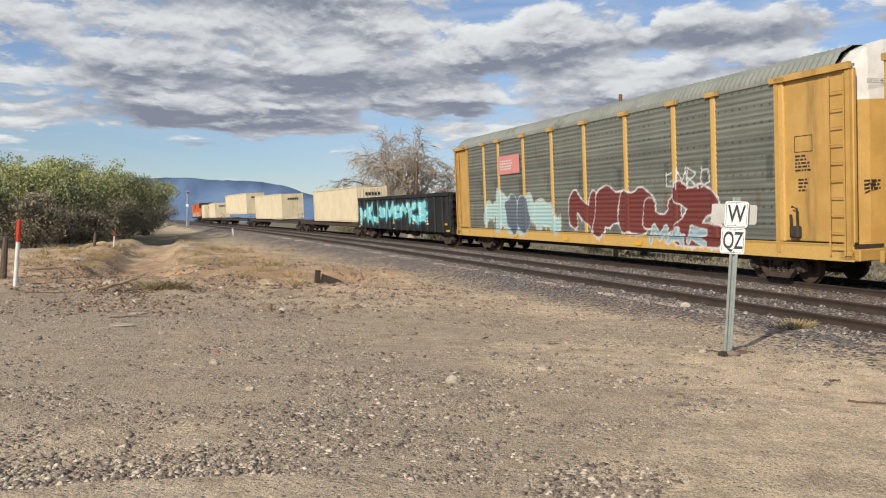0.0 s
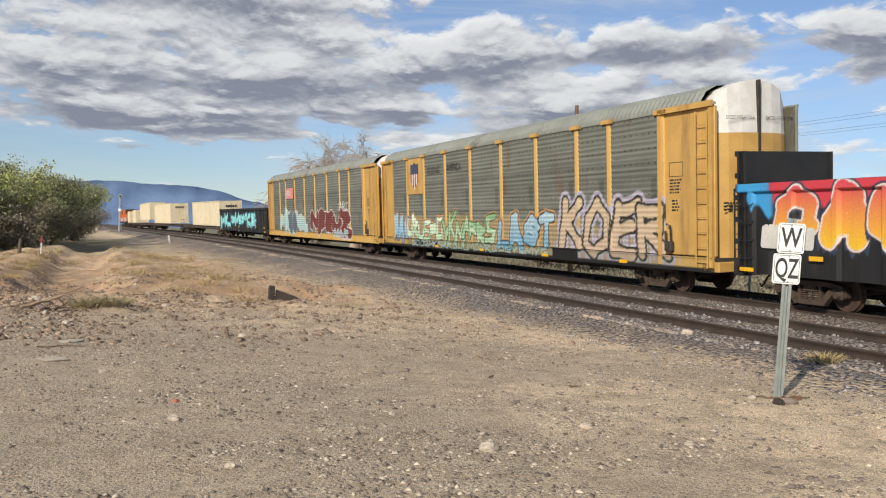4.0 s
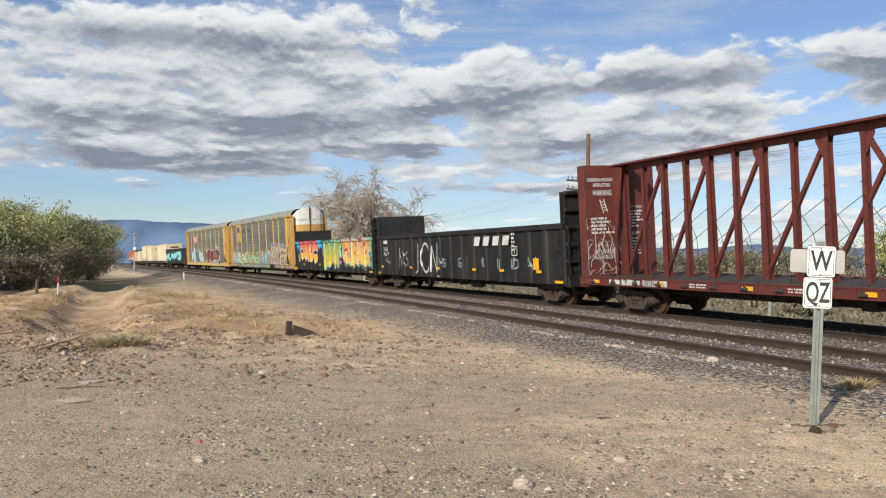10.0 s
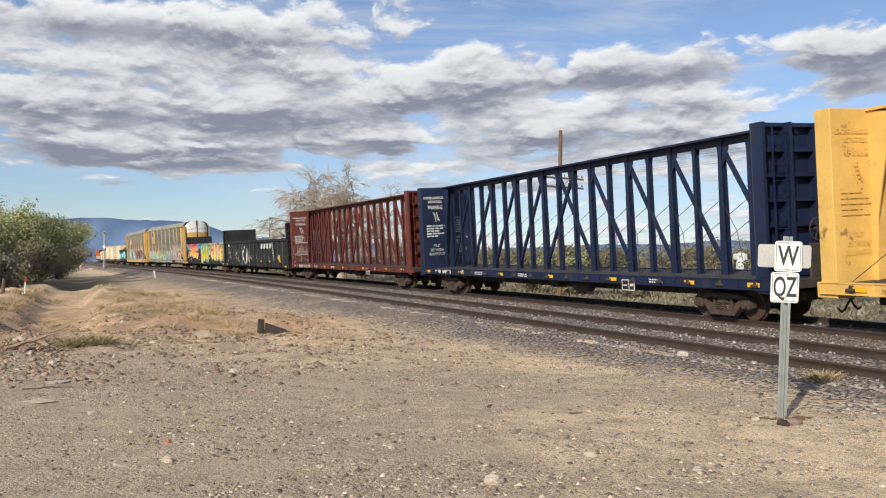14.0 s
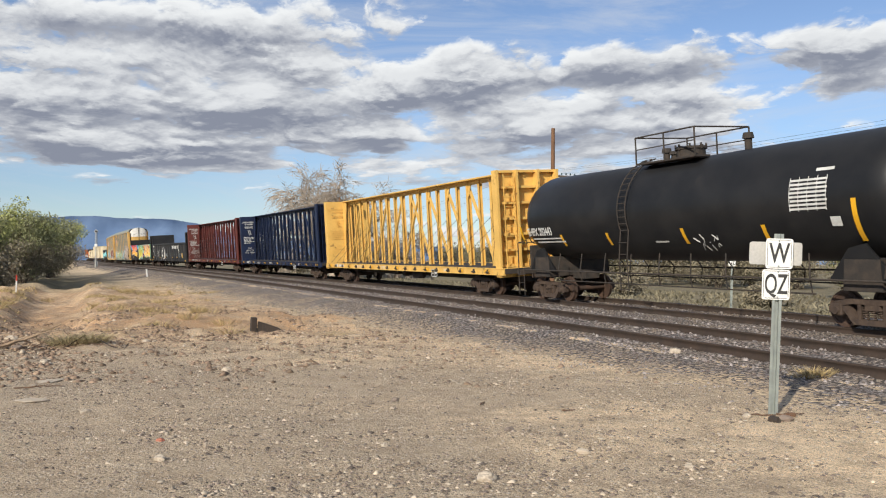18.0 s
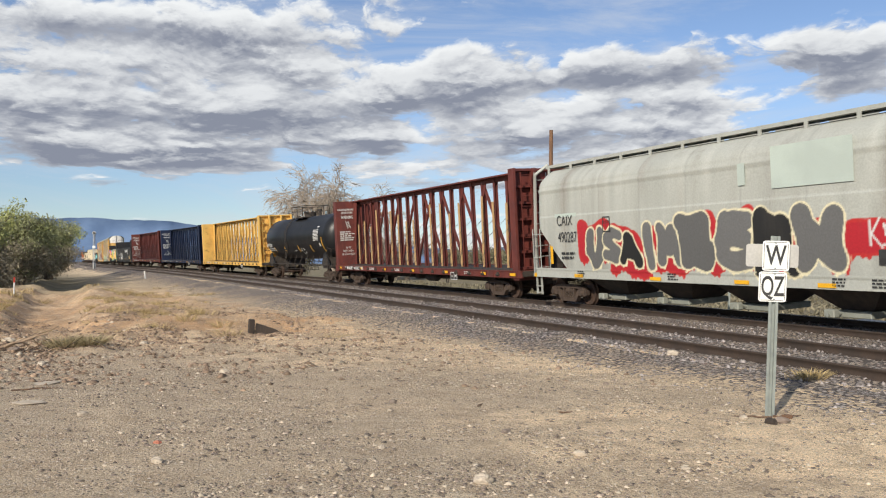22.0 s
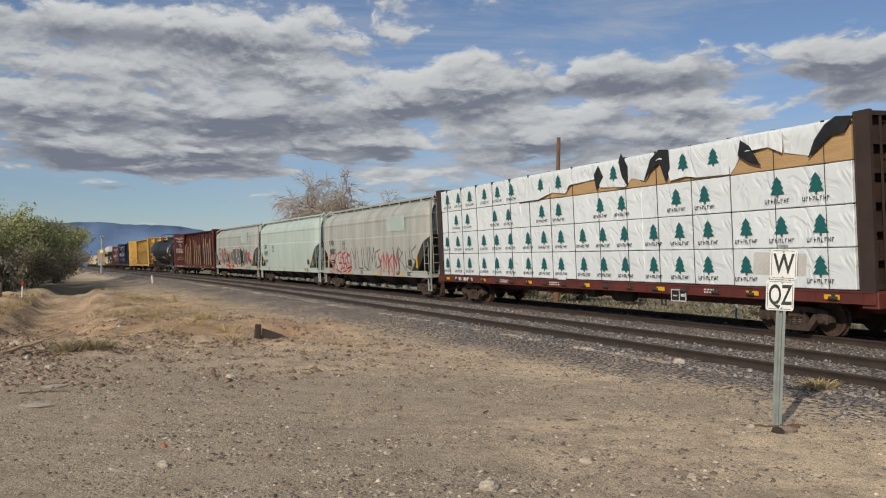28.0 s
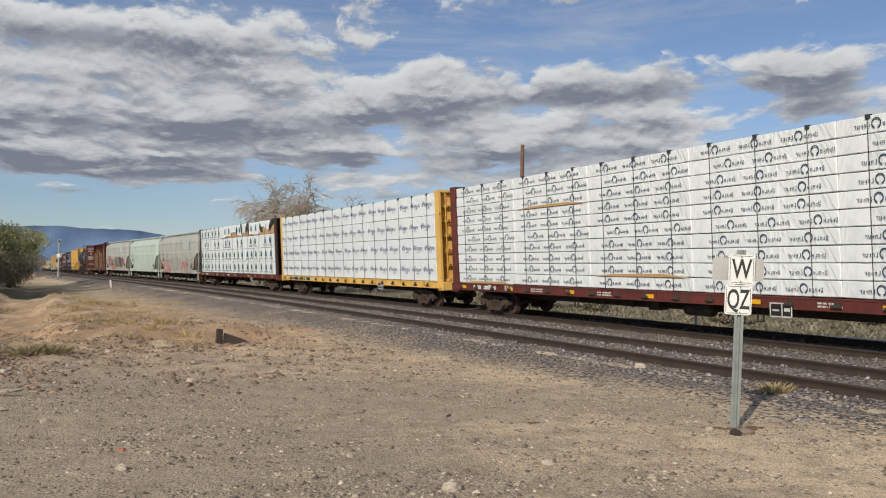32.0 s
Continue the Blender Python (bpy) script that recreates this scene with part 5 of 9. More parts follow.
def make_bare_tree(x, y, h, w, seed, label):
    """A big cottonwood: short trunk, heavy spreading limbs, many fine drooping twigs."""
    t = thing("bare_tree", label, "tree")
    t.location = (x, y, land_z(x, y) - 0.1)
    r = random.Random(seed)
    bm, tw = bmesh.new(), bmesh.new()
    trunk = [Vector((0, 0, 0)), Vector((0.1, 0, h * 0.1)), Vector((0.0, 0.1, h * 0.22))]
    tube(bm, trunk, [0.75, 0.6, 0.55], 12, False)

    def grow(p, d, length, rad, level):
        pts, q, dd = [p], p.copy(), d.copy()
        n = 5 if level < 4 else 3
        for i in range(n):
            dd = (dd + Vector((r.uniform(-1, 1), r.uniform(-1, 1), r.uniform(-0.7, 0.8) - (0.35 if level > 1 else 0.0))) * 0.36).normalized()
            q = q + dd * length / n
            pts.append(q.copy())
        tube(bm if level < 3 else tw, pts, [rad * (1 - 0.55 * i / n) for i in range(n + 1)], 7 if level < 2 else (5 if level < 3 else 3), False)
        if level >= 4:
            return
        for i in range((5, 5, 6, 6)[level]):
            k = r.randint(2, n)
            nd = (dd + Vector((r.uniform(-1, 1), r.uniform(-1, 1), r.uniform(-0.55, 0.6))) * 0.95).normalized()
            grow(pts[k], nd, length * r.uniform(0.52, 0.75), max(0.036, rad * 0.52 * (1 - 0.05 * k)), level + 1)

    for i in range(7):
        a = i * 0.9 + r.uniform(-0.25, 0.25)
        grow(trunk[2] - Vector((0, 0, 0.3 * (i % 2))), Vector((math.cos(a) * w / h * 0.8, math.sin(a) * w / h * 0.8, r.uniform(0.35, 0.95))).normalized(), h * r.uniform(0.34, 0.44), h * 0.026, 0)
    part("trunk", bm, BARK_PALE, t)
    part("twig", tw, BARK_PALE, t, "fine bare pale twigs")
    return t


make_bare_tree(-7.6, 131.0, 20.5, 22.5, 8, "large bare cottonwood tree with pale spreading limbs")
make_bare_tree(2.4, 133.0, 8.4, 8.5, 5, "smaller bare cottonwood tree with pale limbs")


def make_field_grass():
    rng = np.random.RandomState(21)
    n = 26000
    s = -12 + 130 * rng.rand(n) ** 1.3
    off = -5.0 - 26 * rng.rand(n) ** 1.2
    x, y = np.array([tuple(line_xy(a, b)) for a, b in zip(s, off)]).T
    z = land(x, y)
    h = 0.08 + 0.20 * rng.rand(n)
    t = rng.rand(n) * 6.283
    w = 0.05 + 0.07 * rng.rand(n)
    lx, ly = rng.randn(n) * 0.18, rng.randn(n) * 0.18
    v = np.stack([np.stack([x - w * np.cos(t), y - w * np.sin(t), z - 0.03], -1), np.stack([x + w * np.cos(t), y + w * np.sin(t), z - 0.03], -1),
                  np.stack([x + lx + 0.012, y + ly, z + h], -1), np.stack([x + lx - 0.012, y + ly, z + h], -1)], 1)
    tagged(new("field_grass", arrays_mesh("field_grass", v.reshape(-1, 3), np.arange(4 * n).reshape(-1, 4), FIELD_STRAW)), "dull dry straw-coloured grass beyond the tracks", "grass", kind="stuff")


make_field_grass()


def make_bank_grass():
    rng = np.random.RandomState(23)
    n = 60000
    x, y = -15.5 + 5.0 * rng.randn(n), 40 + 11 * rng.randn(n)
    s, off = line_arrays(x, y)
    keep = (off > SIDING + 3.5) & (y > 25) & (value_noise(x / 1.6, y / 1.3, 24) + 0.5 * value_noise(x / 0.6, y / 0.6, 25) > 0.75) & (np.abs(x + 11.85 + 0.345 * (y - 30)) > 1.2)
    x, y = x[keep], y[keep]
    n = len(x)
    z, h, t = land(x, y), 0.04 + 0.11 * rng.rand(n), rng.rand(n) * 6.283
    w, lx, ly = 0.012 + 0.02 * rng.rand(n), rng.randn(n) * 0.08, rng.randn(n) * 0.08
    v = np.stack([np.stack([x - w * np.cos(t), y - w * np.sin(t), z - 0.02], -1), np.stack([x + w * np.cos(t), y + w * np.sin(t), z - 0.02], -1),
                  np.stack([x + lx + 0.006, y + ly, z + h], -1), np.stack([x + lx - 0.006, y + ly, z + h], -1)], 1)
    tagged(new("bank_grass", arrays_mesh("bank_grass", v.reshape(-1, 3), np.arange(4 * n).reshape(-1, 4), STRAW)), "sparse straw-coloured grass on the bank", "grass", kind="stuff")


make_bank_grass()


# ---- the train: shared parts ----
def wheel_mesh():
    """One wheelset: two flanged wheels with dished plates on an axle with bolted end caps."""
    bm = bmesh.new()
    n = 28
    for sgn in (-1, 1):
        prof = [(0.09, 0.70), (0.10, 0.735), (0.26, 0.725), (0.36, 0.70), (0.375, 0.685), (0.455, 0.68), (0.455, 0.705), (0.425, 0.715), (0.422, 0.81), (0.36, 0.81), (0.345, 0.79), (0.25, 0.765), (0.12, 0.79), (0.11, 0.83), (0.085, 0.83)]
        rings = [[bm.verts.new((r * math.cos(2 * math.pi * k / n), sgn * y, r * math.sin(2 * math.pi * k / n))) for k in range(n)] for r, y in prof]
        for a, b in zip(rings, rings[1:]):
            for k in range(n):
                bm.faces.new((a[k], a[(k + 1) % n], b[(k + 1) % n], b[k]))
        tube(bm, [(0, sgn * 0.83, 0), (0, sgn * 1.10, 0)], 0.085, 12)
        for k in range(3):
            a = 2 * math.pi * k / 3
            tube(bm, [(0.05 * math.cos(a), sgn * 1.10, 0.05 * math.sin(a)), (0.05 * math.cos(a), sgn * 1.125, 0.05 * math.sin(a))], 0.018, 6)
    tube(bm, [(0, -0.70, 0), (0, 0.70, 0)], 0.085, 12, False)
    return mesh_of("wheelset", bm, WHEEL)


WHEELSET = wheel_mesh()
WHEEL_R = 0.43


def side_frame_mesh():
    """A cast side frame: arched top chord, dropped bottom chord, columns and journal boxes."""
    bm = bmesh.new()
    y0, y1 = -0.07, 0.07
    prism(bm, [(-1.12, 0.50), (-1.0, 0.62), (-0.55, 0.70), (0.55, 0.70), (1.0, 0.62), (1.12, 0.50), (1.12, 0.36), (0.98, 0.36), (0.9, 0.52), (0.5, 0.58), (-0.5, 0.58), (-0.9, 0.52), (-0.98, 0.36), (-1.12, 0.36)], y0, y1)
    prism(bm, [(-0.80, 0.52), (-0.62, 0.54), (-0.36, 0.24), (0.36, 0.24), (0.62, 0.54), (0.80, 0.52), (0.46, 0.12), (-0.46, 0.12)], y0 - 0.01, y1 + 0.01)
    for x in (-0.36, 0.28):
        box(bm, x, y0 + 0.01, 0.2, x + 0.08, y1 - 0.01, 0.6)
    for x in (-0.89, 0.89):
        bevel_box(bm, x - 0.15, y0 - 0.03, 0.30, x + 0.15, y1 + 0.05, 0.58, 0.03)
        tube(bm, [(x, y1 + 0.05, 0.43), (x, y1 + 0.10, 0.43)], [0.11, 0.09], 12)
    return mesh_of("side_frame", bm, RUST_CAST)


def spring_mesh():
    bm = bmesh.new()
    pts = [(0.062 * math.cos(a), 0.062 * math.sin(a), 0.24 + 0.26 * a / (2 * math.pi * 5)) for a in [2 * math.pi * 5 * i / 50 for i in range(51)]]
    tube(bm, pts, 0.016, 5)
    return mesh_of("spring", bm, RUST_CAST)


def bolster_mesh():
    bm = bmesh.new()
    bevel_box(bm, -0.2, -1.05, 0.42, 0.2, 1.05, 0.62, 0.03)
    bevel_box(bm, -0.3, -0.35, 0.60, 0.3, 0.35, 0.74, 0.03)
    for x in (-0.5, 0.5):
        bevel_box(bm, x - 0.05, -0.85, 0.36, x + 0.05, 0.85, 0.46, 0.01)
        for y in (-0.76, 0.76):
            box(bm, x - 0.06 + 0.05 * (x > 0) * 2 - 0.05, y - 0.05, 0.28, x + 0.06 + 0.05 * (x > 0) * 2 - 0.05, y + 0.05, 0.56)
    return mesh_of("truck", bm, RUST_CAST)


SIDE_FRAME, SPRING, BOLSTER = side_frame_mesh(), spring_mesh(), bolster_mesh()
SPINNING = []


def add_truck(car, x, spin=True):
    t = part("truck", BOLSTER, None, car, "rusty cast-steel truck")
    t.location = (x, 0, 0)
    for sy in (-1, 1):
        f = part("side_frame", SIDE_FRAME, None, t)
        f.matrix_local = pose(0, sy * 0.99, 0, 0, 0, 0 if sy > 0 else 180)
        for x3 in (-0.19, 0.0, 0.19):
            part("spring", SPRING, None, t).location = (x3, sy * 0.99, 0)
    for dx in (-0.89, 0.89):
        w = part("wheelset", WHEELSET, None, t, "rusty steel wheels on an axle")
        w.location = (dx, 0, WHEEL_R)
        if spin:
            SPINNING.append((w, dx))
    return t


def coupler_mesh():
    bm = bmesh.new()
    bevel_box(bm, -0.55, -0.09, 0.76, 0.1, 0.09, 0.98, 0.02)
    bevel_box(bm, 0.08, -0.17, 0.72, 0.38, 0.10, 1.02, 0.04)
    bevel_box(bm, 0.28, 0.04, 0.74, 0.46, 0.17, 1.0, 0.04)
    bevel_box(bm, -0.12, -0.24, 0.70, -0.02, 0.24, 1.05, 0.02)
    return mesh_of("coupler", bm, RUST_CAST)


def hose_mesh():
    bm = bmesh.new()
    tube(bm, [(0.0, 0.42, 0.72), (0.12, 0.44, 0.62), (0.28, 0.42, 0.42), (0.42, 0.36, 0.34), (0.56, 0.30, 0.40)], 0.028, 7)
    return mesh_of("air_hose", bm, UNDER)


COUPLER, HOSE = coupler_mesh(), hose_mesh()


def add_ends(car, half):
    for sgn, yaw in ((1, 0), (-1, 180)):
        c = part("coupler", COUPLER, None, car, "rusty cast coupler")
        c.matrix_local = pose(sgn * (half - 0.42), 0, 0, 0, 0, yaw)
        h = part("air_hose", HOSE, None, car, "black air hose")
        h.matrix_local = pose(sgn * (half - 0.5), 0, 0, 0, 0, yaw)


def ladder(car, x, y, z0, z1, w=0.4, along="x", mat_=None, step=0.36, stile=True, name="ladder"):
    """A ladder standing off a face: along x on a side, along y on an end."""
    n = int((z1 - z0) / step) + 1
    if not stile:
        for i in range(n):
            bm = bmesh.new()
            pts = [(-w / 2, -0.07, 0.06), (-w / 2, 0, 0), (w / 2, 0, 0), (w / 2, -0.07, 0.06)]
            tube(bm, pts, 0.014, 6)
            part(name, bm, mat_, car).location = (x, y, z0 + i * step)
        return None
    bm = bmesh.new()
    ax = Vector((1, 0, 0)) if along == "x" else Vector((0, 1, 0))
    c = Vector((x, y, 0))
    for i in range(n):
        z = z0 + i * step
        tube(bm, [c - ax * w / 2 + Vector((0, 0, z)), c + ax * w / 2 + Vector((0, 0, z))], 0.014, 6)
    for sgn in (-1, 1):
        p = c + sgn * ax * w / 2
        beam(bm, (p.x, p.y, z0 - 0.15), (p.x, p.y, z1 + 0.1), 0.05, 0.012) if along == "x" else box(bm, p.x - 0.03, p.y - 0.006, z0 - 0.15, p.x + 0.03, p.y + 0.006, z1 + 0.1)
    return part(name, bm, mat_, car)


def brake_wheel(car, x, y, z, mat_, facing=-1):
    bm = bmesh.new()
    n, r = 24, 0.28
    pts = [(0, r * math.cos(2 * math.pi * i / n), r * math.sin(2 * math.pi * i / n)) for i in range(n + 1)]
    tube(bm, pts, 0.018, 6, False)
    for i in range(5):
        a = 2 * math.pi * i / 5
        beam(bm, (0.02, 0, 0), (0, r * math.cos(a), r * math.sin(a)), 0.03, 0.02)
    tube(bm, [(0.1 * -facing, 0, 0), (0.02 * facing, 0, 0)], 0.05, 10)
    w = part("brake_wheel", bm, mat_, car)
    w.location = (x, y, z)
    return w


def stencil(car, text, u, z, height, half, y=1.53, mat_=None, align="LEFT", name="lettering", wide=0.85, rear=False, x=None, bold=0.0, spacing=1.3):
    """Writing on the camera's side of a car, u metres back from its front end; rear=True: on a face that looks backwards, with u across it."""
    me = text_mesh(text, height, align, spacing, bold)
    me.materials.append(mat_ or STENCIL)
    ob = part(name, me, None, car)
    if rear:
        ob.matrix_local = Matrix.Translation((x, u, z)) @ Matrix.Rotation(radians(-90), 4, "Z") @ Matrix.Rotation(radians(90), 4, "X") @ Matrix.Diagonal((wide, 1, 1, 1))
    else:
        ob.matrix_local = Matrix.Translation((half - u, y, z)) @ Matrix.Rotation(radians(180), 4, "Z") @ Matrix.Rotation(radians(90), 4, "X") @ Matrix.Diagonal((wide, 1, 1, 1))
    return ob


def bars(car, u, z, w, n, height, half, y=1.53, mat_=None, seed=0, name="small_print", rear=False, x=None, gap=1.8):
    """Lines of small print too fine to read: plain dashes of its size."""
    r = random.Random(seed)
    bm = bmesh.new()
    for i in range(n):
        a, zz = 0.0, z - i * height * gap
        end = w * r.uniform(0.6, 1.0)
        while a < end:
            k = min(r.uniform(1.2, 4.0) * height, end - a)
            if rear:
                box(bm, x - 0.002, u - a - k, zz, x, u - a, zz + height)
            else:
                box(bm, half - u - a - k, y - 0.002, zz, half - u - a, y, zz + height)
            a += k + height * 0.7
    return part(name, bm, mat_ or STENCIL, car)


def patch(car, u, z, w, h, half, y, mat_, name="reflector", d=0.004):
    bm = bmesh.new()
    box(bm, half - u - w, y - d, z, half - u, y, z + h)
    return part(name, bm, mat_, car)


def reflectors(car, us, z, half, y=1.53, w=0.42, h=0.11):
    bm = bmesh.new()
    box(bm, -w, -0.004, 0, 0, 0, h)
    me = mesh_of("reflector", bm, REFLECT)
    for u in us:
        part("reflector", me, None, car, "yellow reflective patch").location = (half - u, y, z)


# ---- spray paint on steel: colour fields worked out on a fine grid ----
GLYPHS = (((0, 0, 0, 1), (0, 1, .7, .75), (.7, .75, .1, .45), (.1, .45, .9, 0)), ((0, 0, .35, 1), (.35, 1, .8, 0), (.15, .4, .7, .4)), ((.1, .9, .1, .1), (.1, .1, .8, .05), (.8, .05, .8, .9)),
          ((.8, .9, .1, .8), (.1, .8, .15, .15), (.15, .15, .85, .1), (.85, .1, .8, .45), (.8, .45, .45, .45)), ((0, 1, .45, .4), (.9, 1, .45, .4), (.45, .4, .4, 0)), ((.05, 0, .05, 1), (.05, .5, .8, 1), (.2, .55, .9, 0)),
          ((.1, .1, .2, .9), (.2, .9, .75, .85), (.75, .85, .8, .2), (.8, .2, .1, .1)), ((0, 0, .1, 1), (.1, 1, .5, .35), (.5, .35, .85, 1), (.85, 1, .95, 0)), ((.85, .95, .1, .85), (.1, .85, .2, .5), (.2, .5, .85, .4), (.85, .4, .7, .05), (.7, .05, 0, .1)))


LETTERS = {"A": ((0, 0, .4, 1), (.4, 1, .6, 1), (.6, 1, 1, 0), (.2, .35, .8, .35)), "B": ((.1, 0, .1, 1), (.1, 1, .75, .95), (.75, .95, .7, .55), (.7, .55, .2, .5), (.7, .5, .9, .25), (.9, .25, .75, 0), (.75, 0, .1, 0)),
           "C": ((.9, .85, .5, 1), (.5, 1, .1, .75), (.1, .75, .1, .25), (.1, .25, .5, 0), (.5, 0, .95, .1)), "E": ((.9, 1, .2, .9), (.15, .95, .1, .05), (.1, .05, .95, 0), (.15, .5, .75, .5)), "F": ((.95, 1, .15, .92), (.15, .95, .2, 0), (.2, .5, .75, .52)),
           "H": ((.1, 0, .1, 1), (.9, 0, .9, 1), (.1, .5, .9, .5)), "I": ((.5, 0, .5, 1),), "K": ((.1, 0, .15, 1), (.9, 1, .2, .45), (.3, .5, 1, 0)), "L": ((.15, 1, .1, .05), (.1, .05, .95, .08)), "M": ((0, 0, .15, 1), (.15, 1, .5, .3), (.5, .3, .85, 1), (.85, 1, 1, 0)),
           "N": ((.05, 0, .1, 1), (.1, 1, .85, 0), (.85, 0, .9, 1)), "O": ((.5, 1, .1, .75), (.1, .75, .1, .25), (.1, .25, .5, 0), (.5, 0, .9, .25), (.9, .25, .9, .75), (.9, .75, .5, 1)), "P": ((.1, 0, .1, 1), (.1, 1, .8, .95), (.8, .95, .85, .6), (.85, .6, .15, .45)),
           "R": ((.1, 0, .1, 1), (.1, 1, .8, .95), (.8, .95, .8, .6), (.8, .6, .15, .45), (.35, .45, 1, 0)), "S": ((.9, .9, .4, 1), (.4, 1, .1, .75), (.1, .75, .8, .4), (.8, .4, .75, .05), (.75, .05, .05, .1)), "T": ((0, .95, 1, 1), (.5, .95, .45, 0)),
           "U": ((.1, 1, .1, .25), (.1, .25, .5, 0), (.5, 0, .9, .25), (.9, .25, .9, 1)), "W": ((0, 1, .2, 0), (.2, 0, .5, .65), (.5, .65, .75, 0), (.75, 0, 1, 1)), "Z": ((.1, 1, .95, .95), (.95, .95, .05, .05), (.05, .05, 1, 0))}


def seg_dist(U, Z, segs):
    d = np.full(U.shape, 1e9)
    for x0, z0, x1, z1 in segs:
        dx, dz = x1 - x0, z1 - z0
        t = np.clip(((U - x0) * dx + (Z - z0) * dz) / (dx * dx + dz * dz + 1e-9), 0, 1)
        d = np.minimum(d, np.hypot(U - x0 - t * dx, Z - z0 - t * dz))
    return d


def lay(rgb, mask, colour):
    rgb *= (1 - mask[..., None])
    rgb += mask[..., None] * np.asarray(colour)


def piece(U, Z, rgb, u0, u1, z0, z1, n, seed, low, high, line, halo=None, halo_w=0.12, fat=0.30, edge=0.055, shine=None, spike=0.12, inner=None, text="", fills=(), lap=0.06):
    """A row of fat, leaning, overlapping spray-painted shapes with outlines, a halo and a fill that fades upwards."""
    r = random.Random(seed)
    n = len(text) or n
    w = (u1 - u0) / n
    shapes = []
    for i in range(n):
        g, lean = r.choice(GLYPHS), r.uniform(-0.15, 0.2) * w
        g = LETTERS[text[i]] if text else g
        a0, a1 = u0 + i * w - lap * w, u0 + (i + 1) * w + (lap - 0.04) * w
        b0, b1 = z0 + r.uniform(-0.02, spike) * (z1 - z0), z1 - r.uniform(-0.02, spike) * (z1 - z0)
        rad = fat * 0.5 * min(w, (z1 - z0) * 0.8) * r.uniform(0.85, 1.15)
        m = rad
        pt = lambda x, y: (a0 + m + (a1 - a0 - 2 * m) * x + lean * y + r.uniform(-0.05, 0.05) * w, b0 + m + (b1 - b0 - 2 * m) * y + r.uniform(-0.05, 0.05) * (b1 - b0))
        segs = [(*pt(p, q), *pt(s, t)) for p, q, s, t in g]
        d = seg_dist(U, Z, segs) - rad * (1 + 0.25 * np.sin(U * 5.1 + i) * np.cos(Z * 4.3 + seed))
        shapes.append(d)
    soft = 0.018
    if halo is not None:
        allm = np.min(shapes, axis=0)
        drip = halo_w * (1 + 0.9 * np.sin(U * 9 + seed) * np.sin(U * 23) * (Z < (z0 + z1) / 2))
        lay(rgb, np.clip((drip - allm) / soft, 0, 1), halo)
    for i, d in enumerate(shapes):
        lay(rgb, np.clip((edge - d) / soft, 0, 1), line)
        k = np.clip((Z - z0) / (z1 - z0), 0, 1)[..., None]
        col = np.asarray(low) * (1 - k) + np.asarray(high) * k
        if fills:
            col = np.broadcast_to(np.asarray(fills[i % len(fills)]), col.shape)
        m = np.clip(-d / soft, 0, 1)[..., None]
        rgb *= 1 - m
        rgb += m * col
        if inner is not None:
            lay(rgb, np.clip((0.010 - np.abs(d - edge * 0.1)) / soft, 0, 1), inner)
            lay(rgb, np.clip((0.013 - np.abs(d - edge)) / soft, 0, 1), inner)
        if shine is not None:
            lay(rgb, np.clip((0.022 - np.abs(d + 0.10)) / soft, 0, 1) * (np.sin(U * 3.3 + Z * 4.1 + seed) > 0.1), shine)


def tag(U, Z, rgb, u0, u1, z0, z1, n, seed, colour, r_=0.022):
    """Thin one-line scrawl."""
    r = random.Random(seed)
    segs, w = [], (u1 - u0) / n
    for i in range(n):
        for p, q, s, t in r.choice(GLYPHS):
            segs.append((u0 + (i + p) * w, z0 + (z1 - z0) * (q + r.uniform(-.1, .1)), u0 + (i + s) * w, z0 + (z1 - z0) * (t + r.uniform(-.1, .1))))
    lay(rgb, np.clip((r_ - seg_dist(U, Z, segs)) / 0.015, 0, 1), colour)


def sheet(name, car, half, us, zs, yfun, rgb, i0=0, i1=None, label="", fold=0.0):
    """A painted steel sheet over a grid of places along (us, from the front) and up (zs) the side, with its relief."""
    i1 = i1 or len(us)
    u = us[i0:i1]
    c = rgb[i0:i1]
    if fold:
        u = np.concatenate([u[:1], u, u[-1:]])
        c = np.concatenate([c[:1], c, c[-1:]])
    Ug, Zg = np.meshgrid(u, zs, indexing="ij")
    Y = yfun(Ug, Zg)
    if fold:
        Y[0] -= fold
        Y[-1] -= fold
    v = np.stack([half - Ug, Y, Zg], -1).reshape(-1, 3)
    q = grid_quads(len(u), len(zs))
    me = arrays_mesh(name, v, q, SPRAYED)
    at = me.color_attributes.new("paint", "FLOAT_COLOR", "POINT")
    at.data.foreach_set("color", np.concatenate([c.reshape(-1, 3), np.ones((c.shape[0] * c.shape[1], 1))], 1).astype(np.float32).ravel())
    return part(name, me, None, car, label)


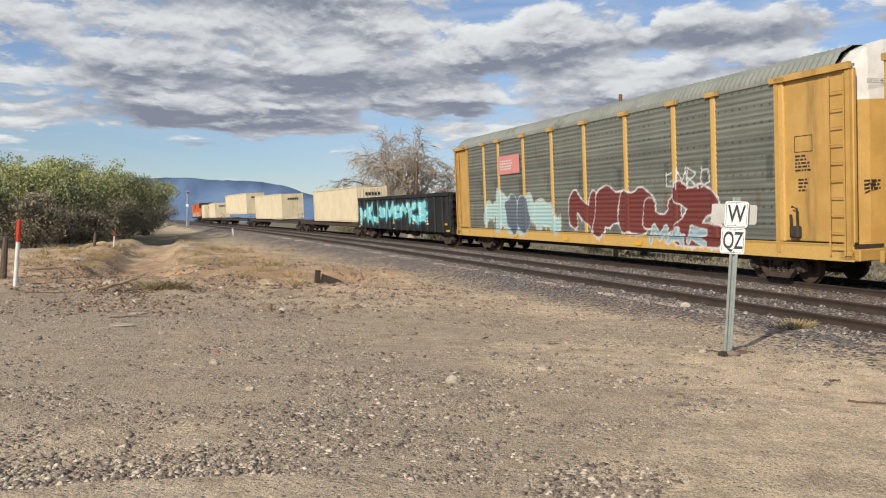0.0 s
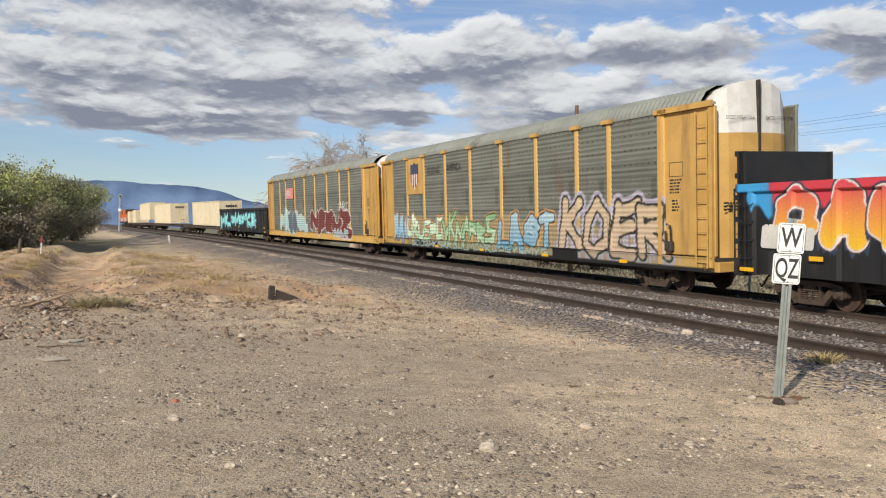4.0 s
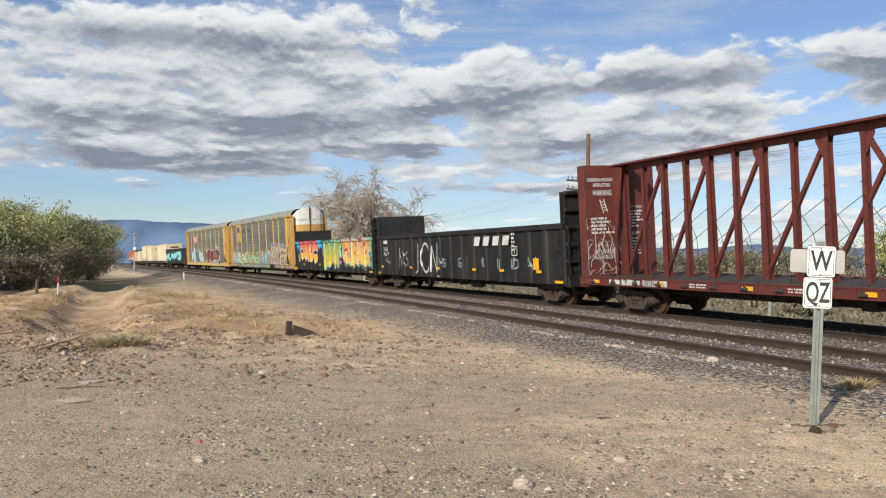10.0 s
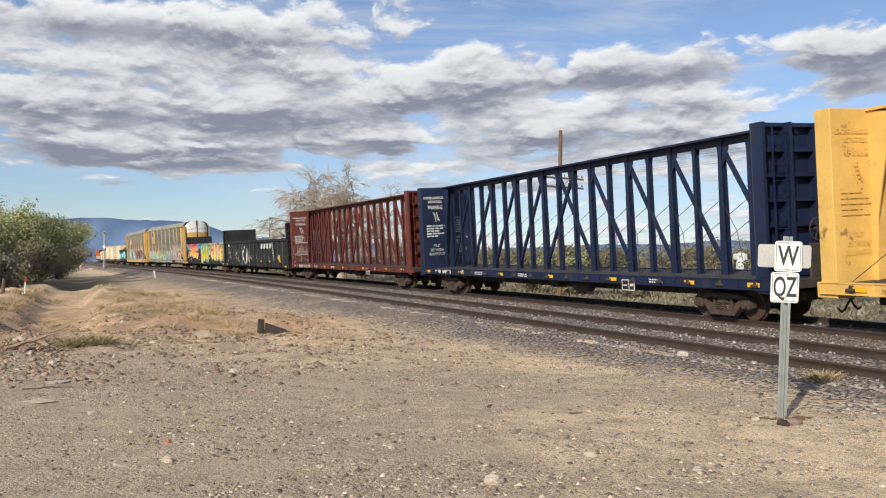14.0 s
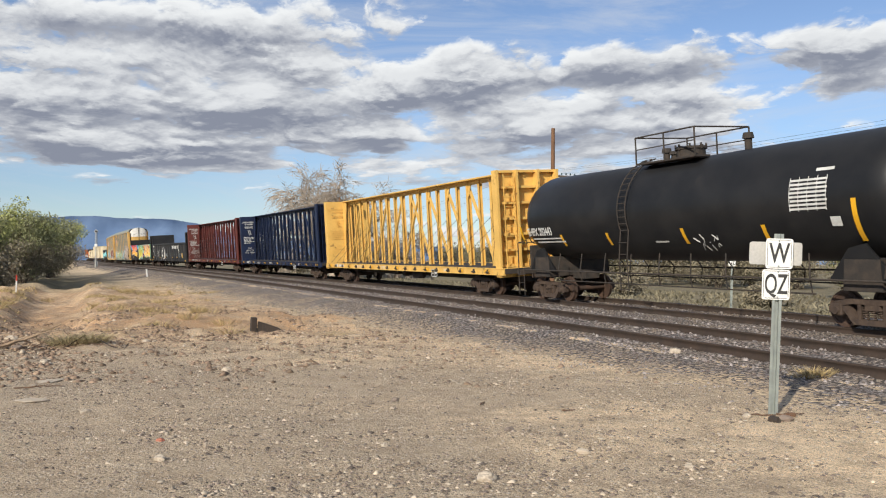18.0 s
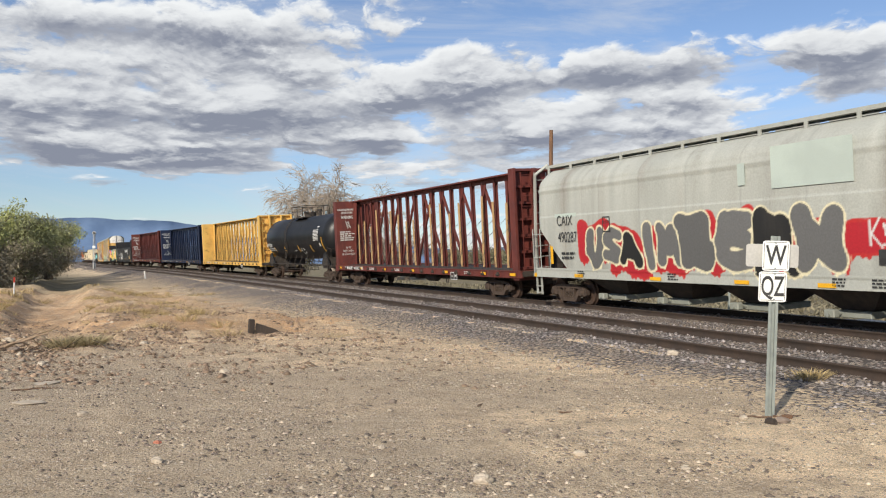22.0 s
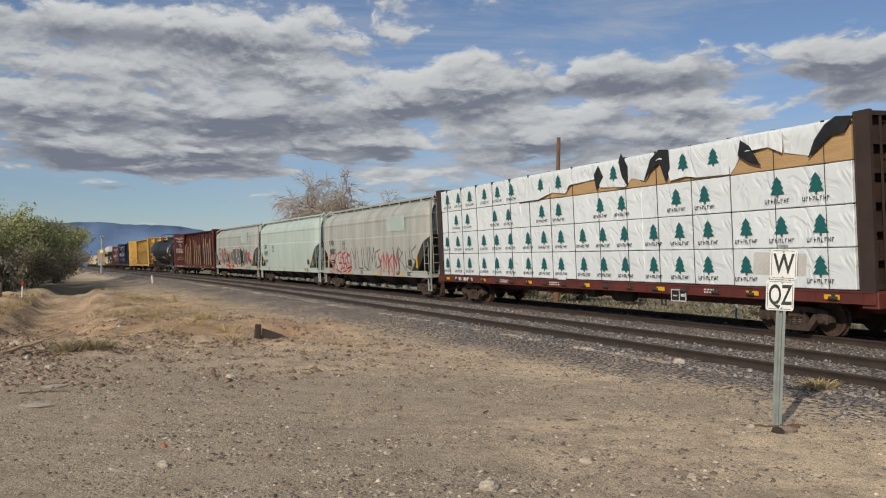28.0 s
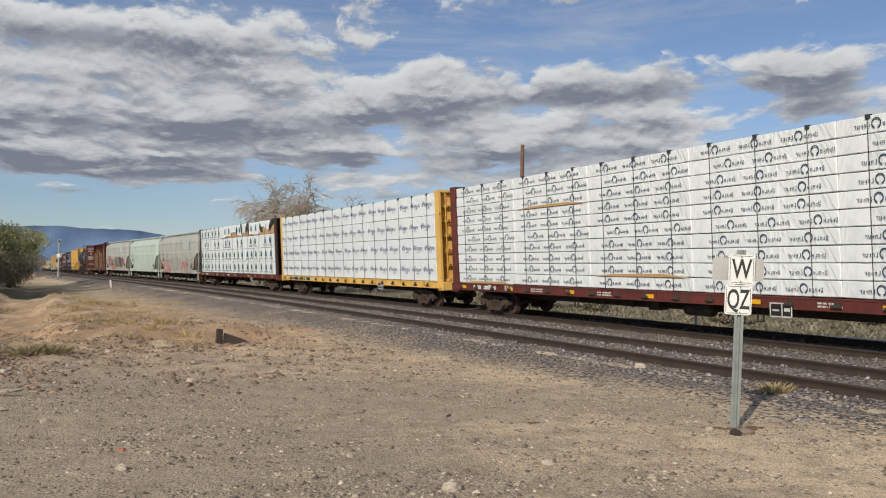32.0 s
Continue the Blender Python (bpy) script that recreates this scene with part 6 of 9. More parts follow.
# ---- autorack ----
def make_autorack(L, posts, seed, kind):
    car = thing("autorack_car", "grey and yellow autorack car covered with spray paint", "railway car", "train cars")
    hb = L / 2 - 0.45
    half = L / 2
    z_sill, z_pan, z_gut, z_top = 0.72, 1.16, 5.32, 5.95
    us = np.arange(0.45, L - 0.45 + 0.001, 0.045)
    zs = np.arange(z_pan, z_gut + 0.001, 0.03)
    U, Z = np.meshgrid(us, zs, indexing="ij")
    rgb = np.empty(U.shape + (3,))
    rgb[:] = (0.165, 0.172, 0.145)
    band = 0.5 + 0.5 * np.sin(Z * 3.1 + 0.6 * np.sin(U * 0.9))
    rgb *= (0.88 + 0.16 * band + 0.08 * value_noise(U * 1.7, Z * 3, 5 + seed))[..., None]
    rust = np.clip(value_noise(U * 2.5, Z * 0.9, 6 + seed) - 0.62, 0, 1)[..., None] * 2
    rgb = rgb * (1 - rust) + rust * np.array((0.16, 0.08, 0.04))
    dots = ((np.abs((Z * 2.2) % 1 - 0.5) < 0.06) & (np.abs((U * 3.3) % 1 - 0.5) < 0.12))
    rgb[dots] *= 0.45
    first, last = posts[0], posts[-1]
    # rolled ribs, seams between the three tiers, darker latch slots beside the posts
    rib = np.abs((Z / 0.21) % 1 - 0.5) < 0.11
    rgb[rib] *= (0.70 + 0.22 * value_noise(U * 2.1, Z * 7, 15 + seed))[rib][:, None]
    for seam in (2.52, 3.92):
        rgb[np.abs(Z - seam) < 0.025] *= 0.55
    for k, q in enumerate(posts[1:]):
        slot = (np.abs(U - q + 0.42) < 0.14) & (np.abs(Z - 3.15 + 0.02 * (k % 3)) < 0.36)
        rgb[slot] *= 0.66
    tier = np.where(Z < 2.52, 0, np.where(Z < 3.92, 1, 2)) + 3 * np.searchsorted(np.array(posts), U)
    rgb *= (0.92 + 0.16 * np.random.RandomState(seed).rand(60))[tier][..., None]
    zs2 = np.arange(z_sill, z_pan + 0.001, 0.03)
    U2, Z2 = np.meshgrid(us, zs2, indexing="ij")
    sill = np.empty(U2.shape + (3,))
    sill[:] = (0.58, 0.36, 0.11)
    if kind == 1:
        for a, b, c in ((4.3, 14.6, (0.02, 0.10, 0.055)), (14.6, 19.4, (0.10, 0.24, 0.33)), (20.9, 26.0, (0.34, 0.31, 0.40))):
            lay(sill, np.clip((U2 - a) / 0.1, 0, 1) * np.clip((b - U2) / 0.1, 0, 1) * 0.88, c)
    pz = np.arange(z_pan, z_gut + 0.03, 0.04)
    Up, Zp = np.meshgrid(us, pz, indexing="ij")
    post_rgb = np.empty(Up.shape + (3,))
    post_rgb[:] = (0.60, 0.37, 0.115)

    def spray(A, B, C):
        for Ug, Zg, im in ((U, Z, A), (U2, Z2, B), (Up, Zp, C)):
            if kind == 0:
                piece(Ug, Zg, im, 4.9, 12.6, 0.95, 2.95, 5, 11, (0.33, 0.50, 0.52), (0.42, 0.55, 0.50), (0.62, 0.66, 0.66), (0.45, 0.48, 0.40), 0.13, 0.34, 0.05, spike=0.3, inner=(0.10, 0.16, 0.16), lap=0.28)
                piece(Ug, Zg, im, 7.4, 9.9, 0.95, 2.8, 2, 18, (0.10, 0.12, 0.15), (0.13, 0.15, 0.18), (0.36, 0.48, 0.52), None, fat=0.75)
                piece(Ug, Zg, im, 14.1, 22.9, 0.80, 3.0, 5, 4, (0.17, 0.045, 0.035), (0.15, 0.035, 0.03), (0.62, 0.58, 0.56), (0.60, 0.56, 0.54), 0.07, 0.44, 0.035, spike=0.30, inner=(0.62, 0.58, 0.56), text="NPOUZ", lap=0.24)
                piece(Ug, Zg, im, 19.5, 22.6, 0.85, 1.5, 3, 9, (0.28, 0.42, 0.48), (0.25, 0.38, 0.42), (0.55, 0.52, 0.5))
                tag(Ug, Zg, im, 20.4, 22.8, 2.65, 3.25, 4, 3, (0.62, 0.62, 0.60), 0.03)
            else:
                lay(im, np.clip((2.15 + 0.25 * np.sin(Ug * 1.3) - Zg) * 8, 0, 1) * np.clip((Ug - 4.2) * 5, 0, 1) * np.clip((25.8 - Ug) * 5, 0, 1) * 0.75, (0.36, 0.27, 0.13))
                piece(Ug, Zg, im, 2.2, 4.6, 0.95, 2.45, 3, 21, (0.22, 0.40, 0.58), (0.36, 0.52, 0.62), (0.015, 0.02, 0.03), (0.5, 0.3, 0.16), 0.1, 0.36, 0.05, text="MAC")
                piece(Ug, Zg, im, 4.4, 9.1, 0.95, 2.45, 6, 22, (0.38, 0.55, 0.36), (0.72, 0.76, 0.62), (0.03, 0.08, 0.04), (0.58, 0.30, 0.14), 0.10, 0.34, 0.04, shine=(0.05, 0.16, 0.07), spike=0.32, inner=(0.02, 0.05, 0.03), lap=0.28)
                piece(Ug, Zg, im, 9.1, 14.6, 0.85, 2.5, 7, 23, (0.40, 0.55, 0.38), (0.20, 0.36, 0.17), (0.015, 0.05, 0.02), (0.55, 0.30, 0.13), 0.09, 0.32, 0.045, shine=(0.62, 0.68, 0.5), spike=0.32, inner=(0.01, 0.03, 0.015), lap=0.28)
                piece(Ug, Zg, im, 14.7, 19.5, 0.85, 2.55, 4, 24, (0.10, 0.28, 0.42), (0.40, 0.52, 0.58), (0.01, 0.015, 0.02), (0.55, 0.30, 0.12), 0.12, 0.30, 0.05, text="LAST", shine=(0.5, 0.6, 0.65), spike=0.2, inner=(0.005, 0.008, 0.012))
                piece(Ug, Zg, im, 19.7, 26.0, 0.85, 2.85, 4, 25, (0.50, 0.37, 0.28), (0.54, 0.42, 0.27), (0.02, 0.02, 0.02), (0.40, 0.37, 0.46), 0.24, 0.20, 0.10, text="KOER", inner=(0.50, 0.42, 0.28))
        if kind == 1:
            B[:] = B * 0.75 + 0.25 * np.array((0.02, 0.06, 0.035))
            lay(B, np.clip((0.86 - Z2) / 0.03, 0, 1), (0.015, 0.015, 0.015))
            lay(B, ((U2 > 5.6) & (U2 < 8.4) & (Z2 < 1.1)).astype(float), (0.015, 0.015, 0.015))
            tag(U2, Z2, B, 5, 19, 0.8, 1.1, 24, 8, (0.30, 0.45, 0.42), 0.03)
            lay(B, ((U2 > 19.3) & (U2 < 21.0)).astype(float), (0.012, 0.012, 0.012))
    spray(rgb, sill, post_rgb)
    relief = lambda u, z: 1.50 + 0.012 * np.sin(z * 2 * math.pi / 0.16) - 0.004
    edges = [first] + list(posts[1:-1]) + [last]
    for a, b in zip(edges, edges[1:]):
        i0, i1 = np.searchsorted(us, a), np.searchsorted(us, b) + 1
        sheet("screen_panel", car, half, us, zs, relief, rgb, i0, min(i1, len(us)), "grey-green perforated steel panel with spray paint below")
    for u in posts:
        i0 = max(0, np.searchsorted(us, u - 0.13))
        sheet("post", car, half, us, pz, lambda a, b: np.full(a.shape, 1.525), post_rgb, i0, i0 + 6, "yellow steel post", fold=0.06)
        bm = bmesh.new()
        bevel_box(bm, -0.3, 1.46, z_gut - 0.06, 0.3, 1.60, z_gut + 0.08, 0.01)
        part("post_cap", bm, YELLOW, car).location = (half - u, 0, 0)
    sheet("side_sill", car, half, us, zs2, lambda u, z: 1.52 + 0.03 * (z > z_pan - 0.06), sill, label="yellow side sill under layers of spray paint" if kind == 0 else "dark side sill under layers of spray paint")
    # shell behind the screens, far side, floor and roof
    bm = bmesh.new()
    box(bm, -hb, -1.50, z_pan, hb, -1.44, z_gut)
    part("far_screen", bm, GALV, car)
    bm = bmesh.new()
    box(bm, -hb, -1.5, 0.78, hb, 1.49, 1.12)
    box(bm, -hb + 2, -0.35, 0.45, hb - 2, 0.35, 0.78)
    part("floor", bm, UNDER, car)
    bm = bmesh.new()
    prof = [(1.52, z_gut), (1.50, z_gut + 0.14), (1.32, z_gut + 0.40), (0.95, z_gut + 0.58), (0.0, z_top), (-0.95, z_gut + 0.58), (-1.32, z_gut + 0.40), (-1.50, z_gut + 0.14), (-1.52, z_gut)]
    xs = np.arange(-hb + 0.55, hb - 0.55, 0.11)
    rows = []
    for i, x in enumerate(xs):
        k = 0.016 if i % 2 else -0.006
        rows.append([bm.verts.new((x, y * (1 + k / 1.5), z + (k if 0 < j < 8 else 0))) for j, (y, z) in enumerate(prof)])
    for a, b in zip(rows, rows[1:]):
        for j in range(len(prof) - 1):
            bm.faces.new((a[j], a[j + 1], b[j + 1], b[j]))
    part("roof", bm, GALV, car, "ribbed galvanised roof")
    bm = bmesh.new()
    box(bm, -hb, 1.46, z_gut - 0.02, hb, 1.525, z_gut + 0.05)
    box(bm, -hb, -1.525, z_gut - 0.02, hb, -1.46, z_gut + 0.05)
    part("roof_rail", bm, GALV, car)
    # end bays: yellow with ladders, and rounded end doors, white above
    for sgn in (1, -1):
        bm = bmesh.new()
        x0, x1 = sorted((sgn * (half - 0.5), sgn * (half - first if sgn > 0 else half - (L - last))))
        bevel_box(bm, x0, 1.36, z_pan, x1, 1.47, z_gut - 0.05, 0.02)
        box(bm, x0, -1.5, z_pan, x1, -1.44, z_gut)
        part("end_bay", bm, YELLOW, car, "yellow end bay panel")
        bm = bmesh.new()
        xa, xb = sgn * (half - 0.5), sgn * (half - (first if sgn > 0 else L - last) - 0.1)
        beam(bm, (xa, 1.55, z_gut + 0.02), (xb, 1.55, z_gut + 0.02), 0.16, 0.10)
        for x in (xa - sgn * 0.1, xb):
            box(bm, x - 0.07, 1.44, z_pan - 0.3, x + 0.07, 1.55, z_gut)
        part("end_post", bm, YELLOW, car)
        ladder(car, sgn * (half - 0.92), 1.575, 1.0, z_gut - 0.25, 0.46, "x", YELLOW, 0.42)
        outline = []
        for i in range(13):
            a = math.pi * i / 12
            outline.append((1.40 * math.cos(a) if 0.25 < a < 2.9 else 1.40 * math.cos(a), z_gut - 0.25 + 0.92 * math.sin(a) ** 0.8))
        for name, z0, z1, mt, lab in (("door_lower", 0.95, 4.55, YELLOW, "yellow lower end door"), ("door_upper", 4.55, 0, WHITE_END, "white upper end door")):
            for sy in (-1, 1):
                bm = bmesh.new()
                if z1:
                    cols = [(1.40, -0.42), (1.25, -0.16), (0.95, 0.02), (0.55, 0.12), (0.03, 0.16)]
                    ring0 = [bm.verts.new((sgn * (half - 0.55 + dx), sy * y, z0)) for y, dx in cols]
                    ring1 = [bm.verts.new((sgn * (half - 0.55 + dx), sy * y, z1)) for y, dx in cols]
                else:
                    cols = [(1.40, -0.42, 5.10), (1.25, -0.16, 5.45), (0.95, 0.02, 5.78), (0.55, 0.10, 5.95), (0.03, 0.13, 6.02)]
                    ring0 = [bm.verts.new((sgn * (half - 0.55 + dx), sy * y, z0)) for y, dx, zt in cols]
                    ring1 = [bm.verts.new((sgn * (half - 0.55 + dx - 0.06), sy * y, zt)) for y, dx, zt in cols]
                    back = [bm.verts.new((sgn * (half - 1.25), sy * y, min(zt, z_top) - 0.02)) for y, dx, zt in cols]
                    for j in range(4):
                        bm.faces.new((ring1[j], ring1[j + 1], back[j + 1], back[j]))
                for j in range(4):
                    bm.faces.new((ring0[j], ring0[j + 1], ring1[j + 1], ring1[j]))
                part(name, bm, mt, car, lab)
        bm = bmesh.new()
        box(bm, min(sgn * (half - 0.5), sgn * (half - 0.36)), -0.035, 1.0, max(sgn * (half - 0.5), sgn * (half - 0.36)), 0.035, 6.0)
        part("door_seam", bm, UNDER, car)
        bm = bmesh.new()
        bevel_box(bm, min(sgn * (half - 0.95), sgn * (half - 0.30)), -1.5, 0.74, max(sgn * (half - 0.95), sgn * (half - 0.30)), 1.52, 1.02, 0.02)
        part("end_sill", bm, YELLOW, car)
    for k, u in enumerate((L - 2.55, L - 1.55)):
        bm = bmesh.new()
        for i in range(18):
            tube(bm, [(half - u, 1.47, z_pan + 0.2 + i * 0.22), (half - u, 1.48, z_pan + 0.2 + i * 0.22)], 0.014, 5)
        tagged(part("rivet", bm, YELLOW, car), kind="stuff")
    bm = bmesh.new()
    for a, b, c, d in ((0, 0, 0.62, 0.02), (0, 0.40, 0.62, 0.42), (0, 0, 0.02, 0.42), (0.60, 0, 0.62, 0.42)):
        box(bm, half - L + 2.42 - c, 1.471, 3.42 + b, half - L + 2.42 - a, 1.475, 3.42 + d)
    part("stencil_frame", bm, STENCIL_DARK, car)
    bm = bmesh.new()
    bevel_box(bm, -0.16, 1.47, 1.25, 0.16, 1.62, 1.55, 0.03)
    tube(bm, [(-0.12, 1.58, 1.4), (-0.12, 1.60, 2.0), (0.05, 1.60, 2.05)], 0.03, 7)
    tube(bm, [(0.10, 1.58, 1.3), (0.10, 1.60, 1.85)], 0.035, 7)
    part("door_lock", bm, UNDER, car, "dark greasy end-door lock").location = (-half + 2.35, 0, 0)
    for text, u in (("EXCESS HEIGHT CAR", 1.15), ("EXCESS HEIGHT CAR", -0.25)):
        stencil(car, text, u, 4.95, 0.11, half, mat_=STENCIL_DARK, rear=True, x=-half + 0.40, wide=0.7)
    bars(car, 1.2, 2.6, 0.9, 3, 0.05, half, mat_=STENCIL_DARK, seed=seed, rear=True, x=-half + 0.47)
    bars(car, L - 2.4, 3.3, 0.55, 5, 0.05, half, 1.475, STENCIL_DARK, seed)
    bars(car, L - 2.3, 2.7, 0.35, 4, 0.05, half, 1.475, STENCIL_DARK, seed + 1)
    reflectors(car, (8.2, 13.2, 18.6, 23.5), 0.80, half, 1.556)
    if kind == 0:
        patch(car, 6.75, 3.72, 2.4, 0.85, half, 1.56, PINK, "pink_placard")
        bars(car, 6.95, 4.3, 2.0, 4, 0.07, half, 1.566, STENCIL, 3)
    else:
        a, b = 4.48, 6.8
        bm = bmesh.new()
        box(bm, half - b, 1.515, 3.45, half - a, 1.535, z_gut - 0.05)
        part("emblem_board", bm, YELLOW, car)
        bm = bmesh.new()
        c, w = half - (a + b) / 2, 0.52
        prism(bm, [(c - w, 5.0), (c - w * 0.5, 4.95), (c, 5.08), (c + w * 0.5, 4.95), (c + w, 5.0), (c + w * 1.05, 4.47), (c - w * 1.05, 4.47)], 1.54, 1.548)
        part("emblem_top", bm, BLUEMARK, car)
        for i in range(7):
            bm = bmesh.new()
            xx = c - w + (2 * w) * i / 7
            k = abs(i - 3) * 0.12
            box(bm, xx, 1.54, 3.68 + k, xx + 2 * w / 7 - 0.004, 1.548, 4.465)
            part("emblem_stripe", bm, REDMARK if i % 2 == 0 else STENCIL, car)
        stencil(car, "BUILDING", 7.3, 4.52, 0.36, half, 1.54, STENCIL_DARK, wide=0.72)
        stencil(car, "AMERICA", 9.75, 4.55, 0.36, half, 1.54, STENCIL_DARK, wide=0.78)
        stencil(car, "TTGX 851459", 6.6, 0.94, 0.24, half, 1.557, STENCIL, wide=0.8)
    add_truck(car, half - 3.6)
    add_truck(car, -half + 3.6)
    add_ends(car, half)
    return car


# ---- gondola with tall end bulkheads ----
def make_gondola(L, seed, kind):
    label = {0: "black gondola car with bright teal spray paint", 1: "black gondola car with large multicoloured spray paint", 2: "black gondola car with white markings and tall ends"}[kind]
    car = thing("gondola_car", label, "railway car", "train cars")
    half = L / 2
    z0, z1 = 0.80, 3.05
    us = np.arange(0.45, L - 0.45 + 0.001, 0.022)
    zs = np.arange(z0, z1 + 0.07, 0.025)
    U, Z = np.meshgrid(us, zs, indexing="ij")
    rgb = np.empty(U.shape + (3,))
    rgb[:] = (0.016, 0.016, 0.017)
    rgb *= (1 + 0.35 * value_noise(U * 2, Z * 1.2, seed))[..., None]
    dust = np.clip(value_noise(U * 3, Z * 0.8, seed + 3) - 0.35, 0, 1)[..., None] * 0.25
    rgb = rgb * (1 - dust) + dust * np.array((0.10, 0.085, 0.07))
    if kind == 1:
        def wash(u0, u1, z_low, colour, seed_, drip=0.35):
            """A sprayed background whose lower edge drips."""
            low = z_low + drip * value_noise(U * 2.6, U * 0 + seed_, 5) - drip * 0.7 * np.clip(value_noise(U * 9, U * 0 + seed_, 6), 0, 1)
            lay(rgb, np.clip((Z - low) / 0.10, 0, 1) * np.clip((U - u0) / 0.12, 0, 1) * np.clip((u1 - U) / 0.12, 0, 1), colour)

        def spots(n, u0, u1, za, zb, ra, rb, colour, seed_):
            r = random.Random(seed_)
            for _ in range(n):
                uc, zc, rr = r.uniform(u0, u1), r.uniform(za, zb), r.uniform(ra, rb)
                d = np.hypot(U - uc, Z - zc)
                lay(rgb, np.clip((rr - d) / (rr * 0.7), 0, 1) * 0.85, colour)
                lay(rgb, np.clip((rr * 0.35 - np.hypot(U - uc + rr * 0.2, Z - zc - rr * 0.25)) / (rr * 0.3), 0, 1) * 0.7, tuple(min(0.8, c * 1.8) for c in colour))
        wash(0.45, 1.7, 2.45, (0.05, 0.30, 0.60), 1.3, 0.5)
        wash(6.9, 8.4, 2.4, (0.05, 0.33, 0.64), 2.7, 0.5)
        wash(1.6, 7.2, 2.55, (0.56, 0.05, 0.07), 3.1, 0.2)
        wash(8.5, 13.3, 1.75, (0.025, 0.15, 0.06), 4.9, 0.3)
        spots(7, 8.3, 8.9, 1.6, 2.3, 0.08, 0.2, (0.45, 0.14, 0.34), 3)
        spots(6, 12.9, 13.5, 1.4, 2.2, 0.08, 0.2, (0.45, 0.14, 0.34), 4)
        piece(U, Z, rgb, 1.7, 4.5, 1.50, 3.0, 2, 31, (0.80, 0.50, 0.03), (0.62, 0.06, 0.09), (0.72, 0.66, 0.60), (0.03, 0.05, 0.09), 0.11, 0.40, 0.05, inner=(0.25, 0.02, 0.02), text="OA")
        piece(U, Z, rgb, 4.4, 7.0, 1.42, 3.0, 2, 37, (0.80, 0.50, 0.03), (0.62, 0.06, 0.09), (0.72, 0.66, 0.60), (0.03, 0.05, 0.09), 0.11, 0.40, 0.05, inner=(0.25, 0.02, 0.02), text="UC")
        piece(U, Z, rgb, 8.9, 13.1, 1.12, 3.05, 6, 32, (0.66, 0.48, 0.06), (0.06, 0.19, 0.05), (0.68, 0.60, 0.22), (0.26, 0.55, 0.52), 0.13, 0.36, 0.045, shine=(0.72, 0.62, 0.10), inner=(0.02, 0.10, 0.04), text="HUUF")
        spots(5, 10.2, 12.4, 1.25, 1.6, 0.05, 0.12, (0.35, 0.02, 0.04), 8)
        wash(13.2, 19.0, 2.62, (0.25, 0.085, 0.045), 6.2, 0.12)
        wash(18.7, 20.1, 2.0, (0.20, 0.42, 0.30), 7.7, 0.4)
        spots(16, 14.0, 20.3, 1.15, 1.7, 0.10, 0.28, (0.10, 0.24, 0.04), 5)
        spots(14, 19.3, 20.3, 1.5, 2.9, 0.10, 0.30, (0.12, 0.30, 0.06), 6)
        piece(U, Z, rgb, 13.5, 19.2, 1.32, 2.98, 6, 33, (0.80, 0.55, 0.12), (0.58, 0.24, 0.05), (0.72, 0.62, 0.48), (0.42, 0.52, 0.55), 0.12, 0.42, 0.045, shine=(0.24, 0.01, 0.015), inner=(0.20, 0.012, 0.012), text="USIBER", lap=0.16)
        r = random.Random(9)
        for _ in range(13):
            uc, zc, ra, rb, ta = r.uniform(13.8, 18.9), r.uniform(1.7, 2.8), r.uniform(0.07, 0.16), r.uniform(0.12, 0.28), r.uniform(-0.8, 0.8)
            a, b = (U - uc) * math.cos(ta) + (Z - zc) * math.sin(ta), -(U - uc) * math.sin(ta) + (Z - zc) * math.cos(ta)
            e = np.hypot(a / ra, b / rb)
            lay(rgb, np.clip((1.2 - e) / 0.12, 0, 1), (0.72, 0.62, 0.48))
            lay(rgb, np.clip((1.0 - e) / 0.12, 0, 1), (0.25, 0.015, 0.02))
        tag(U, Z, rgb, 17.6, 18.5, 1.0, 1.45, 3, 5, (0.35, 0.35, 0.34), 0.02)
        tag(U, Z, rgb, 13.6, 14.3, 1.2, 1.7, 3, 6, (0.3, 0.3, 0.3), 0.02)
        tag(U, Z, rgb, 19.0, 20.0, 1.1, 1.8, 3, 7, (0.04, 0.30, 0.20), 0.025)
    elif kind == 2:
        tag(U, Z, rgb, 1.7, 2.5, 1.5, 2.3, 2, 41, (0.5, 0.5, 0.48), 0.022)
        tag(U, Z, rgb, 4.0, 4.6, 1.3, 2.4, 1, 42, (0.55, 0.55, 0.53), 0.025)
        tag(U, Z, rgb, 4.8, 5.6, 1.3, 2.2, 2, 43, (0.55, 0.55, 0.53), 0.022)
        lay(rgb, np.clip((0.05 - np.abs(np.hypot((U - 8.2) / 0.55, (Z - 1.8) / 0.75) - 1) * 0.5) / 0.03, 0, 1), (0.58, 0.58, 0.56))
        lay(rgb, np.clip((0.045 - seg_dist(U, Z, ((6.7, 1.0, 7.0, 1.1), (7.0, 1.1, 7.15, 2.5), (9.0, 1.1, 9.1, 2.4), (9.1, 2.4, 9.7, 1.1), (9.7, 1.1, 9.85, 2.5)))) / 0.02, 0, 1), (0.58, 0.58, 0.56))
        for q, (a, b) in enumerate(((10.2, 10.9), (12.4, 13.0), (15.0, 15.4), (16.6, 17.0), (17.9, 18.6), (19.4, 20.3))):
            tag(U, Z, rgb, a, b, 1.35, 1.8, 2, 50 + q, (0.42, 0.5, 0.5), 0.024)
    else:
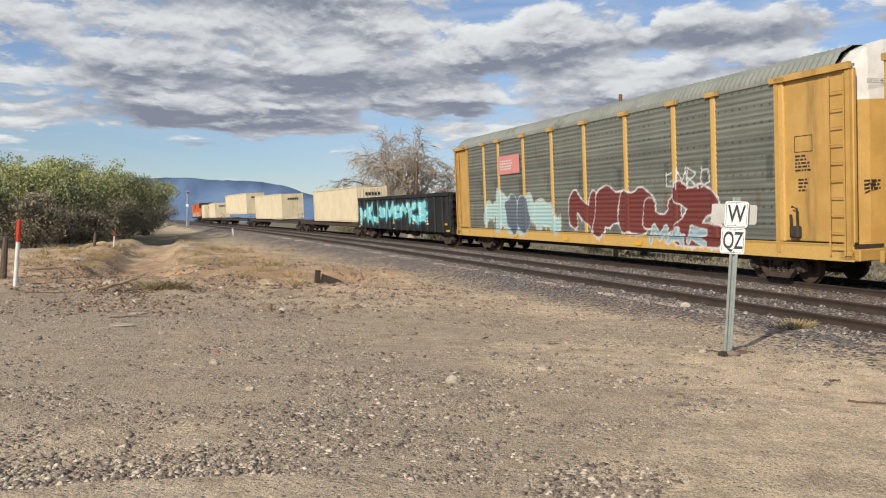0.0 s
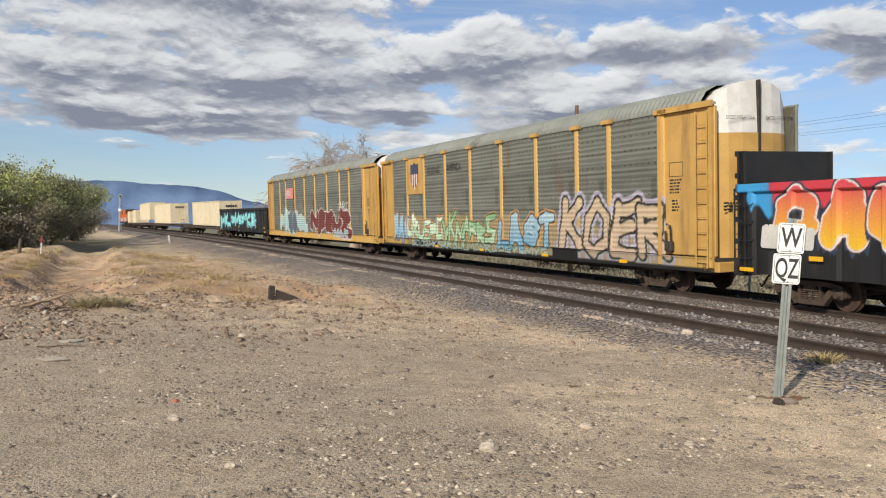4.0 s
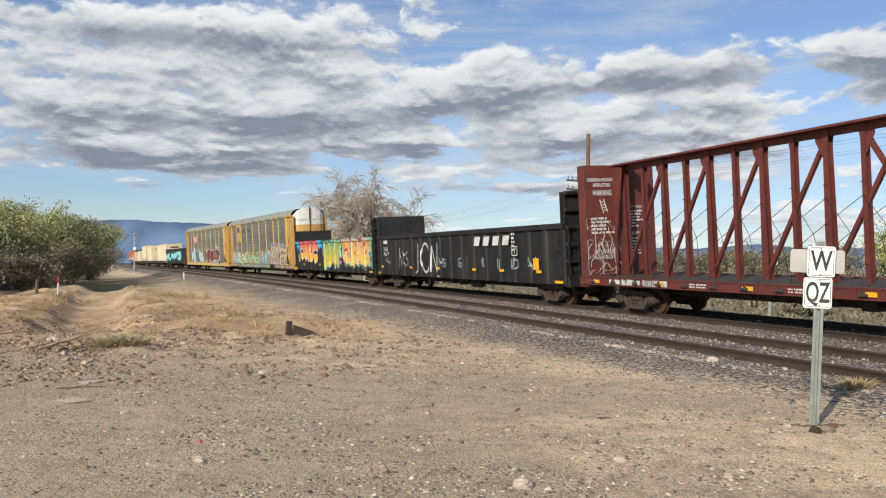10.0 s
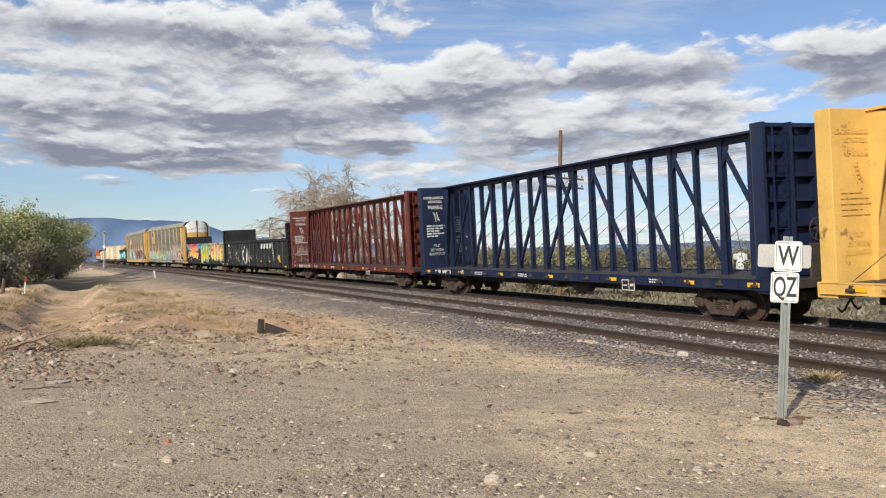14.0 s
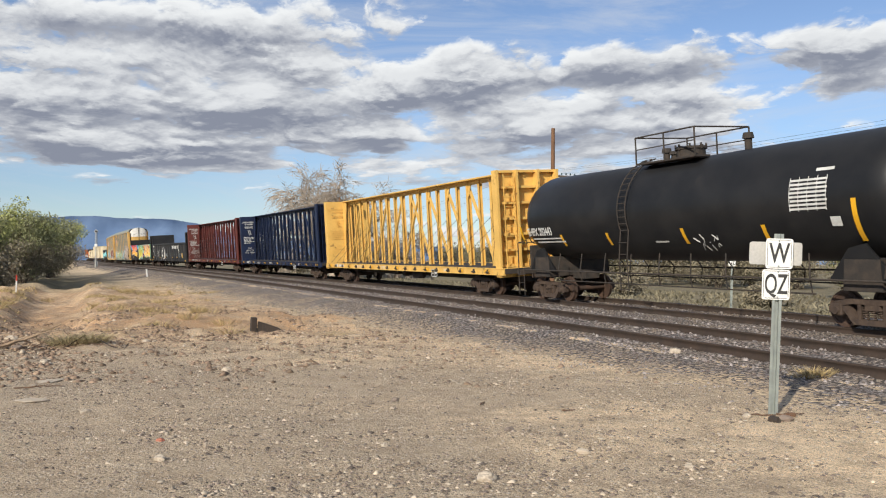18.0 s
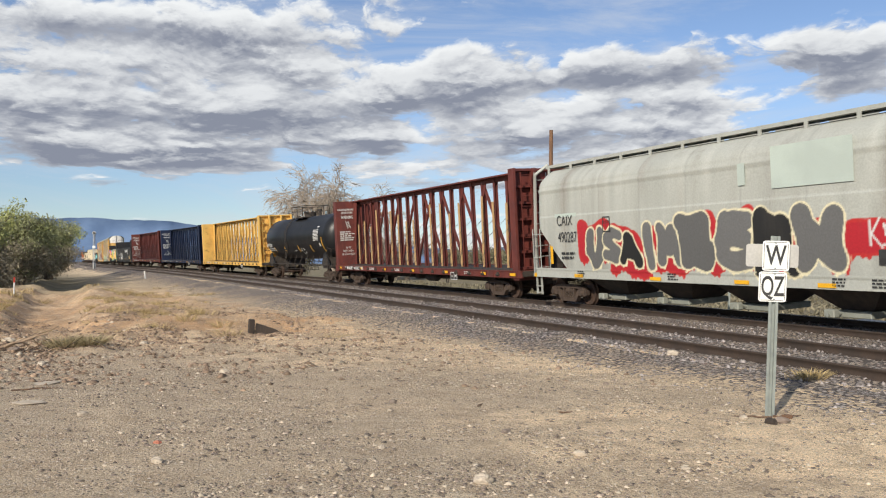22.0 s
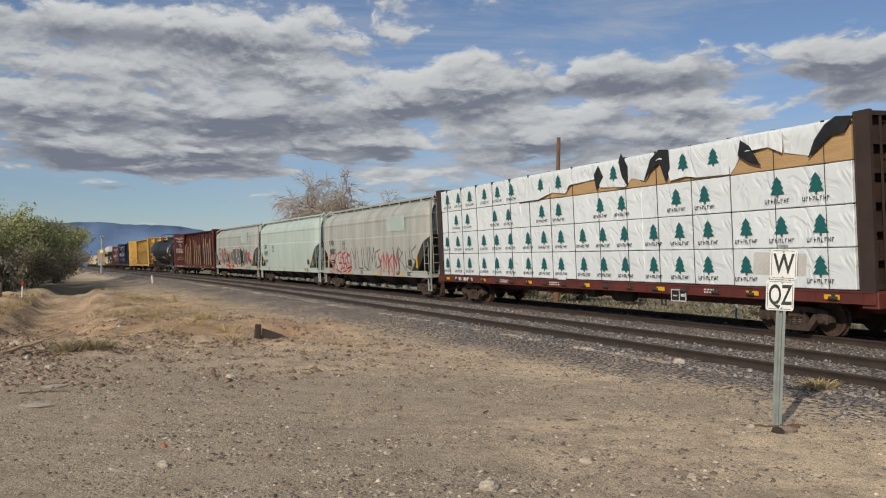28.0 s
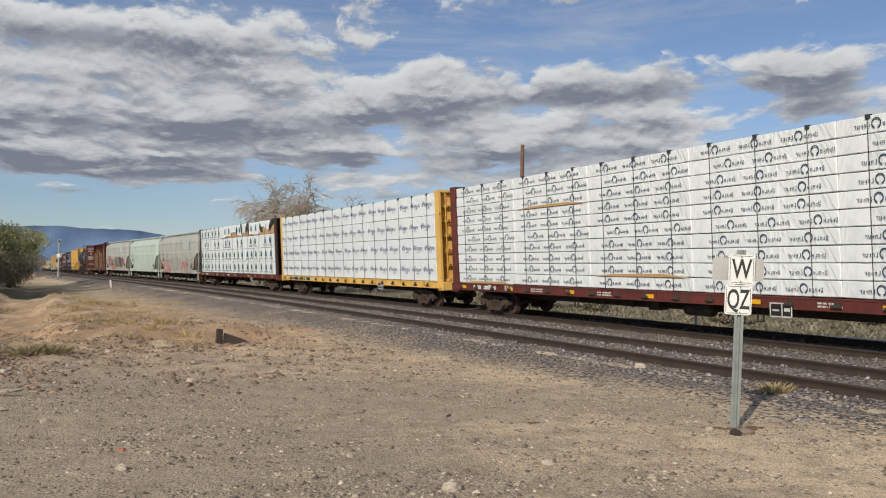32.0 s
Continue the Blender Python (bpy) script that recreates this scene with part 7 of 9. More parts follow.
        piece(U, Z, rgb, 1.2, 17.0, 0.95, 2.9, 9, 61, (0.14, 0.50, 0.55), (0.28, 0.60, 0.60), (0.02, 0.05, 0.08), (0.03, 0.2, 0.28), 0.10, 0.30, 0.05, shine=(0.65, 0.7, 0.7), spike=0.35, inner=(0.02, 0.03, 0.04), lap=0.2)
    rib = (np.arange(0.95, L - 0.5, 1.33))

    def relief(u, z):
        d = np.min(np.abs(u[..., None] - rib), -1)
        k = np.clip((0.13 - d) / 0.05, 0, 1)
        lip = np.clip((z - 2.86) / 0.03, 0, 1)
        return 1.46 + np.maximum(0.085 * k, 0.10 * lip)
    sheet("near_side", car, half, us, zs, relief, rgb, label="ribbed steel side with spray paint")
    bm = bmesh.new()
    box(bm, -half + 0.45, -1.50, z0, half - 0.45, -1.44, z1)
    for u in rib:
        box(bm, half - u - 0.09, -1.57, z0, half - u + 0.09, -1.5, z1 - 0.1)
    part("far_side", bm, CAR_BLACK, car)
    bm = bmesh.new()
    box(bm, -half + 0.45, -1.5, 0.86, half - 0.45, 1.44, 1.0)
    box(bm, -half + 1.0, -0.35, 0.5, half - 1.0, 0.35, 0.86)
    part("floor", bm, UNDER, car)
    bm = bmesh.new()
    bevel_box(bm, -half + 0.45, 1.37, z1 - 0.02, half - 0.45, 1.55, z1 + 0.055, 0.015)
    bevel_box(bm, -half + 0.45, -1.57, z1 - 0.02, half - 0.45, -1.40, z1 + 0.05, 0.015)
    part("top_chord", bm, CAR_BLACK, car)
    for sgn in (1, -1):
        zt = 4.25 if kind else z1
        if kind == 1 and sgn > 0:
            zt = 3.95
        bm = bmesh.new()
        xa, xb = sorted((sgn * (half - 0.45), sgn * (half - 0.75)))
        bevel_box(bm, xa + 0.05, -1.5, z0, xb - 0.05, 1.5, zt, 0.015)
        xo = xa if sgn < 0 else xb
        for y in (-1.5, 1.42):
            box(bm, xa, y, z0, xb, y + 0.08, zt)
        plate = part("bulkhead", bm, CAR_BLACK, car, "tall ribbed black end bulkhead")
        for i in range(6):
            zz = z0 + 0.25 + i * (zt - z0 - 0.3) / 5
            bm = bmesh.new()
            bevel_box(bm, min(xo, xo + sgn * 0.09) - 0.02, -1.5, zz - 0.07, max(xo, xo + sgn * 0.09) + 0.02, 1.5, zz + 0.07, 0.02)
            part("rib", bm, CAR_BLACK, plate)
        ladder(car, sgn * (half - 0.30), 1.25, 1.0, 2.9, 0.42, "y", CAR_BLACK, 0.4)
        ladder(car, sgn * (half - 0.85), 1.61, 0.75, 2.6, 0.42, "x", CAR_BLACK, 0.45, stile=False, name="grab_iron")
        bm = bmesh.new()
        bevel_box(bm, min(sgn * (half - 0.6), sgn * (half - 0.28)), -1.45, 0.72, max(sgn * (half - 0.6), sgn * (half - 0.28)), 1.5, 1.0, 0.02)
        part("end_sill", bm, CAR_BLACK, car)
    brake_wheel(car, -half + 0.18, 0.75, 2.3, UNDER)
    reflectors(car, (2.9, 7.6, 11.6, 15.4, 18.4) if kind == 1 else (1.2, 6.0, 9.9, 14.2, 17.0, 20.2), 1.22, half, 1.565)
    patch(car, 0.6, 0.86, 0.5, 0.1, half, 1.575, REFLECT)
    patch(car, L - 1.2, 0.86, 0.6, 0.1, half, 1.575, REFLECT)
    if kind == 2:
        stencil(car, "523220", 1.75, 2.3, 0.22, half, 1.57, STENCIL, wide=0.8)
        bars(car, 1.75, 2.62, 0.7, 1, 0.2, half, 1.57, STENCIL, 2)
        bars(car, 1.75, 2.05, 0.6, 2, 0.06, half, 1.57, STENCIL, 3)
        for i in range(4):
            bm = bmesh.new()
            x = half - 14.5 - i * 0.95
            prism(bm, [(x, 2.35), (x - 0.55, 2.35), (x - 0.72, 2.75), (x - 0.14, 2.75)], 1.566, 1.57)
            part("slanted_mark", bm, STENCIL, car)
        bars(car, 18.2, 2.75, 0.4, 5, 0.09, half, 1.57, STENCIL, 7)
        bm = bmesh.new()
        for a, b, c, d in ((0, 0, 0.5, 0.04), (0, 0.36, 0.5, 0.4), (0, 0, 0.04, 0.4), (0.46, 0, 0.5, 0.4), (0.23, 0.1, 0.27, 0.36), (0.1, 0.25, 0.4, 0.29)):
            box(bm, half - 18.2 - c, 1.566, 1.9 + b, half - 18.2 - a, 1.57, 1.9 + d)
        part("data_stencil", bm, STENCIL, car)
        patch(car, 20.0, 1.35, 0.45, 0.45, half, 1.57, REFLECT, "yellow_placard")
    else:
        bars(car, 17.0, 1.55, 0.35, 3, 0.09, half, 1.57, STENCIL, 5)
        bars(car, 1.5, 2.0, 0.6, 5, 0.07, half, 1.57, STENCIL, 4)
    bars(car, 10.0, 0.86, 0.4, 1, 0.05, half, 1.57, STENCIL, 8)
    underbody(car, L, half)
    add_truck(car, half - 2.4)
    add_truck(car, -half + 2.4)
    add_ends(car, half)
    return car


def underbody(car, L, half, z=0.8):
    """Brake tank, valves and rods slung under the middle of a car."""
    bm = bmesh.new()
    tube(bm, [(-0.9, 0.55, z - 0.22), (-0.8, 0.55, z - 0.22), (0.1, 0.55, z - 0.22), (0.2, 0.55, z - 0.22)], [0.12, 0.2, 0.2, 0.12], 12)
    part("air_tank", bm, UNDER, car).location = (-1.5, 0.3, 0)
    bm = bmesh.new()
    bevel_box(bm, -0.2, 0.5, z - 0.35, 0.25, 0.9, z - 0.05, 0.03)
    part("brake_valve", bm, UNDER, car)
    bm = bmesh.new()
    bevel_box(bm, 0.9, 0.6, z - 0.3, 1.15, 0.9, z - 0.02, 0.03)
    part("brake_valve", bm, UNDER, car)
    bm = bmesh.new()
    tube(bm, [(half - 3.4, 0.75, z - 0.2), (1.2, 0.8, z - 0.28), (-half + 3.4, 0.75, z - 0.2)], 0.016, 5)
    tube(bm, [(half - 3.0, 1.2, z + 0.02), (-half + 3.0, 1.2, z + 0.02)], 0.02, 5)
    part("brake_rod", bm, UNDER, car)
    for x in (3.2, -4.4):
        bm = bmesh.new()
        for dx in (0, 0.18):
            box(bm, x + dx - 0.015, 1.25, z - 0.38, x + dx + 0.015, 1.29, z + 0.05)
        box(bm, x - 0.015, 1.25, z - 0.4, x + 0.195, 1.29, z - 0.37)
        part("rod_hanger", bm, UNDER, car)


# ---- centre-beam flat ----
def make_centerbeam(L, mat_, seed, label, post_gap=1.12, beams=True, sill_mat=None, dunnage=False, front=0.42, rear=0.30, name="centerbeam_car"):
    car = thing(name, label, "railway car", "train cars")
    half = L / 2
    hb = half - 0.55
    hr = hb - rear
    z0, z1, zt = 0.90, 1.13, 5.02
    sill_mat = sill_mat or mat_
    bm = bmesh.new()
    box(bm, -hb, -1.47, z0 + 0.03, hb, 1.43, z1)
    box(bm, -hb + 0.5, -0.25, 0.55, hb - 0.5, 0.25, z0 + 0.03)
    part("deck", bm, UNDER if sill_mat is mat_ else sill_mat, car)
    for sy in (1, -1):
        bm = bmesh.new()
        y = sy * 1.47
        bevel_box(bm, -hb, y - 0.03, z0, hb, y + 0.03, z1 + 0.02, 0.008)
        box(bm, -hb, y - 0.07, z1 + 0.0, hb, y + 0.05, z1 + 0.03)
        for k in range(int(2 * hb / 0.62)):
            box(bm, -hb + 0.3 + k * 0.62, min(y, y + sy * 0.045), z0 + 0.01, -hb + 0.33 + k * 0.62, max(y, y + sy * 0.045), z1)
        box(bm, -hb, y - 0.07, z0 - 0.02, hb, y + 0.05, z0 + 0.01)
        part("side_sill", bm, sill_mat, car)
    bm = bmesh.new()
    bevel_box(bm, -0.06, 1.48, z0 + 0.03, 0.06, 1.545, z1 - 0.03, 0.015)
    tube(bm, [(-0.12, 1.53, z0 + 0.09), (0.12, 1.53, z0 + 0.09)], 0.045, 8)
    winch = mesh_of("winch", bm, UNDER)
    i = 1.4
    while i < L - 1.4:
        part("winch", winch, None, car).location = (half - i, 0, 0)
        i += 1.25
    for sgn in (1, -1):
        deep = front if sgn > 0 else 0.42
        at_ = hb if sgn > 0 else hr
        xi, xo = sgn * (at_ - deep), sgn * at_
        bm = bmesh.new()
        x0, x1 = sorted((xi, xi + sgn * 0.05))
        bevel_box(bm, x0, -1.46, z1, x1, 1.46, zt + 0.05, 0.012)
        part("bulkhead", bm, mat_, car, "tall end bulkhead plate")
        bm = bmesh.new()
        x0, x1 = sorted((xi + sgn * 0.05, xo))
        for y in (-1.46, -0.55, 0.45, 1.36):
            box(bm, x0, y, z1 - 0.2, x1, y + 0.10, zt + 0.05)
        for k in range(7):
            zz = z1 + 0.1 + k * (zt - z1 - 0.1) / 6
            box(bm, x0, -1.36, zz - 0.05, x0 + sgn * 0.2 if sgn > 0 else x1, 1.36, zz + 0.05) if sgn > 0 else box(bm, x1 - 0.2, -1.36, zz - 0.05, x1, 1.36, zz + 0.05)
        part("bulkhead_rib", bm, mat_, car)
        bm = bmesh.new()
        bevel_box(bm, x0 - 0.05, -1.46, z0 - 0.12, x1 + 0.15 if sgn > 0 else x1, 1.46, z1 + 0.02, 0.02)
        part("end_sill", bm, sill_mat, car)
        ladder(car, sgn * (at_ + 0.04), 0.95, 1.2, zt - 0.2, 0.44, "y", mat_, 0.4)
        bm = bmesh.new()
        prism(bm, [(sgn * (at_ - deep), z1), (sgn * (at_ - deep), zt), (sgn * (at_ - 1.05), zt - 0.1), (sgn * (at_ - 0.6), 2.6), (sgn * (at_ - 0.55), z1)], 0.26, 0.30)
        part("gusset", bm, mat_, car)
    brake_wheel(car, -hr - 0.12, -0.15, 2.35, UNDER)
    bm = bmesh.new()
    bevel_box(bm, -hr - 0.09, -0.55, 1.0, -hr + 0.0, 0.1, 2.0, 0.03)
    part("brake_gear", bm, UNDER, car)
    # centre beam: wide top chord, posts in pairs, diagonals leaning to the middle
    bm = bmesh.new()
    bevel_box(bm, -hr + 0.3, -0.36, zt - 0.02, hb - 0.3, 0.36, zt + 0.05, 0.01)
    box(bm, -hr + 0.3, -0.06, zt - 0.2, hb - 0.3, 0.06, zt - 0.02)
    part("top_chord", bm, mat_, car)
    n = 2 * round((hb + hr - 1.6) / post_gap / 2 - 0.5) + 1
    gap = (hb + hr - 1.6) / n
    mid = n // 2
    xs = [hb - 0.8 - i * gap for i in range(n + 1)]

    def post_mesh(foot, head_, depth):
        """An upright of two flanges and a web, with bolts and rope hooks on its face."""
        bm = bmesh.new()
        for sy in (-1, 1):
            y = sy * depth
            prism(bm, [(-foot, z1), (foot, z1), (head_, zt - 0.4), (head_ + 0.05, zt - 0.1), (head_ + 0.05, zt), (-head_ - 0.05, zt), (-head_ - 0.05, zt - 0.1), (-head_, zt - 0.4)], y - 0.012, y + 0.012)
        box(bm, -0.012, -depth, z1, 0.012, depth, zt)
        for k in range(9):
            box(bm, 0.03, depth + 0.011, 1.4 + k * 0.4, 0.055, depth + 0.016, 1.44 + k * 0.4)
        for k in range(3):
            tube(bm, [(-0.10, depth + 0.02, 1.6 + k), (0.12, depth + 0.02, 1.6 + k)], 0.01, 5)
        return mesh_of("beam_post", bm, mat_)
    plain, wide = post_mesh(0.075, 0.062, 0.075), post_mesh(0.13, 0.07, 0.085)
    for i, x in enumerate(xs):
        node = (mid - i) % 2 == 1 if i <= mid else (i - mid - 1) % 2 == 1
        part("beam_post", wide if node else plain, None, car).location = (x, 0, 0)
    if beams:
        # diagonals fall outwards over two bays each, and cross in the middle bay
        for start, step in ((mid, 1), (mid + 1, -1)):
            i = start
            while 0 <= i + 2 * step <= n:
                up, dn = xs[i], xs[i + 2 * step]
                bm = bmesh.new()
                beam(bm, (up, 0.0, zt - 0.2), (dn, 0.0, z1 + 0.15), 0.11, 0.10)
                q = 1 if dn > up else -1
                prism(bm, [(up, zt - 0.02), (up + q * 0.34, zt - 0.02), (up + q * 0.34, zt - 0.3), (up + q * 0.1, zt - 0.75), (up, zt - 0.75)], 0.052, 0.064)
                part("diagonal", bm, mat_, car)
                i += 2 * step
        cab = bmesh.new()
        tube(cab, [(0, 1.40, z1 + 0.05), (gap * 1.0, 0.6, z1 + 1.25), (gap * 2, 0.12, z1 + 2.15)], 0.009, 4)
        cable = mesh_of("tie_down_cable", cab, WIRE)
        for i in range(0, n - 1):
            part("tie_down_cable", cable, None, car).location = (xs[i + 2], 0, 0)
            part("tie_down_cable", cable, None, car).matrix_local = pose(xs[i], 0, 0) @ Matrix.Diagonal((-1, 1, 1, 1))
    if dunnage:
        r = random.Random(seed)
        for i, x in enumerate(xs):
            if i % 5 == 4:
                continue
            bm = bmesh.new()
            h = r.uniform(2.2, 3.3)
            beam(bm, (x - 0.02, 0.18, z1 + 0.03), (x - 0.02 + r.uniform(-0.12, 0.08), 0.18, z1 + h), 0.11, 0.05)
            part("wooden_strip", bm, LUMBER, car, "pale wooden bearing strip")
    reflectors(car, (1.4, 5.0, 8.8, 12.6, 16.4, 20.0, 22.4), z0 + 0.06, half, 1.535)
    for u in (3.2, 6.6, 10.4, 18.4):
        bars(car, u, z0 + 0.13, 0.8, 2, 0.04, half, 1.508, STENCIL, int(u))
    for k in range(2):
        patch(car, 2.4 + k * 0.9, z0 + 0.05, 0.6 + 0.25 * k, 0.14, half, 1.512, STENCIL, "stencil_panel")
    bm = bmesh.new()
    bevel_box(bm, -0.32, 1.48, 0.68, 0.32, 1.50, 1.02, 0.01)
    p = part("data_panel", bm, CAR_BLACK, car)
    p.location = (half - 17.4, 0.02, 0)
    bm = bmesh.new()
    for a, b, c, d in ((-0.32, 0.68, 0.32, 0.71), (-0.32, 0.99, 0.32, 1.02), (-0.32, 0.68, -0.29, 1.02), (0.29, 0.68, 0.32, 1.02), (-0.05, 0.70, -0.02, 1.0), (-0.26, 0.82, -0.1, 0.9), (0.05, 0.82, 0.24, 0.86)):
        box(bm, a, 1.502, b, c, 1.506, d)
    part("data_print", bm, STENCIL, p)
    underbody(car, L, half, 0.9)
    add_truck(car, half - 3.2)
    add_truck(car, -half + 3.2)
    add_ends(car, half)
    return car


def bulkhead_print(car, L, mat_=None, seed=0, size=1.0, scrawl=False):
    """Loading instructions stencilled on the inner face of the front bulkhead."""
    x = L / 2 - 0.55 - 0.42 - 0.03
    for text, u, z, h in (("LOADING & UNLOADING", 0.75, 4.55, 0.12), ("INSTRUCTIONS", 0.75, 4.36, 0.12), ("WARNING", 0.75, 4.08, 0.19)):
        stencil(car, text, u, z, h, L / 2, mat_=mat_, align="CENTER", rear=True, x=x, wide=0.62, bold=0.006)
    bm = bmesh.new()
    for i in range(4):
        beam(bm, (x, 0.84 - 0.05 * i, 3.75 - 0.09 * i), (x, 0.70 - 0.05 * i, 3.77 - 0.09 * i), 0.012, 0.03)
    beam(bm, (x, 0.86, 3.85), (x, 0.72, 3.38), 0.012, 0.03)
    beam(bm, (x, 0.70, 3.86), (x, 0.56, 3.40), 0.012, 0.03)
    part("warning_symbol", bm, mat_ or STENCIL, car)
    bars(car, 1.25, 3.15, 1.0, 5, 0.07, L / 2, mat_=mat_, seed=seed, rear=True, x=x)
    stencil(car, "73'-0\"", 0.75, 2.2, 0.13, L / 2, mat_=mat_, align="CENTER", rear=True, x=x)
    stencil(car, "BETWEEN", 0.75, 2.0, 0.13, L / 2, mat_=mat_, align="CENTER", rear=True, x=x)
    stencil(car, "BULKHEADS", 0.75, 1.8, 0.13, L / 2, mat_=mat_, align="CENTER", rear=True, x=x)
    stencil(car, "SAFETY FIRST", -0.55, 3.55, 0.11, L / 2, mat_=mat_, align="CENTER", rear=True, x=x)
    stencil(car, "WARNING", -0.55, 2.6, 0.14, L / 2, mat_=mat_, align="CENTER", rear=True, x=x)
    bars(car, -0.15, 3.38, 0.75, 6, 0.06, L / 2, mat_=mat_, seed=seed + 1, rear=True, x=x)
    bars(car, -0.15, 2.4, 0.75, 6, 0.06, L / 2, mat_=mat_, seed=seed + 2, rear=True, x=x)
    if scrawl:
        r = random.Random(seed)
        bm = bmesh.new()
        for i in range(34):
            a = Vector((x - 0.003, r.uniform(0.15, 1.35), r.uniform(1.3, 3.1)))
            pts = [a]
            d = r.uniform(0, 6.28)
            for k in range(7):
                d += r.uniform(-0.9, 0.9)
                a = a + Vector((0, math.cos(d) * 0.12, math.sin(d) * 0.16))
                pts.append(Vector((x - 0.003, max(0.1, min(1.42, a.y)), max(1.2, min(3.2, a.z)))))
            for p, q in zip(pts, pts[1:]):
                if (q - p).length > 0.01:
                    beam(bm, p, q, 0.03, 0.004)
        part("scrawl", bm, STENCIL, car, "white paint scrawl")


# ---- tank car ----
def make_tank(L):
    car = thing("tank_car", "black tank car with top platform and white markings", "railway car", "train cars")
    half = L / 2
    R, zc, hl = 1.52, 3.02, half - 0.85
    bm = bmesh.new()
    n = 48
    prof = [(-hl, 0.02), (-hl + 0.02, 0.5), (-hl + 0.12, 0.95), (-hl + 0.32, 1.28), (-hl + 0.62, 1.46), (-hl + 0.9, R)]
    seam = [-4.0, -3.98, -0.9, -0.88, 0.9, 0.92, 4.0, 4.02]
    mid = []
    for i, x in enumerate(seam):
        mid.append((x, R + (0.008 if i % 2 else 0)))
    prof = prof + mid + [(-x, r) for x, r in prof[::-1]]
    rings = [[bm.verts.new((x, r * math.cos(2 * math.pi * k / n), zc + r * math.sin(2 * math.pi * k / n) - 0.06 * (1 - min(1, abs(x) / hl)))) for k in range(n)] for x, r in prof]
    for a, b in zip(rings, rings[1:]):
        for k in range(n):
            bm.faces.new((a[k], a[(k + 1) % n], b[(k + 1) % n], b[k]))
    bm.faces.new(rings[0]), bm.faces.new(rings[-1][::-1])
    part("tank_shell", bm, TANK_BLACK, car, "smooth black welded tank", smooth_=True)
    for sgn in (1, -1):
        bm = bmesh.new()
        xa, xb = sorted((sgn * (half - 0.5), sgn * (half - 3.4)))
        box(bm, xa, -0.28, 0.78, xb, 0.28, 1.08)
        bevel_box(bm, min(sgn * (half - 0.45), sgn * (half - 0.75)), -1.45, 0.95, max(sgn * (half - 0.45), sgn * (half - 0.75)), 1.45, 1.12, 0.02)
        xa = sgn * (half - 2.1)
        prism(bm, [(xa - 0.5, 0.9), (xa + 0.5, 0.9), (xa + 0.45, 1.6), (xa - 0.45, 1.6)], -1.3, 1.3)
        part("stub_sill", bm, UNDER, car)
    for sgn in (1, -1):
        bm = bmesh.new()
        c = sgn * (half - 2.1)
        prism(bm, [(c - 0.9, 1.1), (c + 0.9, 1.1), (c + 0.35, 1.85), (c - 0.1, 1.95)], 1.22, 1.28)
        part("saddle", bm, TANK_BLACK, car)
        bm = bmesh.new()
        xe = sgn * (half - 0.55)
        for y in (-1.40, -0.5, 0.5, 1.40):
            tube(bm, [(xe, y, 1.1), (xe, y, 2.15)], 0.02, 6)
        tube(bm, [(xe, -1.40, 2.15), (xe, 1.40, 2.15)], 0.02, 6)
        tube(bm, [(xe, 1.40, 2.15), (xe - sgn * 0.7, 1.42, 2.25), (xe - sgn * 0.9, 1.42, 1.2)], 0.02, 6)
        part("end_railing", bm, UNDER, car)
        ladder(car, sgn * (half - 0.9), 1.5, 0.35, 1.1, 0.4, "x", UNDER, 0.3)
    bm = bmesh.new()
    for y in (1.46, -1.46):
        tube(bm, [(-half + 1.0, y, 1.14), (half - 1.0, y, 1.14)], 0.028, 6)
        tube(bm, [(-half + 3.3, y - 0.1 * (1 if y > 0 else -1), 0.8), (half - 3.3, y - 0.1 * (1 if y > 0 else -1), 0.8)], 0.022, 6)
        for i in range(9):
            x = -half + 3.4 + i * (L - 6.8) / 8
            tube(bm, [(x, y * 0.97, 1.14), (x + 0.25, y * 0.78, 1.72)], 0.02, 5)
            tube(bm, [(x, y * 0.97, 1.14), (x, y * 0.93, 0.8)], 0.018, 5)
    part("side_rail", bm, UNDER, car)
    # platform, dome and fittings
    zt = zc + R
    bm = bmesh.new()
    bevel_box(bm, -1.32, 0.45, zt - 0.12, 1.32, 1.0, zt - 0.06, 0.01)
    bevel_box(bm, -1.32, -1.0, zt - 0.12, 1.32, -0.45, zt - 0.06, 0.01)
    part("platform", bm, UNDER, car)
    bm = bmesh.new()
    for y in (1.0, -1.0):
        for x in (-1.32, 0.0, 1.32):
            tube(bm, [(x, y, zt - 0.1), (x, y, zt + 0.72)], 0.025, 6)
        tube(bm, [(-1.32, y, zt + 0.72), (1.32, y, zt + 0.72)], 0.025, 6)
        tube(bm, [(-1.32, y, zt + 0.35), (1.32, y, zt + 0.35)], 0.018, 6)
    for x in (-1.32, 1.32):
        tube(bm, [(x, -1.0, zt + 0.72), (x, 1.0, zt + 0.72)], 0.025, 6)
    part("platform_railing", bm, UNDER, car)
    bm = bmesh.new()
    tube(bm, [(0, 0, zt - 0.1), (0, 0, zt + 0.22), (0, 0, zt + 0.23), (0, 0, zt + 0.30)], [0.42, 0.42, 0.46, 0.46], 20)
    for i in range(8):
        a = math.pi * i / 4
        tube(bm, [(0.44 * math.cos(a), 0.44 * math.sin(a), zt + 0.2), (0.44 * math.cos(a), 0.44 * math.sin(a), zt + 0.38)], 0.03, 6)
    part("manway", bm, UNDER, car)
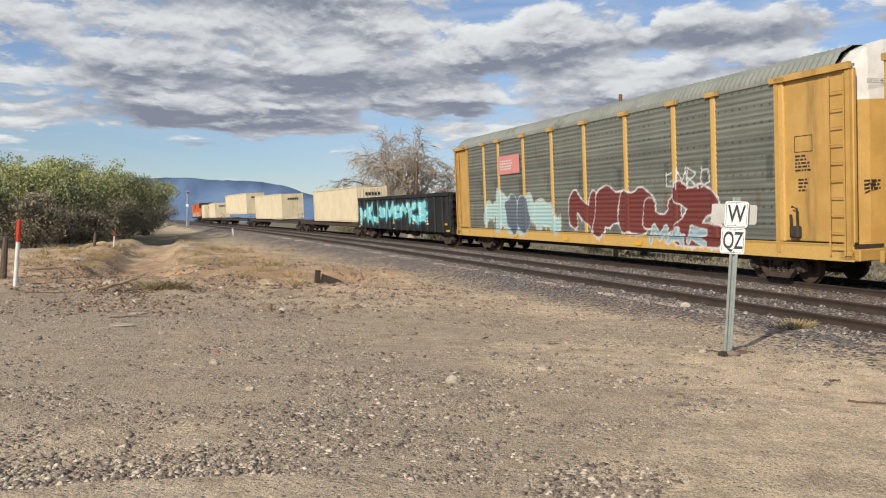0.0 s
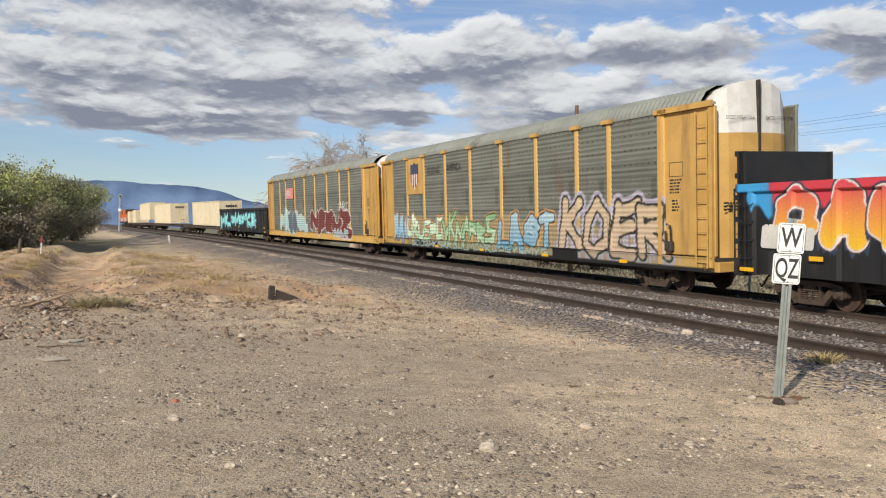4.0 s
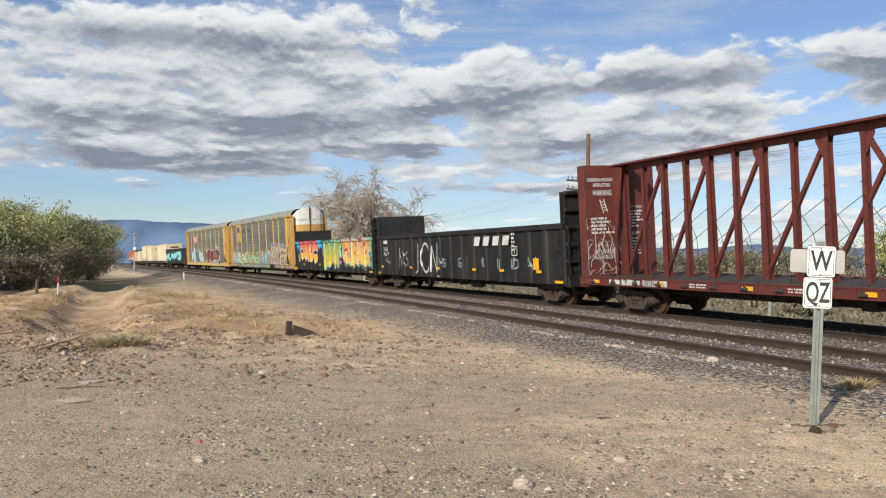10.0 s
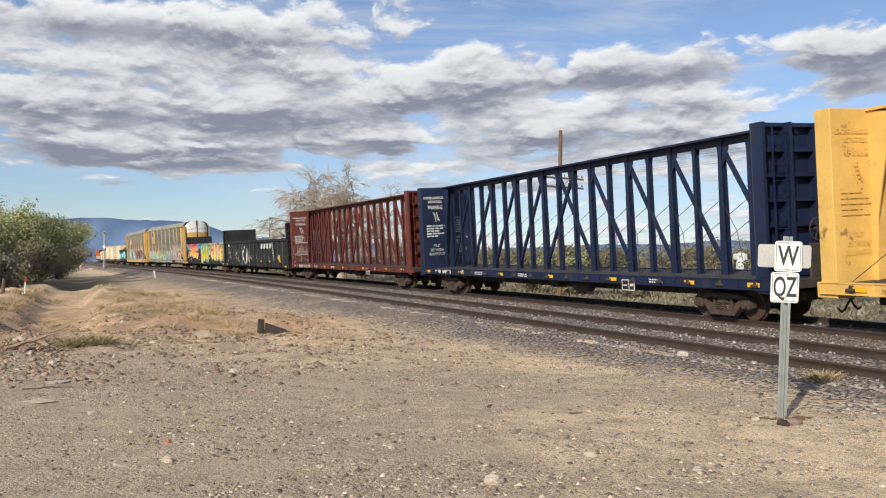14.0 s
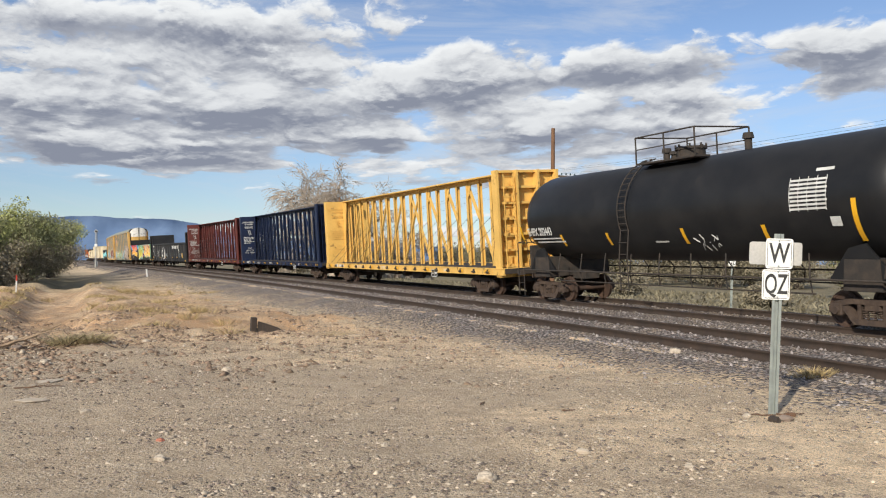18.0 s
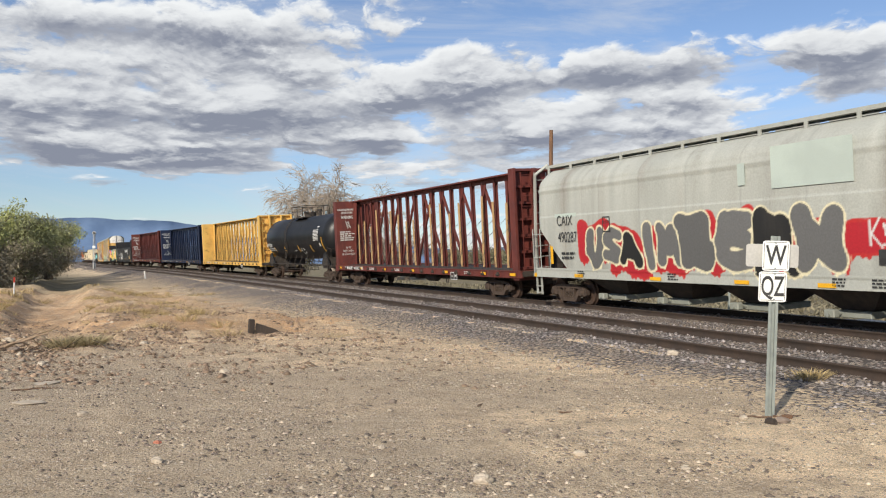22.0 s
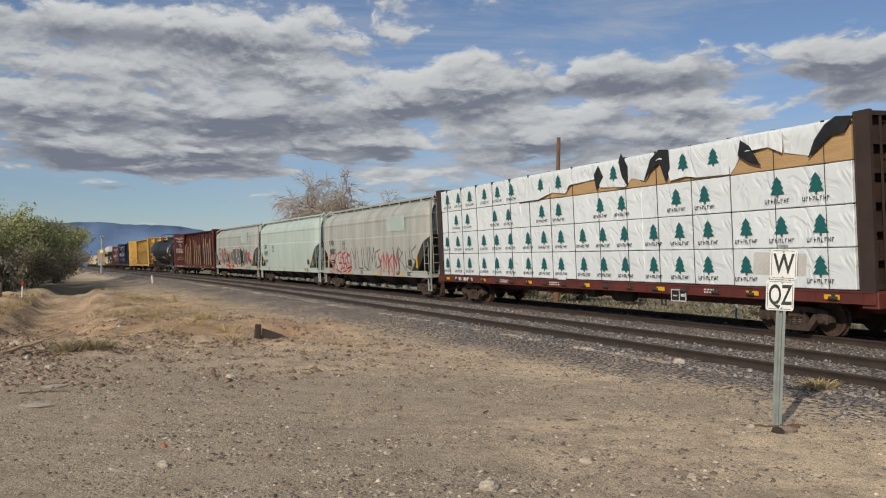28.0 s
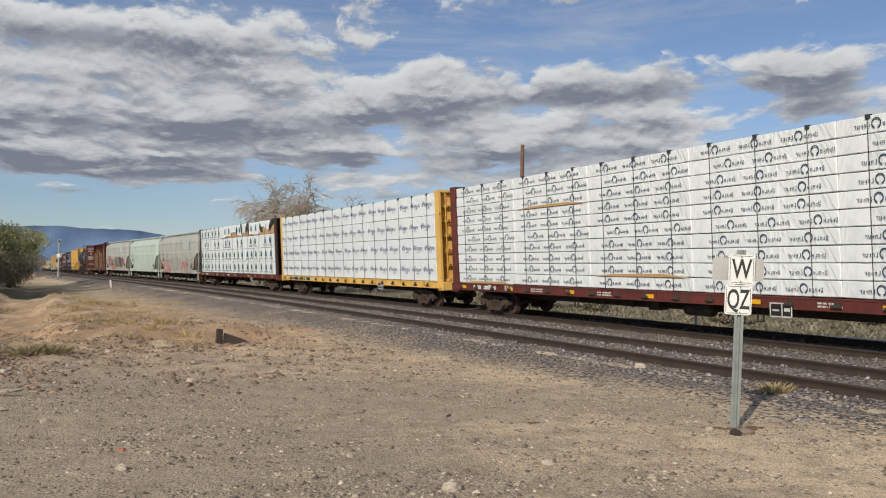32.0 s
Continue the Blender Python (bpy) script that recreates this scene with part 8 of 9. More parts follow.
    for x, h in ((1.1, 0.38), (-2.3, 0.42), (0.75, 0.25)):
        bm = bmesh.new()
        tube(bm, [(x, 0, zt - 0.1), (x, 0, zt + h * 0.6), (x, 0, zt + h * 0.62), (x, 0, zt + h)], [0.10, 0.10, 0.16, 0.13], 12)
        part("valve", bm, UNDER, car)
    bm = bmesh.new()
    for sx in (-0.2, 0.2):
        pts = [(sx, math.cos(a) * (R + 0.12), zc + math.sin(a) * (R + 0.12)) for a in [radians(q) for q in range(-20, 82, 6)]]
        tube(bm, [(sx, R + 0.10, 0.6), (sx, R + 0.12, 1.6)] + pts, 0.02, 5)
    for i in range(14):
        a = radians(-20 + i * 7.3)
        tube(bm, [(-0.2, math.cos(a) * (R + 0.12), zc + math.sin(a) * (R + 0.12)), (0.2, math.cos(a) * (R + 0.12), zc + math.sin(a) * (R + 0.12))], 0.015, 5)
    for i in range(5):
        tube(bm, [(-0.2, R + 0.11, 0.65 + i * 0.36), (0.2, R + 0.11, 0.65 + i * 0.36)], 0.015, 5)
    part("side_ladder", bm, UNDER, car).location = (half - 7.5, 0, 0)

    def wrap(u, z, w, h, mat_, name):
        """A marking that lies on the round of the shell."""
        bm = bmesh.new()
        k = max(2, int(h / 0.08))
        rows = []
        for i in range(k + 1):
            zz = z + h * i / k
            y = math.sqrt(max(0.0, (R + 0.012) ** 2 - (zz - zc + 0.04) ** 2))
            rows.append([bm.verts.new((half - u, y, zz)), bm.verts.new((half - u - w, y, zz))])
        for a, b in zip(rows, rows[1:]):
            bm.faces.new((a[0], a[1], b[1], b[0]))
        return part(name, bm, mat_, car)
    for u, z, h in ((0.95, 2.1, 0.65), (3.6, 2.0, 0.4), (6.3, 2.0, 0.4), (9.9, 2.0, 0.45), (12.9, 2.0, 0.45), (15.6, 2.0, 0.95)):
        wrap(u, z, 0.13, h, REFLECT, "reflector")
    for text, u, z, hh in (("SHPX 202443", 1.5, 2.52, 0.28),):
        ob = stencil(car, text, u, z, hh, half, R + 0.02 - 0.30, STENCIL, wide=0.75, bold=0.01)
        for v in ob.data.vertices:
            p = ob.matrix_basis @ v.co
            v.co = (p.x, math.sqrt((R + 0.014) ** 2 - (p.z - zc + 0.04) ** 2), p.z)
        ob.matrix_local = Matrix()
    for i in range(8):
        wrap(13.9 + 0.02 * (i % 3), 2.75 + i * 0.095, 1.05, 0.05, STENCIL, "table_line")
    for i in range(5):
        wrap(13.9 + i * 0.26, 2.72, 0.02, 0.8, STENCIL, "table_line")
    wrap(14.6, 3.62, 0.5, 0.07, STENCIL, "small_print")
    wrap(1.7, 2.25, 1.9, 0.05, STENCIL, "small_print")
    wrap(1.9, 2.13, 1.9, 0.05, STENCIL, "small_print")
    wrap(8.6, 2.05, 0.6, 0.05, STENCIL, "small_print")
    wrap(15.0, 2.35, 0.28, 0.22, STENCIL, "placard")
    bm = bmesh.new()
    r = random.Random(4)
    for i in range(12):
        a = Vector((half - 10.4 - r.uniform(0, 0.9), 0, 2.0 + r.uniform(-0.1, 0.25)))
        b = a + Vector((r.uniform(-0.2, 0.2), 0, r.uniform(-0.2, 0.2)))
        for q in (a, b):
            q.y = math.sqrt((R + 0.015) ** 2 - (q.z - zc + 0.04) ** 2)
        beam(bm, a, b, 0.03, 0.004)
    part("scrawl", bm, STENCIL, car, "pale paint scrawl")
    add_truck(car, half - 2.1)
    add_truck(car, -half + 2.1)
    add_ends(car, half)
    return car


# ---- covered hopper ----
def make_hopper(L, seed, kind):
    base = ((0.40, 0.41, 0.375), (0.47, 0.545, 0.49), (0.42, 0.42, 0.38))[kind]
    mat_ = (HOP_GREY, HOP_MINT, HOP_GREY)[kind]
    car = thing("covered_hopper_car", ("grey covered hopper car with red and black spray paint", "pale green covered hopper car, nearly clean", "weathered grey covered hopper with red and black scrawls")[kind], "railway car", "train cars")
    half = L / 2
    z0, zm, zt = 1.30, 4.15, 4.78
    us = np.arange(0.7, L - 0.7 + 0.001, 0.035)
    zs = np.concatenate([np.arange(z0, 3.1, 0.03), np.arange(3.1, zt + 0.01, 0.06)])
    U, Z = np.meshgrid(us, zs, indexing="ij")
    rgb = np.empty(U.shape + (3,))
    rgb[:] = base
    streaks = value_noise(U * 4, Z * 0.5, seed)
    rgb *= (1 + (0.10, 0.05, 0.12)[kind] * streaks + 0.05 * value_noise(U * 0.8, Z * 0.8, seed + 1))[..., None]
    seams = np.min(np.abs(U[..., None] - np.linspace(0.7, L - 0.7, 9)), -1)
    rgb *= (1 - 0.16 * np.clip(1 - seams / 0.06, 0, 1))[..., None]
    grime = np.clip(1 - seams / 0.5, 0, 1) * np.clip(value_noise(U * 3, Z * 0.4, seed + 2) + 0.3, 0, 1) * (0.3, 0.12, 0.4)[kind]
    rgb = rgb * (1 - grime[..., None]) + grime[..., None] * np.array((0.2, 0.15, 0.11))
    zs2 = np.arange(0.98, z0 + 0.02, 0.03)
    U2, Z2 = np.meshgrid(us, zs2, indexing="ij")
    sill = np.empty(U2.shape + (3,))
    sill[:] = base
    for Ug, Zg, im in ((U, Z, rgb), (U2, Z2, sill)):
        if kind == 0:
            piece(Ug, Zg, im, 3.6, 14.8, 1.1, 3.0, 6, 71, (0.40, 0.02, 0.03), (0.42, 0.02, 0.03), (0.45, 0.03, 0.03), (0.45, 0.03, 0.03), 0.08, 0.40, 0.06, spike=0.3)
            piece(Ug, Zg, im, 4.0, 8.6, 1.15, 2.7, 6, 72, (0.06, 0.06, 0.065), (0.12, 0.12, 0.12), (0.68, 0.62, 0.42), (0.70, 0.64, 0.44), 0.06, 0.44, 0.05, spike=0.2, lap=0.12, text="USAIM", fills=((0.12, 0.12, 0.12), (0.13, 0.13, 0.13), (0.02, 0.02, 0.02), (0.14, 0.14, 0.14), (0.13, 0.13, 0.13)))
            piece(Ug, Zg, im, 8.7, 14.0, 1.25, 2.95, 6, 73, (0.10, 0.10, 0.105), (0.05, 0.05, 0.05), (0.70, 0.64, 0.44), (0.70, 0.64, 0.44), 0.06, 0.46, 0.05, spike=0.1, lap=0.12, text="BERN", fills=((0.11, 0.11, 0.11), (0.14, 0.14, 0.14), (0.02, 0.02, 0.02), (0.13, 0.13, 0.13)))
            tag(Ug, Zg, im, 14.6, 15.9, 1.9, 2.5, 4, 7, (0.62, 0.62, 0.60), 0.03)
        elif kind == 2:
            tag(Ug, Zg, im, 2.1, 6.4, 1.05, 2.3, 5, 81, (0.42, 0.03, 0.035), 0.06)
            tag(Ug, Zg, im, 4.2, 6.2, 1.2, 2.2, 2, 88, (0.42, 0.03, 0.035), 0.05)
            tag(Ug, Zg, im, 5.6, 11.5, 1.3, 2.6, 6, 82, (0.03, 0.03, 0.03), 0.04)
            tag(Ug, Zg, im, 11.0, 14.0, 1.1, 2.2, 4, 84, (0.42, 0.03, 0.035), 0.055)
            tag(Ug, Zg, im, 13.2, 16.5, 1.3, 2.5, 4, 83, (0.04, 0.04, 0.04), 0.035)

    def shape(u, z):
        """Bulging side, rounded shoulder to the roof, rounded corners at the ends."""
        y = 1.50 + 0.06 * np.sin((np.clip(z, z0, zm) - z0) / (zm - z0) * math.pi)
        k = np.clip((z - zm) / (zt - zm), 0, 1)
        y = y - 0.62 * k ** 1.8 + 0.035 * ((z > zm - 0.16) & (z < zm - 0.06))
        e = np.clip(1 - np.minimum(u - 0.7, L - 0.7 - u) / 0.55, 0, 1)
        return y - 0.38 * e ** 2.2
    # the ends are cut back in slopes over the trucks
    cut0, cut1 = 3.05, 2.0
    inset = np.clip((cut0 - zs) / (cut0 - z0), 0, 1) * cut1
    Ug = np.clip(us[:, None], 0.7 + inset[None], L - 0.7 - inset[None])
    Zg = np.broadcast_to(zs[None], Ug.shape)
    me = arrays_mesh("near_side", np.stack([half - Ug, shape(us[:, None] + 0 * Zg, Zg), Zg], -1).reshape(-1, 3), grid_quads(len(us), len(zs)), SPRAYED)
    at = me.color_attributes.new("paint", "FLOAT_COLOR", "POINT")
    at.data.foreach_set("color", np.concatenate([rgb.reshape(-1, 3), np.ones((rgb.shape[0] * rgb.shape[1], 1))], 1).astype(np.float32).ravel())
    me.shade_smooth()
    part("near_side", me, None, car, "smooth curved steel side")
    k = slice(None, None, 12)
    uc, zc = us[k], zs[::4]
    ins = np.clip((cut0 - zc) / (cut0 - z0), 0, 1) * cut1
    Uc = np.clip(uc[:, None], 0.7 + ins[None], L - 0.7 - ins[None])
    Zc = np.broadcast_to(zc[None], Uc.shape)
    me = arrays_mesh("far_side", np.stack([half - Uc, -shape(uc[:, None] + 0 * Zc, Zc), Zc], -1).reshape(-1, 3), grid_quads(len(uc), len(zc)), mat_)
    me.shade_smooth()
    part("far_side", me, None, car)
    bm = bmesh.new()
    for a, b in ((-0.95, -0.35), (-0.35, 0.35), (0.35, 0.95)):
        vs = [bm.verts.new((x, y, zt - 0.01 + 0.06 * (abs(y) < 0.5))) for x, y in ((-half + 0.75, a), (half - 0.75, a), (half - 0.75, b), (-half + 0.75, b))]
        bm.faces.new(vs)
    part("roof", bm, mat_, car)
    for sgn in (1, -1):
        bm = bmesh.new()
        vs = [bm.verts.new((sgn * (half - 0.72), y, z)) for y, z in ((-1.12, cut0), (1.12, cut0), (1.12, zm), (0.75, zt), (-0.75, zt), (-1.12, zm))]
        bm.faces.new(vs)
        part("end_sheet", bm, mat_, car)
        bm = bmesh.new()
        vs = [bm.verts.new(p) for p in ((sgn * (half - 0.74), -1.15, cut0), (sgn * (half - 0.74), 1.15, cut0), (sgn * (half - 0.7 - cut1), 1.46, z0), (sgn * (half - 0.7 - cut1), -1.46, z0))]
        bm.faces.new(vs)
        part("slope_sheet", bm, UNDER, car, "dark grimy sloping end sheet")
        # platform, corner posts, ladders and braces
        bm = bmesh.new()
        bevel_box(bm, min(sgn * (half - 0.4), sgn * (half - 2.4)), -1.48, 0.98, max(sgn * (half - 0.4), sgn * (half - 2.4)), 1.50, 1.10, 0.02)
        part("end_platform", bm, mat_, car)
        bm = bmesh.new()
        for y in (1.44, -1.44):
            beam(bm, (sgn * (half - 0.5), y, 1.1), (sgn * (half - 0.5), y * 0.9, zt - 0.1), 0.12, 0.06)
            beam(bm, (sgn * (half - 0.5), y * 0.9, zt - 0.1), (sgn * (half - 0.8), y * 0.62, zt + 0.25), 0.10, 0.05)
        beam(bm, (sgn * (half - 1.5), 0.5, 1.1), (sgn * (half - 0.9), 0.5, 2.9), 0.3, 0.06)
        beam(bm, (sgn * (half - 1.5), -0.5, 1.1), (sgn * (half - 0.9), -0.5, 2.9), 0.3, 0.06)
        part("corner_post", bm, mat_, car)
        ladder(car, sgn * (half - 0.46), 1.05, 1.3, zt - 0.1, 0.5, "y", mat_, 0.4)
        ladder(car, sgn * (half - 0.78), 1.52, 1.25, 2.6, 0.5, "x", mat_, 0.42)
        bm = bmesh.new()
        for q in (-0.16, 0.16):
            box(bm, sgn * (half - 0.7) + q - 0.02, 1.40, 0.35, sgn * (half - 0.7) + q + 0.02, 1.46, 1.0)
        for zz in (0.38, 0.62):
            box(bm, sgn * (half - 0.7) - 0.17, 1.38, zz, sgn * (half - 0.7) + 0.17, 1.48, zz + 0.03)
        part("sill_step", bm, mat_, car)
        bm = bmesh.new()
        tube(bm, [(sgn * (half - 1.2), 0.1, 1.3), (sgn * (half - 1.2), 0.1, 1.9)], 0.22, 12)
        bevel_box(bm, sgn * (half - 0.95) - 0.1, -0.5, 1.2, sgn * (half - 0.95) + 0.1, -0.1, 1.7, 0.03)
        part("brake_gear", bm, UNDER, car)
    brake_wheel(car, -half + 0.42, -0.25, 2.1, UNDER)
    sheet("side_sill", car, half, us, zs2, lambda u, z: 1.525 + 0.02 * (z > z0 - 0.05), sill)
    bm = bmesh.new()
    box(bm, -half + 0.7, -1.53, 0.98, half - 0.7, -1.47, z0)
    part("far_sill", bm, mat_, car)
    # discharge hoppers below
    n = 4
    for i in range(n):
        c = half - 0.7 - cut1 - 0.2 - (i + 0.5) * (L - 1.4 - 2 * cut1 - 0.4) / n
        w = (L - 1.4 - 2 * cut1 - 0.4) / n / 2
        bm = bmesh.new()
        top = [bm.verts.new((c + sx * (w - 0.03), sy * 1.44, z0)) for sx, sy in ((-1, -1), (1, -1), (1, 1), (-1, 1))]
        bot = [bm.verts.new((c + sx * 0.42, sy * 0.55, 0.42)) for sx, sy in ((-1, -1), (1, -1), (1, 1), (-1, 1))]
        for j in range(4):
            bm.faces.new((top[j], top[(j + 1) % 4], bot[(j + 1) % 4], bot[j]))
        part("discharge_hopper", bm, UNDER, car, "dark grimy hopper bottom")
        bm = bmesh.new()
        bevel_box(bm, c - 0.5, -0.75, 0.26, c + 0.5, 0.75, 0.42, 0.02)
        tube(bm, [(c + 0.3, 0.5, 0.36), (c + 0.3, 1.2, 0.36)], 0.05, 8)
        bevel_box(bm, c + 0.15, 0.95, 0.28, c + 0.45, 1.15, 0.48, 0.03)
        part("outlet_gate", bm, GALV, car, "pale metal outlet gate")
    # running boards and railings along the roof
    for sy in (1, -1):
        bm = bmesh.new()
        box(bm, -half + 0.5, sy * 0.62 - 0.28, zt + 0.10, half - 0.5, sy * 0.62 + 0.28, zt + 0.13)
        box(bm, -half + 0.5, sy * 0.94 - 0.02, zt + 0.10, half - 0.5, sy * 0.94 + 0.02, zt + 0.20)
        part("running_board", bm, mat_, car)
        bm = bmesh.new()
        i = 0
        x = -half + 0.9
        while x < half - 0.8:
            box(bm, x - 0.05, sy * 0.97 - 0.02, zt - 0.16, x + 0.05, sy * 0.97 + 0.02, zt + 0.14)
            x += 1.45
        part("board_bracket", bm, mat_, car)
    bm = bmesh.new()
    bevel_box(bm, -0.5, -0.28, zt + 0.02, 0.5, 0.28, zt + 0.22, 0.05)
    hatch = mesh_of("roof_hatch", bm, mat_)
    for i in range(10):
        part("roof_hatch", hatch, None, car).location = (half - 1.4 - i * (L - 2.8) / 9, 0, 0)
    # lettering and patches
    num = ("490287", "490993", "490862")[kind]
    u0 = 2.2
    if kind == 0:
        patch(car, 2.15, 2.66, 1.35, 0.52, half, 1.556, HOP_MINT, "repaint_patch")
        patch(car, 12.0, 3.35, 2.3, 1.0, half, 1.575, HOP_MINT, "repaint_patch")
        patch(car, 10.9, 3.5, 0.25, 0.55, half, 1.575, HOP_MINT, "repaint_patch")
    if kind == 2:
        patch(car, 12.6, 3.35, 2.5, 0.78, half, 1.575, HOP_MINT, "repaint_patch")
    stencil(car, "CAIX", u0 + 0.1, 2.92, 0.36, half, 1.585, STENCIL_DARK, wide=0.85)
    stencil(car, num, u0 + 0.15, 2.36, 0.36, half, 1.585, STENCIL_DARK, wide=0.78)
    bars(car, u0 + 0.3, 1.78, 1.2, 2, 0.08, half, 1.565, STENCIL_DARK, 3)
    bm = bmesh.new()
    for a, b, c, d in ((0, 0, 0.4, 0.03), (0, 0.45, 0.4, 0.48), (0, 0, 0.03, 0.48), (0.37, 0, 0.4, 0.48)):
        box(bm, half - 5.0 - c, 1.582, 2.50 + b, half - 5.0 - a, 1.586, 2.50 + d)
    part("plate_frame", bm, STENCIL_DARK, car)
    stencil(car, "PLATE\nC", 5.2, 2.74, 0.10, half, 1.587, STENCIL_DARK, "CENTER")
    for u in (1.75, L - 2.0):
        patch(car, u, 1.45, 0.16, 0.95, half, 1.545, REFLECT)
    for u in ((3.2, 7.2, 10.6, 13.2) if kind == 0 else (6.0, 10.5, 14.0)):
        patch(car, u, 1.02, 0.5, 0.10, half, 1.55, REFLECT)
    patch(car, 0.5, 0.98, 1.2, 0.14, half, 1.515, REFLECT if kind != 1 else STENCIL)
    if kind == 0:
        patch(car, L - 1.6, 0.98, 1.2, 0.14, half, 1.515, REFLECT)
    for u in (3.4, 8.0, 13.6, L - 3.2):
        bars(car, u, 1.2, 0.5, 3, 0.04, half, 1.55, STENCIL_DARK, int(u))
    patch(car, L - 3.0, 1.55, 0.45, 0.32, half, 1.56, STENCIL_DARK, "data_plate")
    patch(car, L - 2.0, 3.9, 0.3, 0.25, half, 1.50, REDMARK, "red_notice")
    add_truck(car, half - 2.0)
    add_truck(car, -half + 2.0)
    add_ends(car, half)
    return car


# ---- lumber loads ----
def make_load(L, rows, bundle, wrap, kind, seed, label, ahead=0.0):
    """Wrapped lumber packs in rows on both sides of the centre beam, strapped to it."""
    load = thing("lumber_load", label, "lumber", "lumber loads")
    half = L / 2 - 0.55 - 0.50
    z0, z1 = 1.17, 4.98
    h = (z1 - z0) / rows
    n = round(2 * half / bundle)
    w = (2 * half + ahead) / n
    r = random.Random(seed)

    def pack_mesh(hh, mat_, sag):
        bm = bmesh.new()
        bevel_box(bm, -w / 2 + 0.004, 0.40, 0.012, w / 2 - 0.004, 1.43, hh - 0.008, 0.016)
        bmesh.ops.subdivide_edges(bm, edges=[e for e in bm.edges if abs(e.verts[0].co.x - e.verts[1].co.x) > 0.5], cuts=7)
        for v in bm.verts:
            if v.co.y > 1.3:
                v.co.y += 0.022 * noise.noise(Vector((v.co.x * 2.1 + sag * 9, v.co.z * 3.0, sag)))
            v.co.z += 0.008 * noise.noise(Vector((v.co.x * 1.7, 3.0 + sag, v.co.y)))
        return mesh_of("lumber_pack", bm, mat_)
    packs = [pack_mesh(h, wrap, k) for k in range(3)]
    bare = pack_mesh(h, LUMBER, 5)
    # printed marks, plain shapes in the print's colours
    bm = bmesh.new()
    if kind == 0:
        prism(bm, [(0, 0.62), (0.13, 0.48), (0.08, 0.48), (0.17, 0.36), (0.10, 0.36), (0.20, 0.24), (0.03, 0.24), (0.03, 0.18), (-0.03, 0.18), (-0.03, 0.24), (-0.20, 0.24), (-0.10, 0.36), (-0.17, 0.36), (-0.08, 0.48), (-0.13, 0.48)], 1.455, 1.457)
        mark = mesh_of("tree_emblem", bm, GREENMARK)
    elif kind == 1:
        def ring(cx, cz, rx, rz, t, skip=()):
            k = 14
            pts = [(math.cos(2 * math.pi * i / k), math.sin(2 * math.pi * i / k)) for i in range(k)]
            vo = [bm.verts.new((cx + rx * c, 1.456, cz + rz * q)) for c, q in pts]
            vi = [bm.verts.new((cx + (rx - t) * c, 1.456, cz + (rz - t * 0.5) * q)) for c, q in pts]
            for i in range(k):
                if i not in skip:
                    bm.faces.new((vo[i], vo[(i + 1) % k], vi[(i + 1) % k], vi[i]))
        for dx, dz in ((0, 0.07), (0, -0.07), (0.04, 0), (-0.04, 0)):
            prism(bm, [(0.55 + dx, 0.49 + dz), (0.585 + dx, 0.44 + dz), (0.55 + dx, 0.39 + dz), (0.515 + dx, 0.44 + dz)], 1.455, 1.457)
        prism(bm, [(0.48, 0.60), (0.42, 0.60), (0.315, 0.40), (0.34, 0.36)], 1.455, 1.457)
        prism(bm, [(0.22, 0.60), (0.25, 0.60), (0.34, 0.36), (0.325, 0.36)], 1.455, 1.457)
        for cx, cz, rz in ((0.165, 0.43, 0.075), (0.02, 0.43, 0.075), (-0.125, 0.45, 0.06), (-0.125, 0.33, 0.05), (-0.27, 0.43, 0.075)):
            ring(cx, cz, 0.065, rz, 0.03)
        for x in (-0.40, -0.48):
            box(bm, x, 1.455, 0.36, x + 0.03, 1.457, 0.50)
        for i in range(8):
            box(bm, 0.12 - i * 0.045, 1.455, 0.235, 0.15 - i * 0.045, 1.457, 0.255)
        mark = mesh_of("printed_mark", bm, LILACMARK)
    else:
        k = 20
        ring = [(math.cos(2 * math.pi * i / k), math.sin(2 * math.pi * i / k)) for i in range(k)]
        vo = [bm.verts.new((0.115 * c, 1.456, 0.20 + 0.115 * q)) for c, q in ring]
        vi = [bm.verts.new((0.085 * c, 1.456, 0.20 + 0.085 * q)) for c, q in ring]
        for i in range(k):
            if i not in (14, 15):
                bm.faces.new((vo[i], vo[(i + 1) % k], vi[(i + 1) % k], vi[i]))
        for i in range(10):
            a = 0.15 + 0.077 * (i % 5) if i < 5 else -0.20 - 0.077 * (i % 5)
            top = 0.225 if a in (0.15,) or i == 9 else 0.20
            box(bm, a, 1.455, 0.13, a + 0.016, 1.457, top)
            box(bm, a + 0.016, 1.455, (0.13, top - 0.014, 0.16)[i % 3], a + 0.05, 1.457, (0.144, top, 0.174)[i % 3])
            if i % 2:
                box(bm, a + 0.038, 1.455, 0.13, a + 0.052, 1.457, top)
        mark = mesh_of("printed_mark", bm, BLUEMARK)
    bm = bmesh.new()
    for i in range(8):
        x = 0.40 - i * 0.10
        box(bm, x - 0.018, 1.455, 0.08, x, 1.457, 0.18)
        box(bm, x - 0.062, 1.455, (0.08, 0.16, 0.12, 0.16)[i % 4], x - 0.018, 1.457, (0.10, 0.18, 0.14, 0.18)[i % 4])
        if i % 3 == 0:
            box(bm, x - 0.072, 1.455, 0.08, x - 0.056, 1.457, 0.18)
    words = mesh_of("printed_words", bm, STENCIL_DARK if kind != 1 else BLUEMARK)
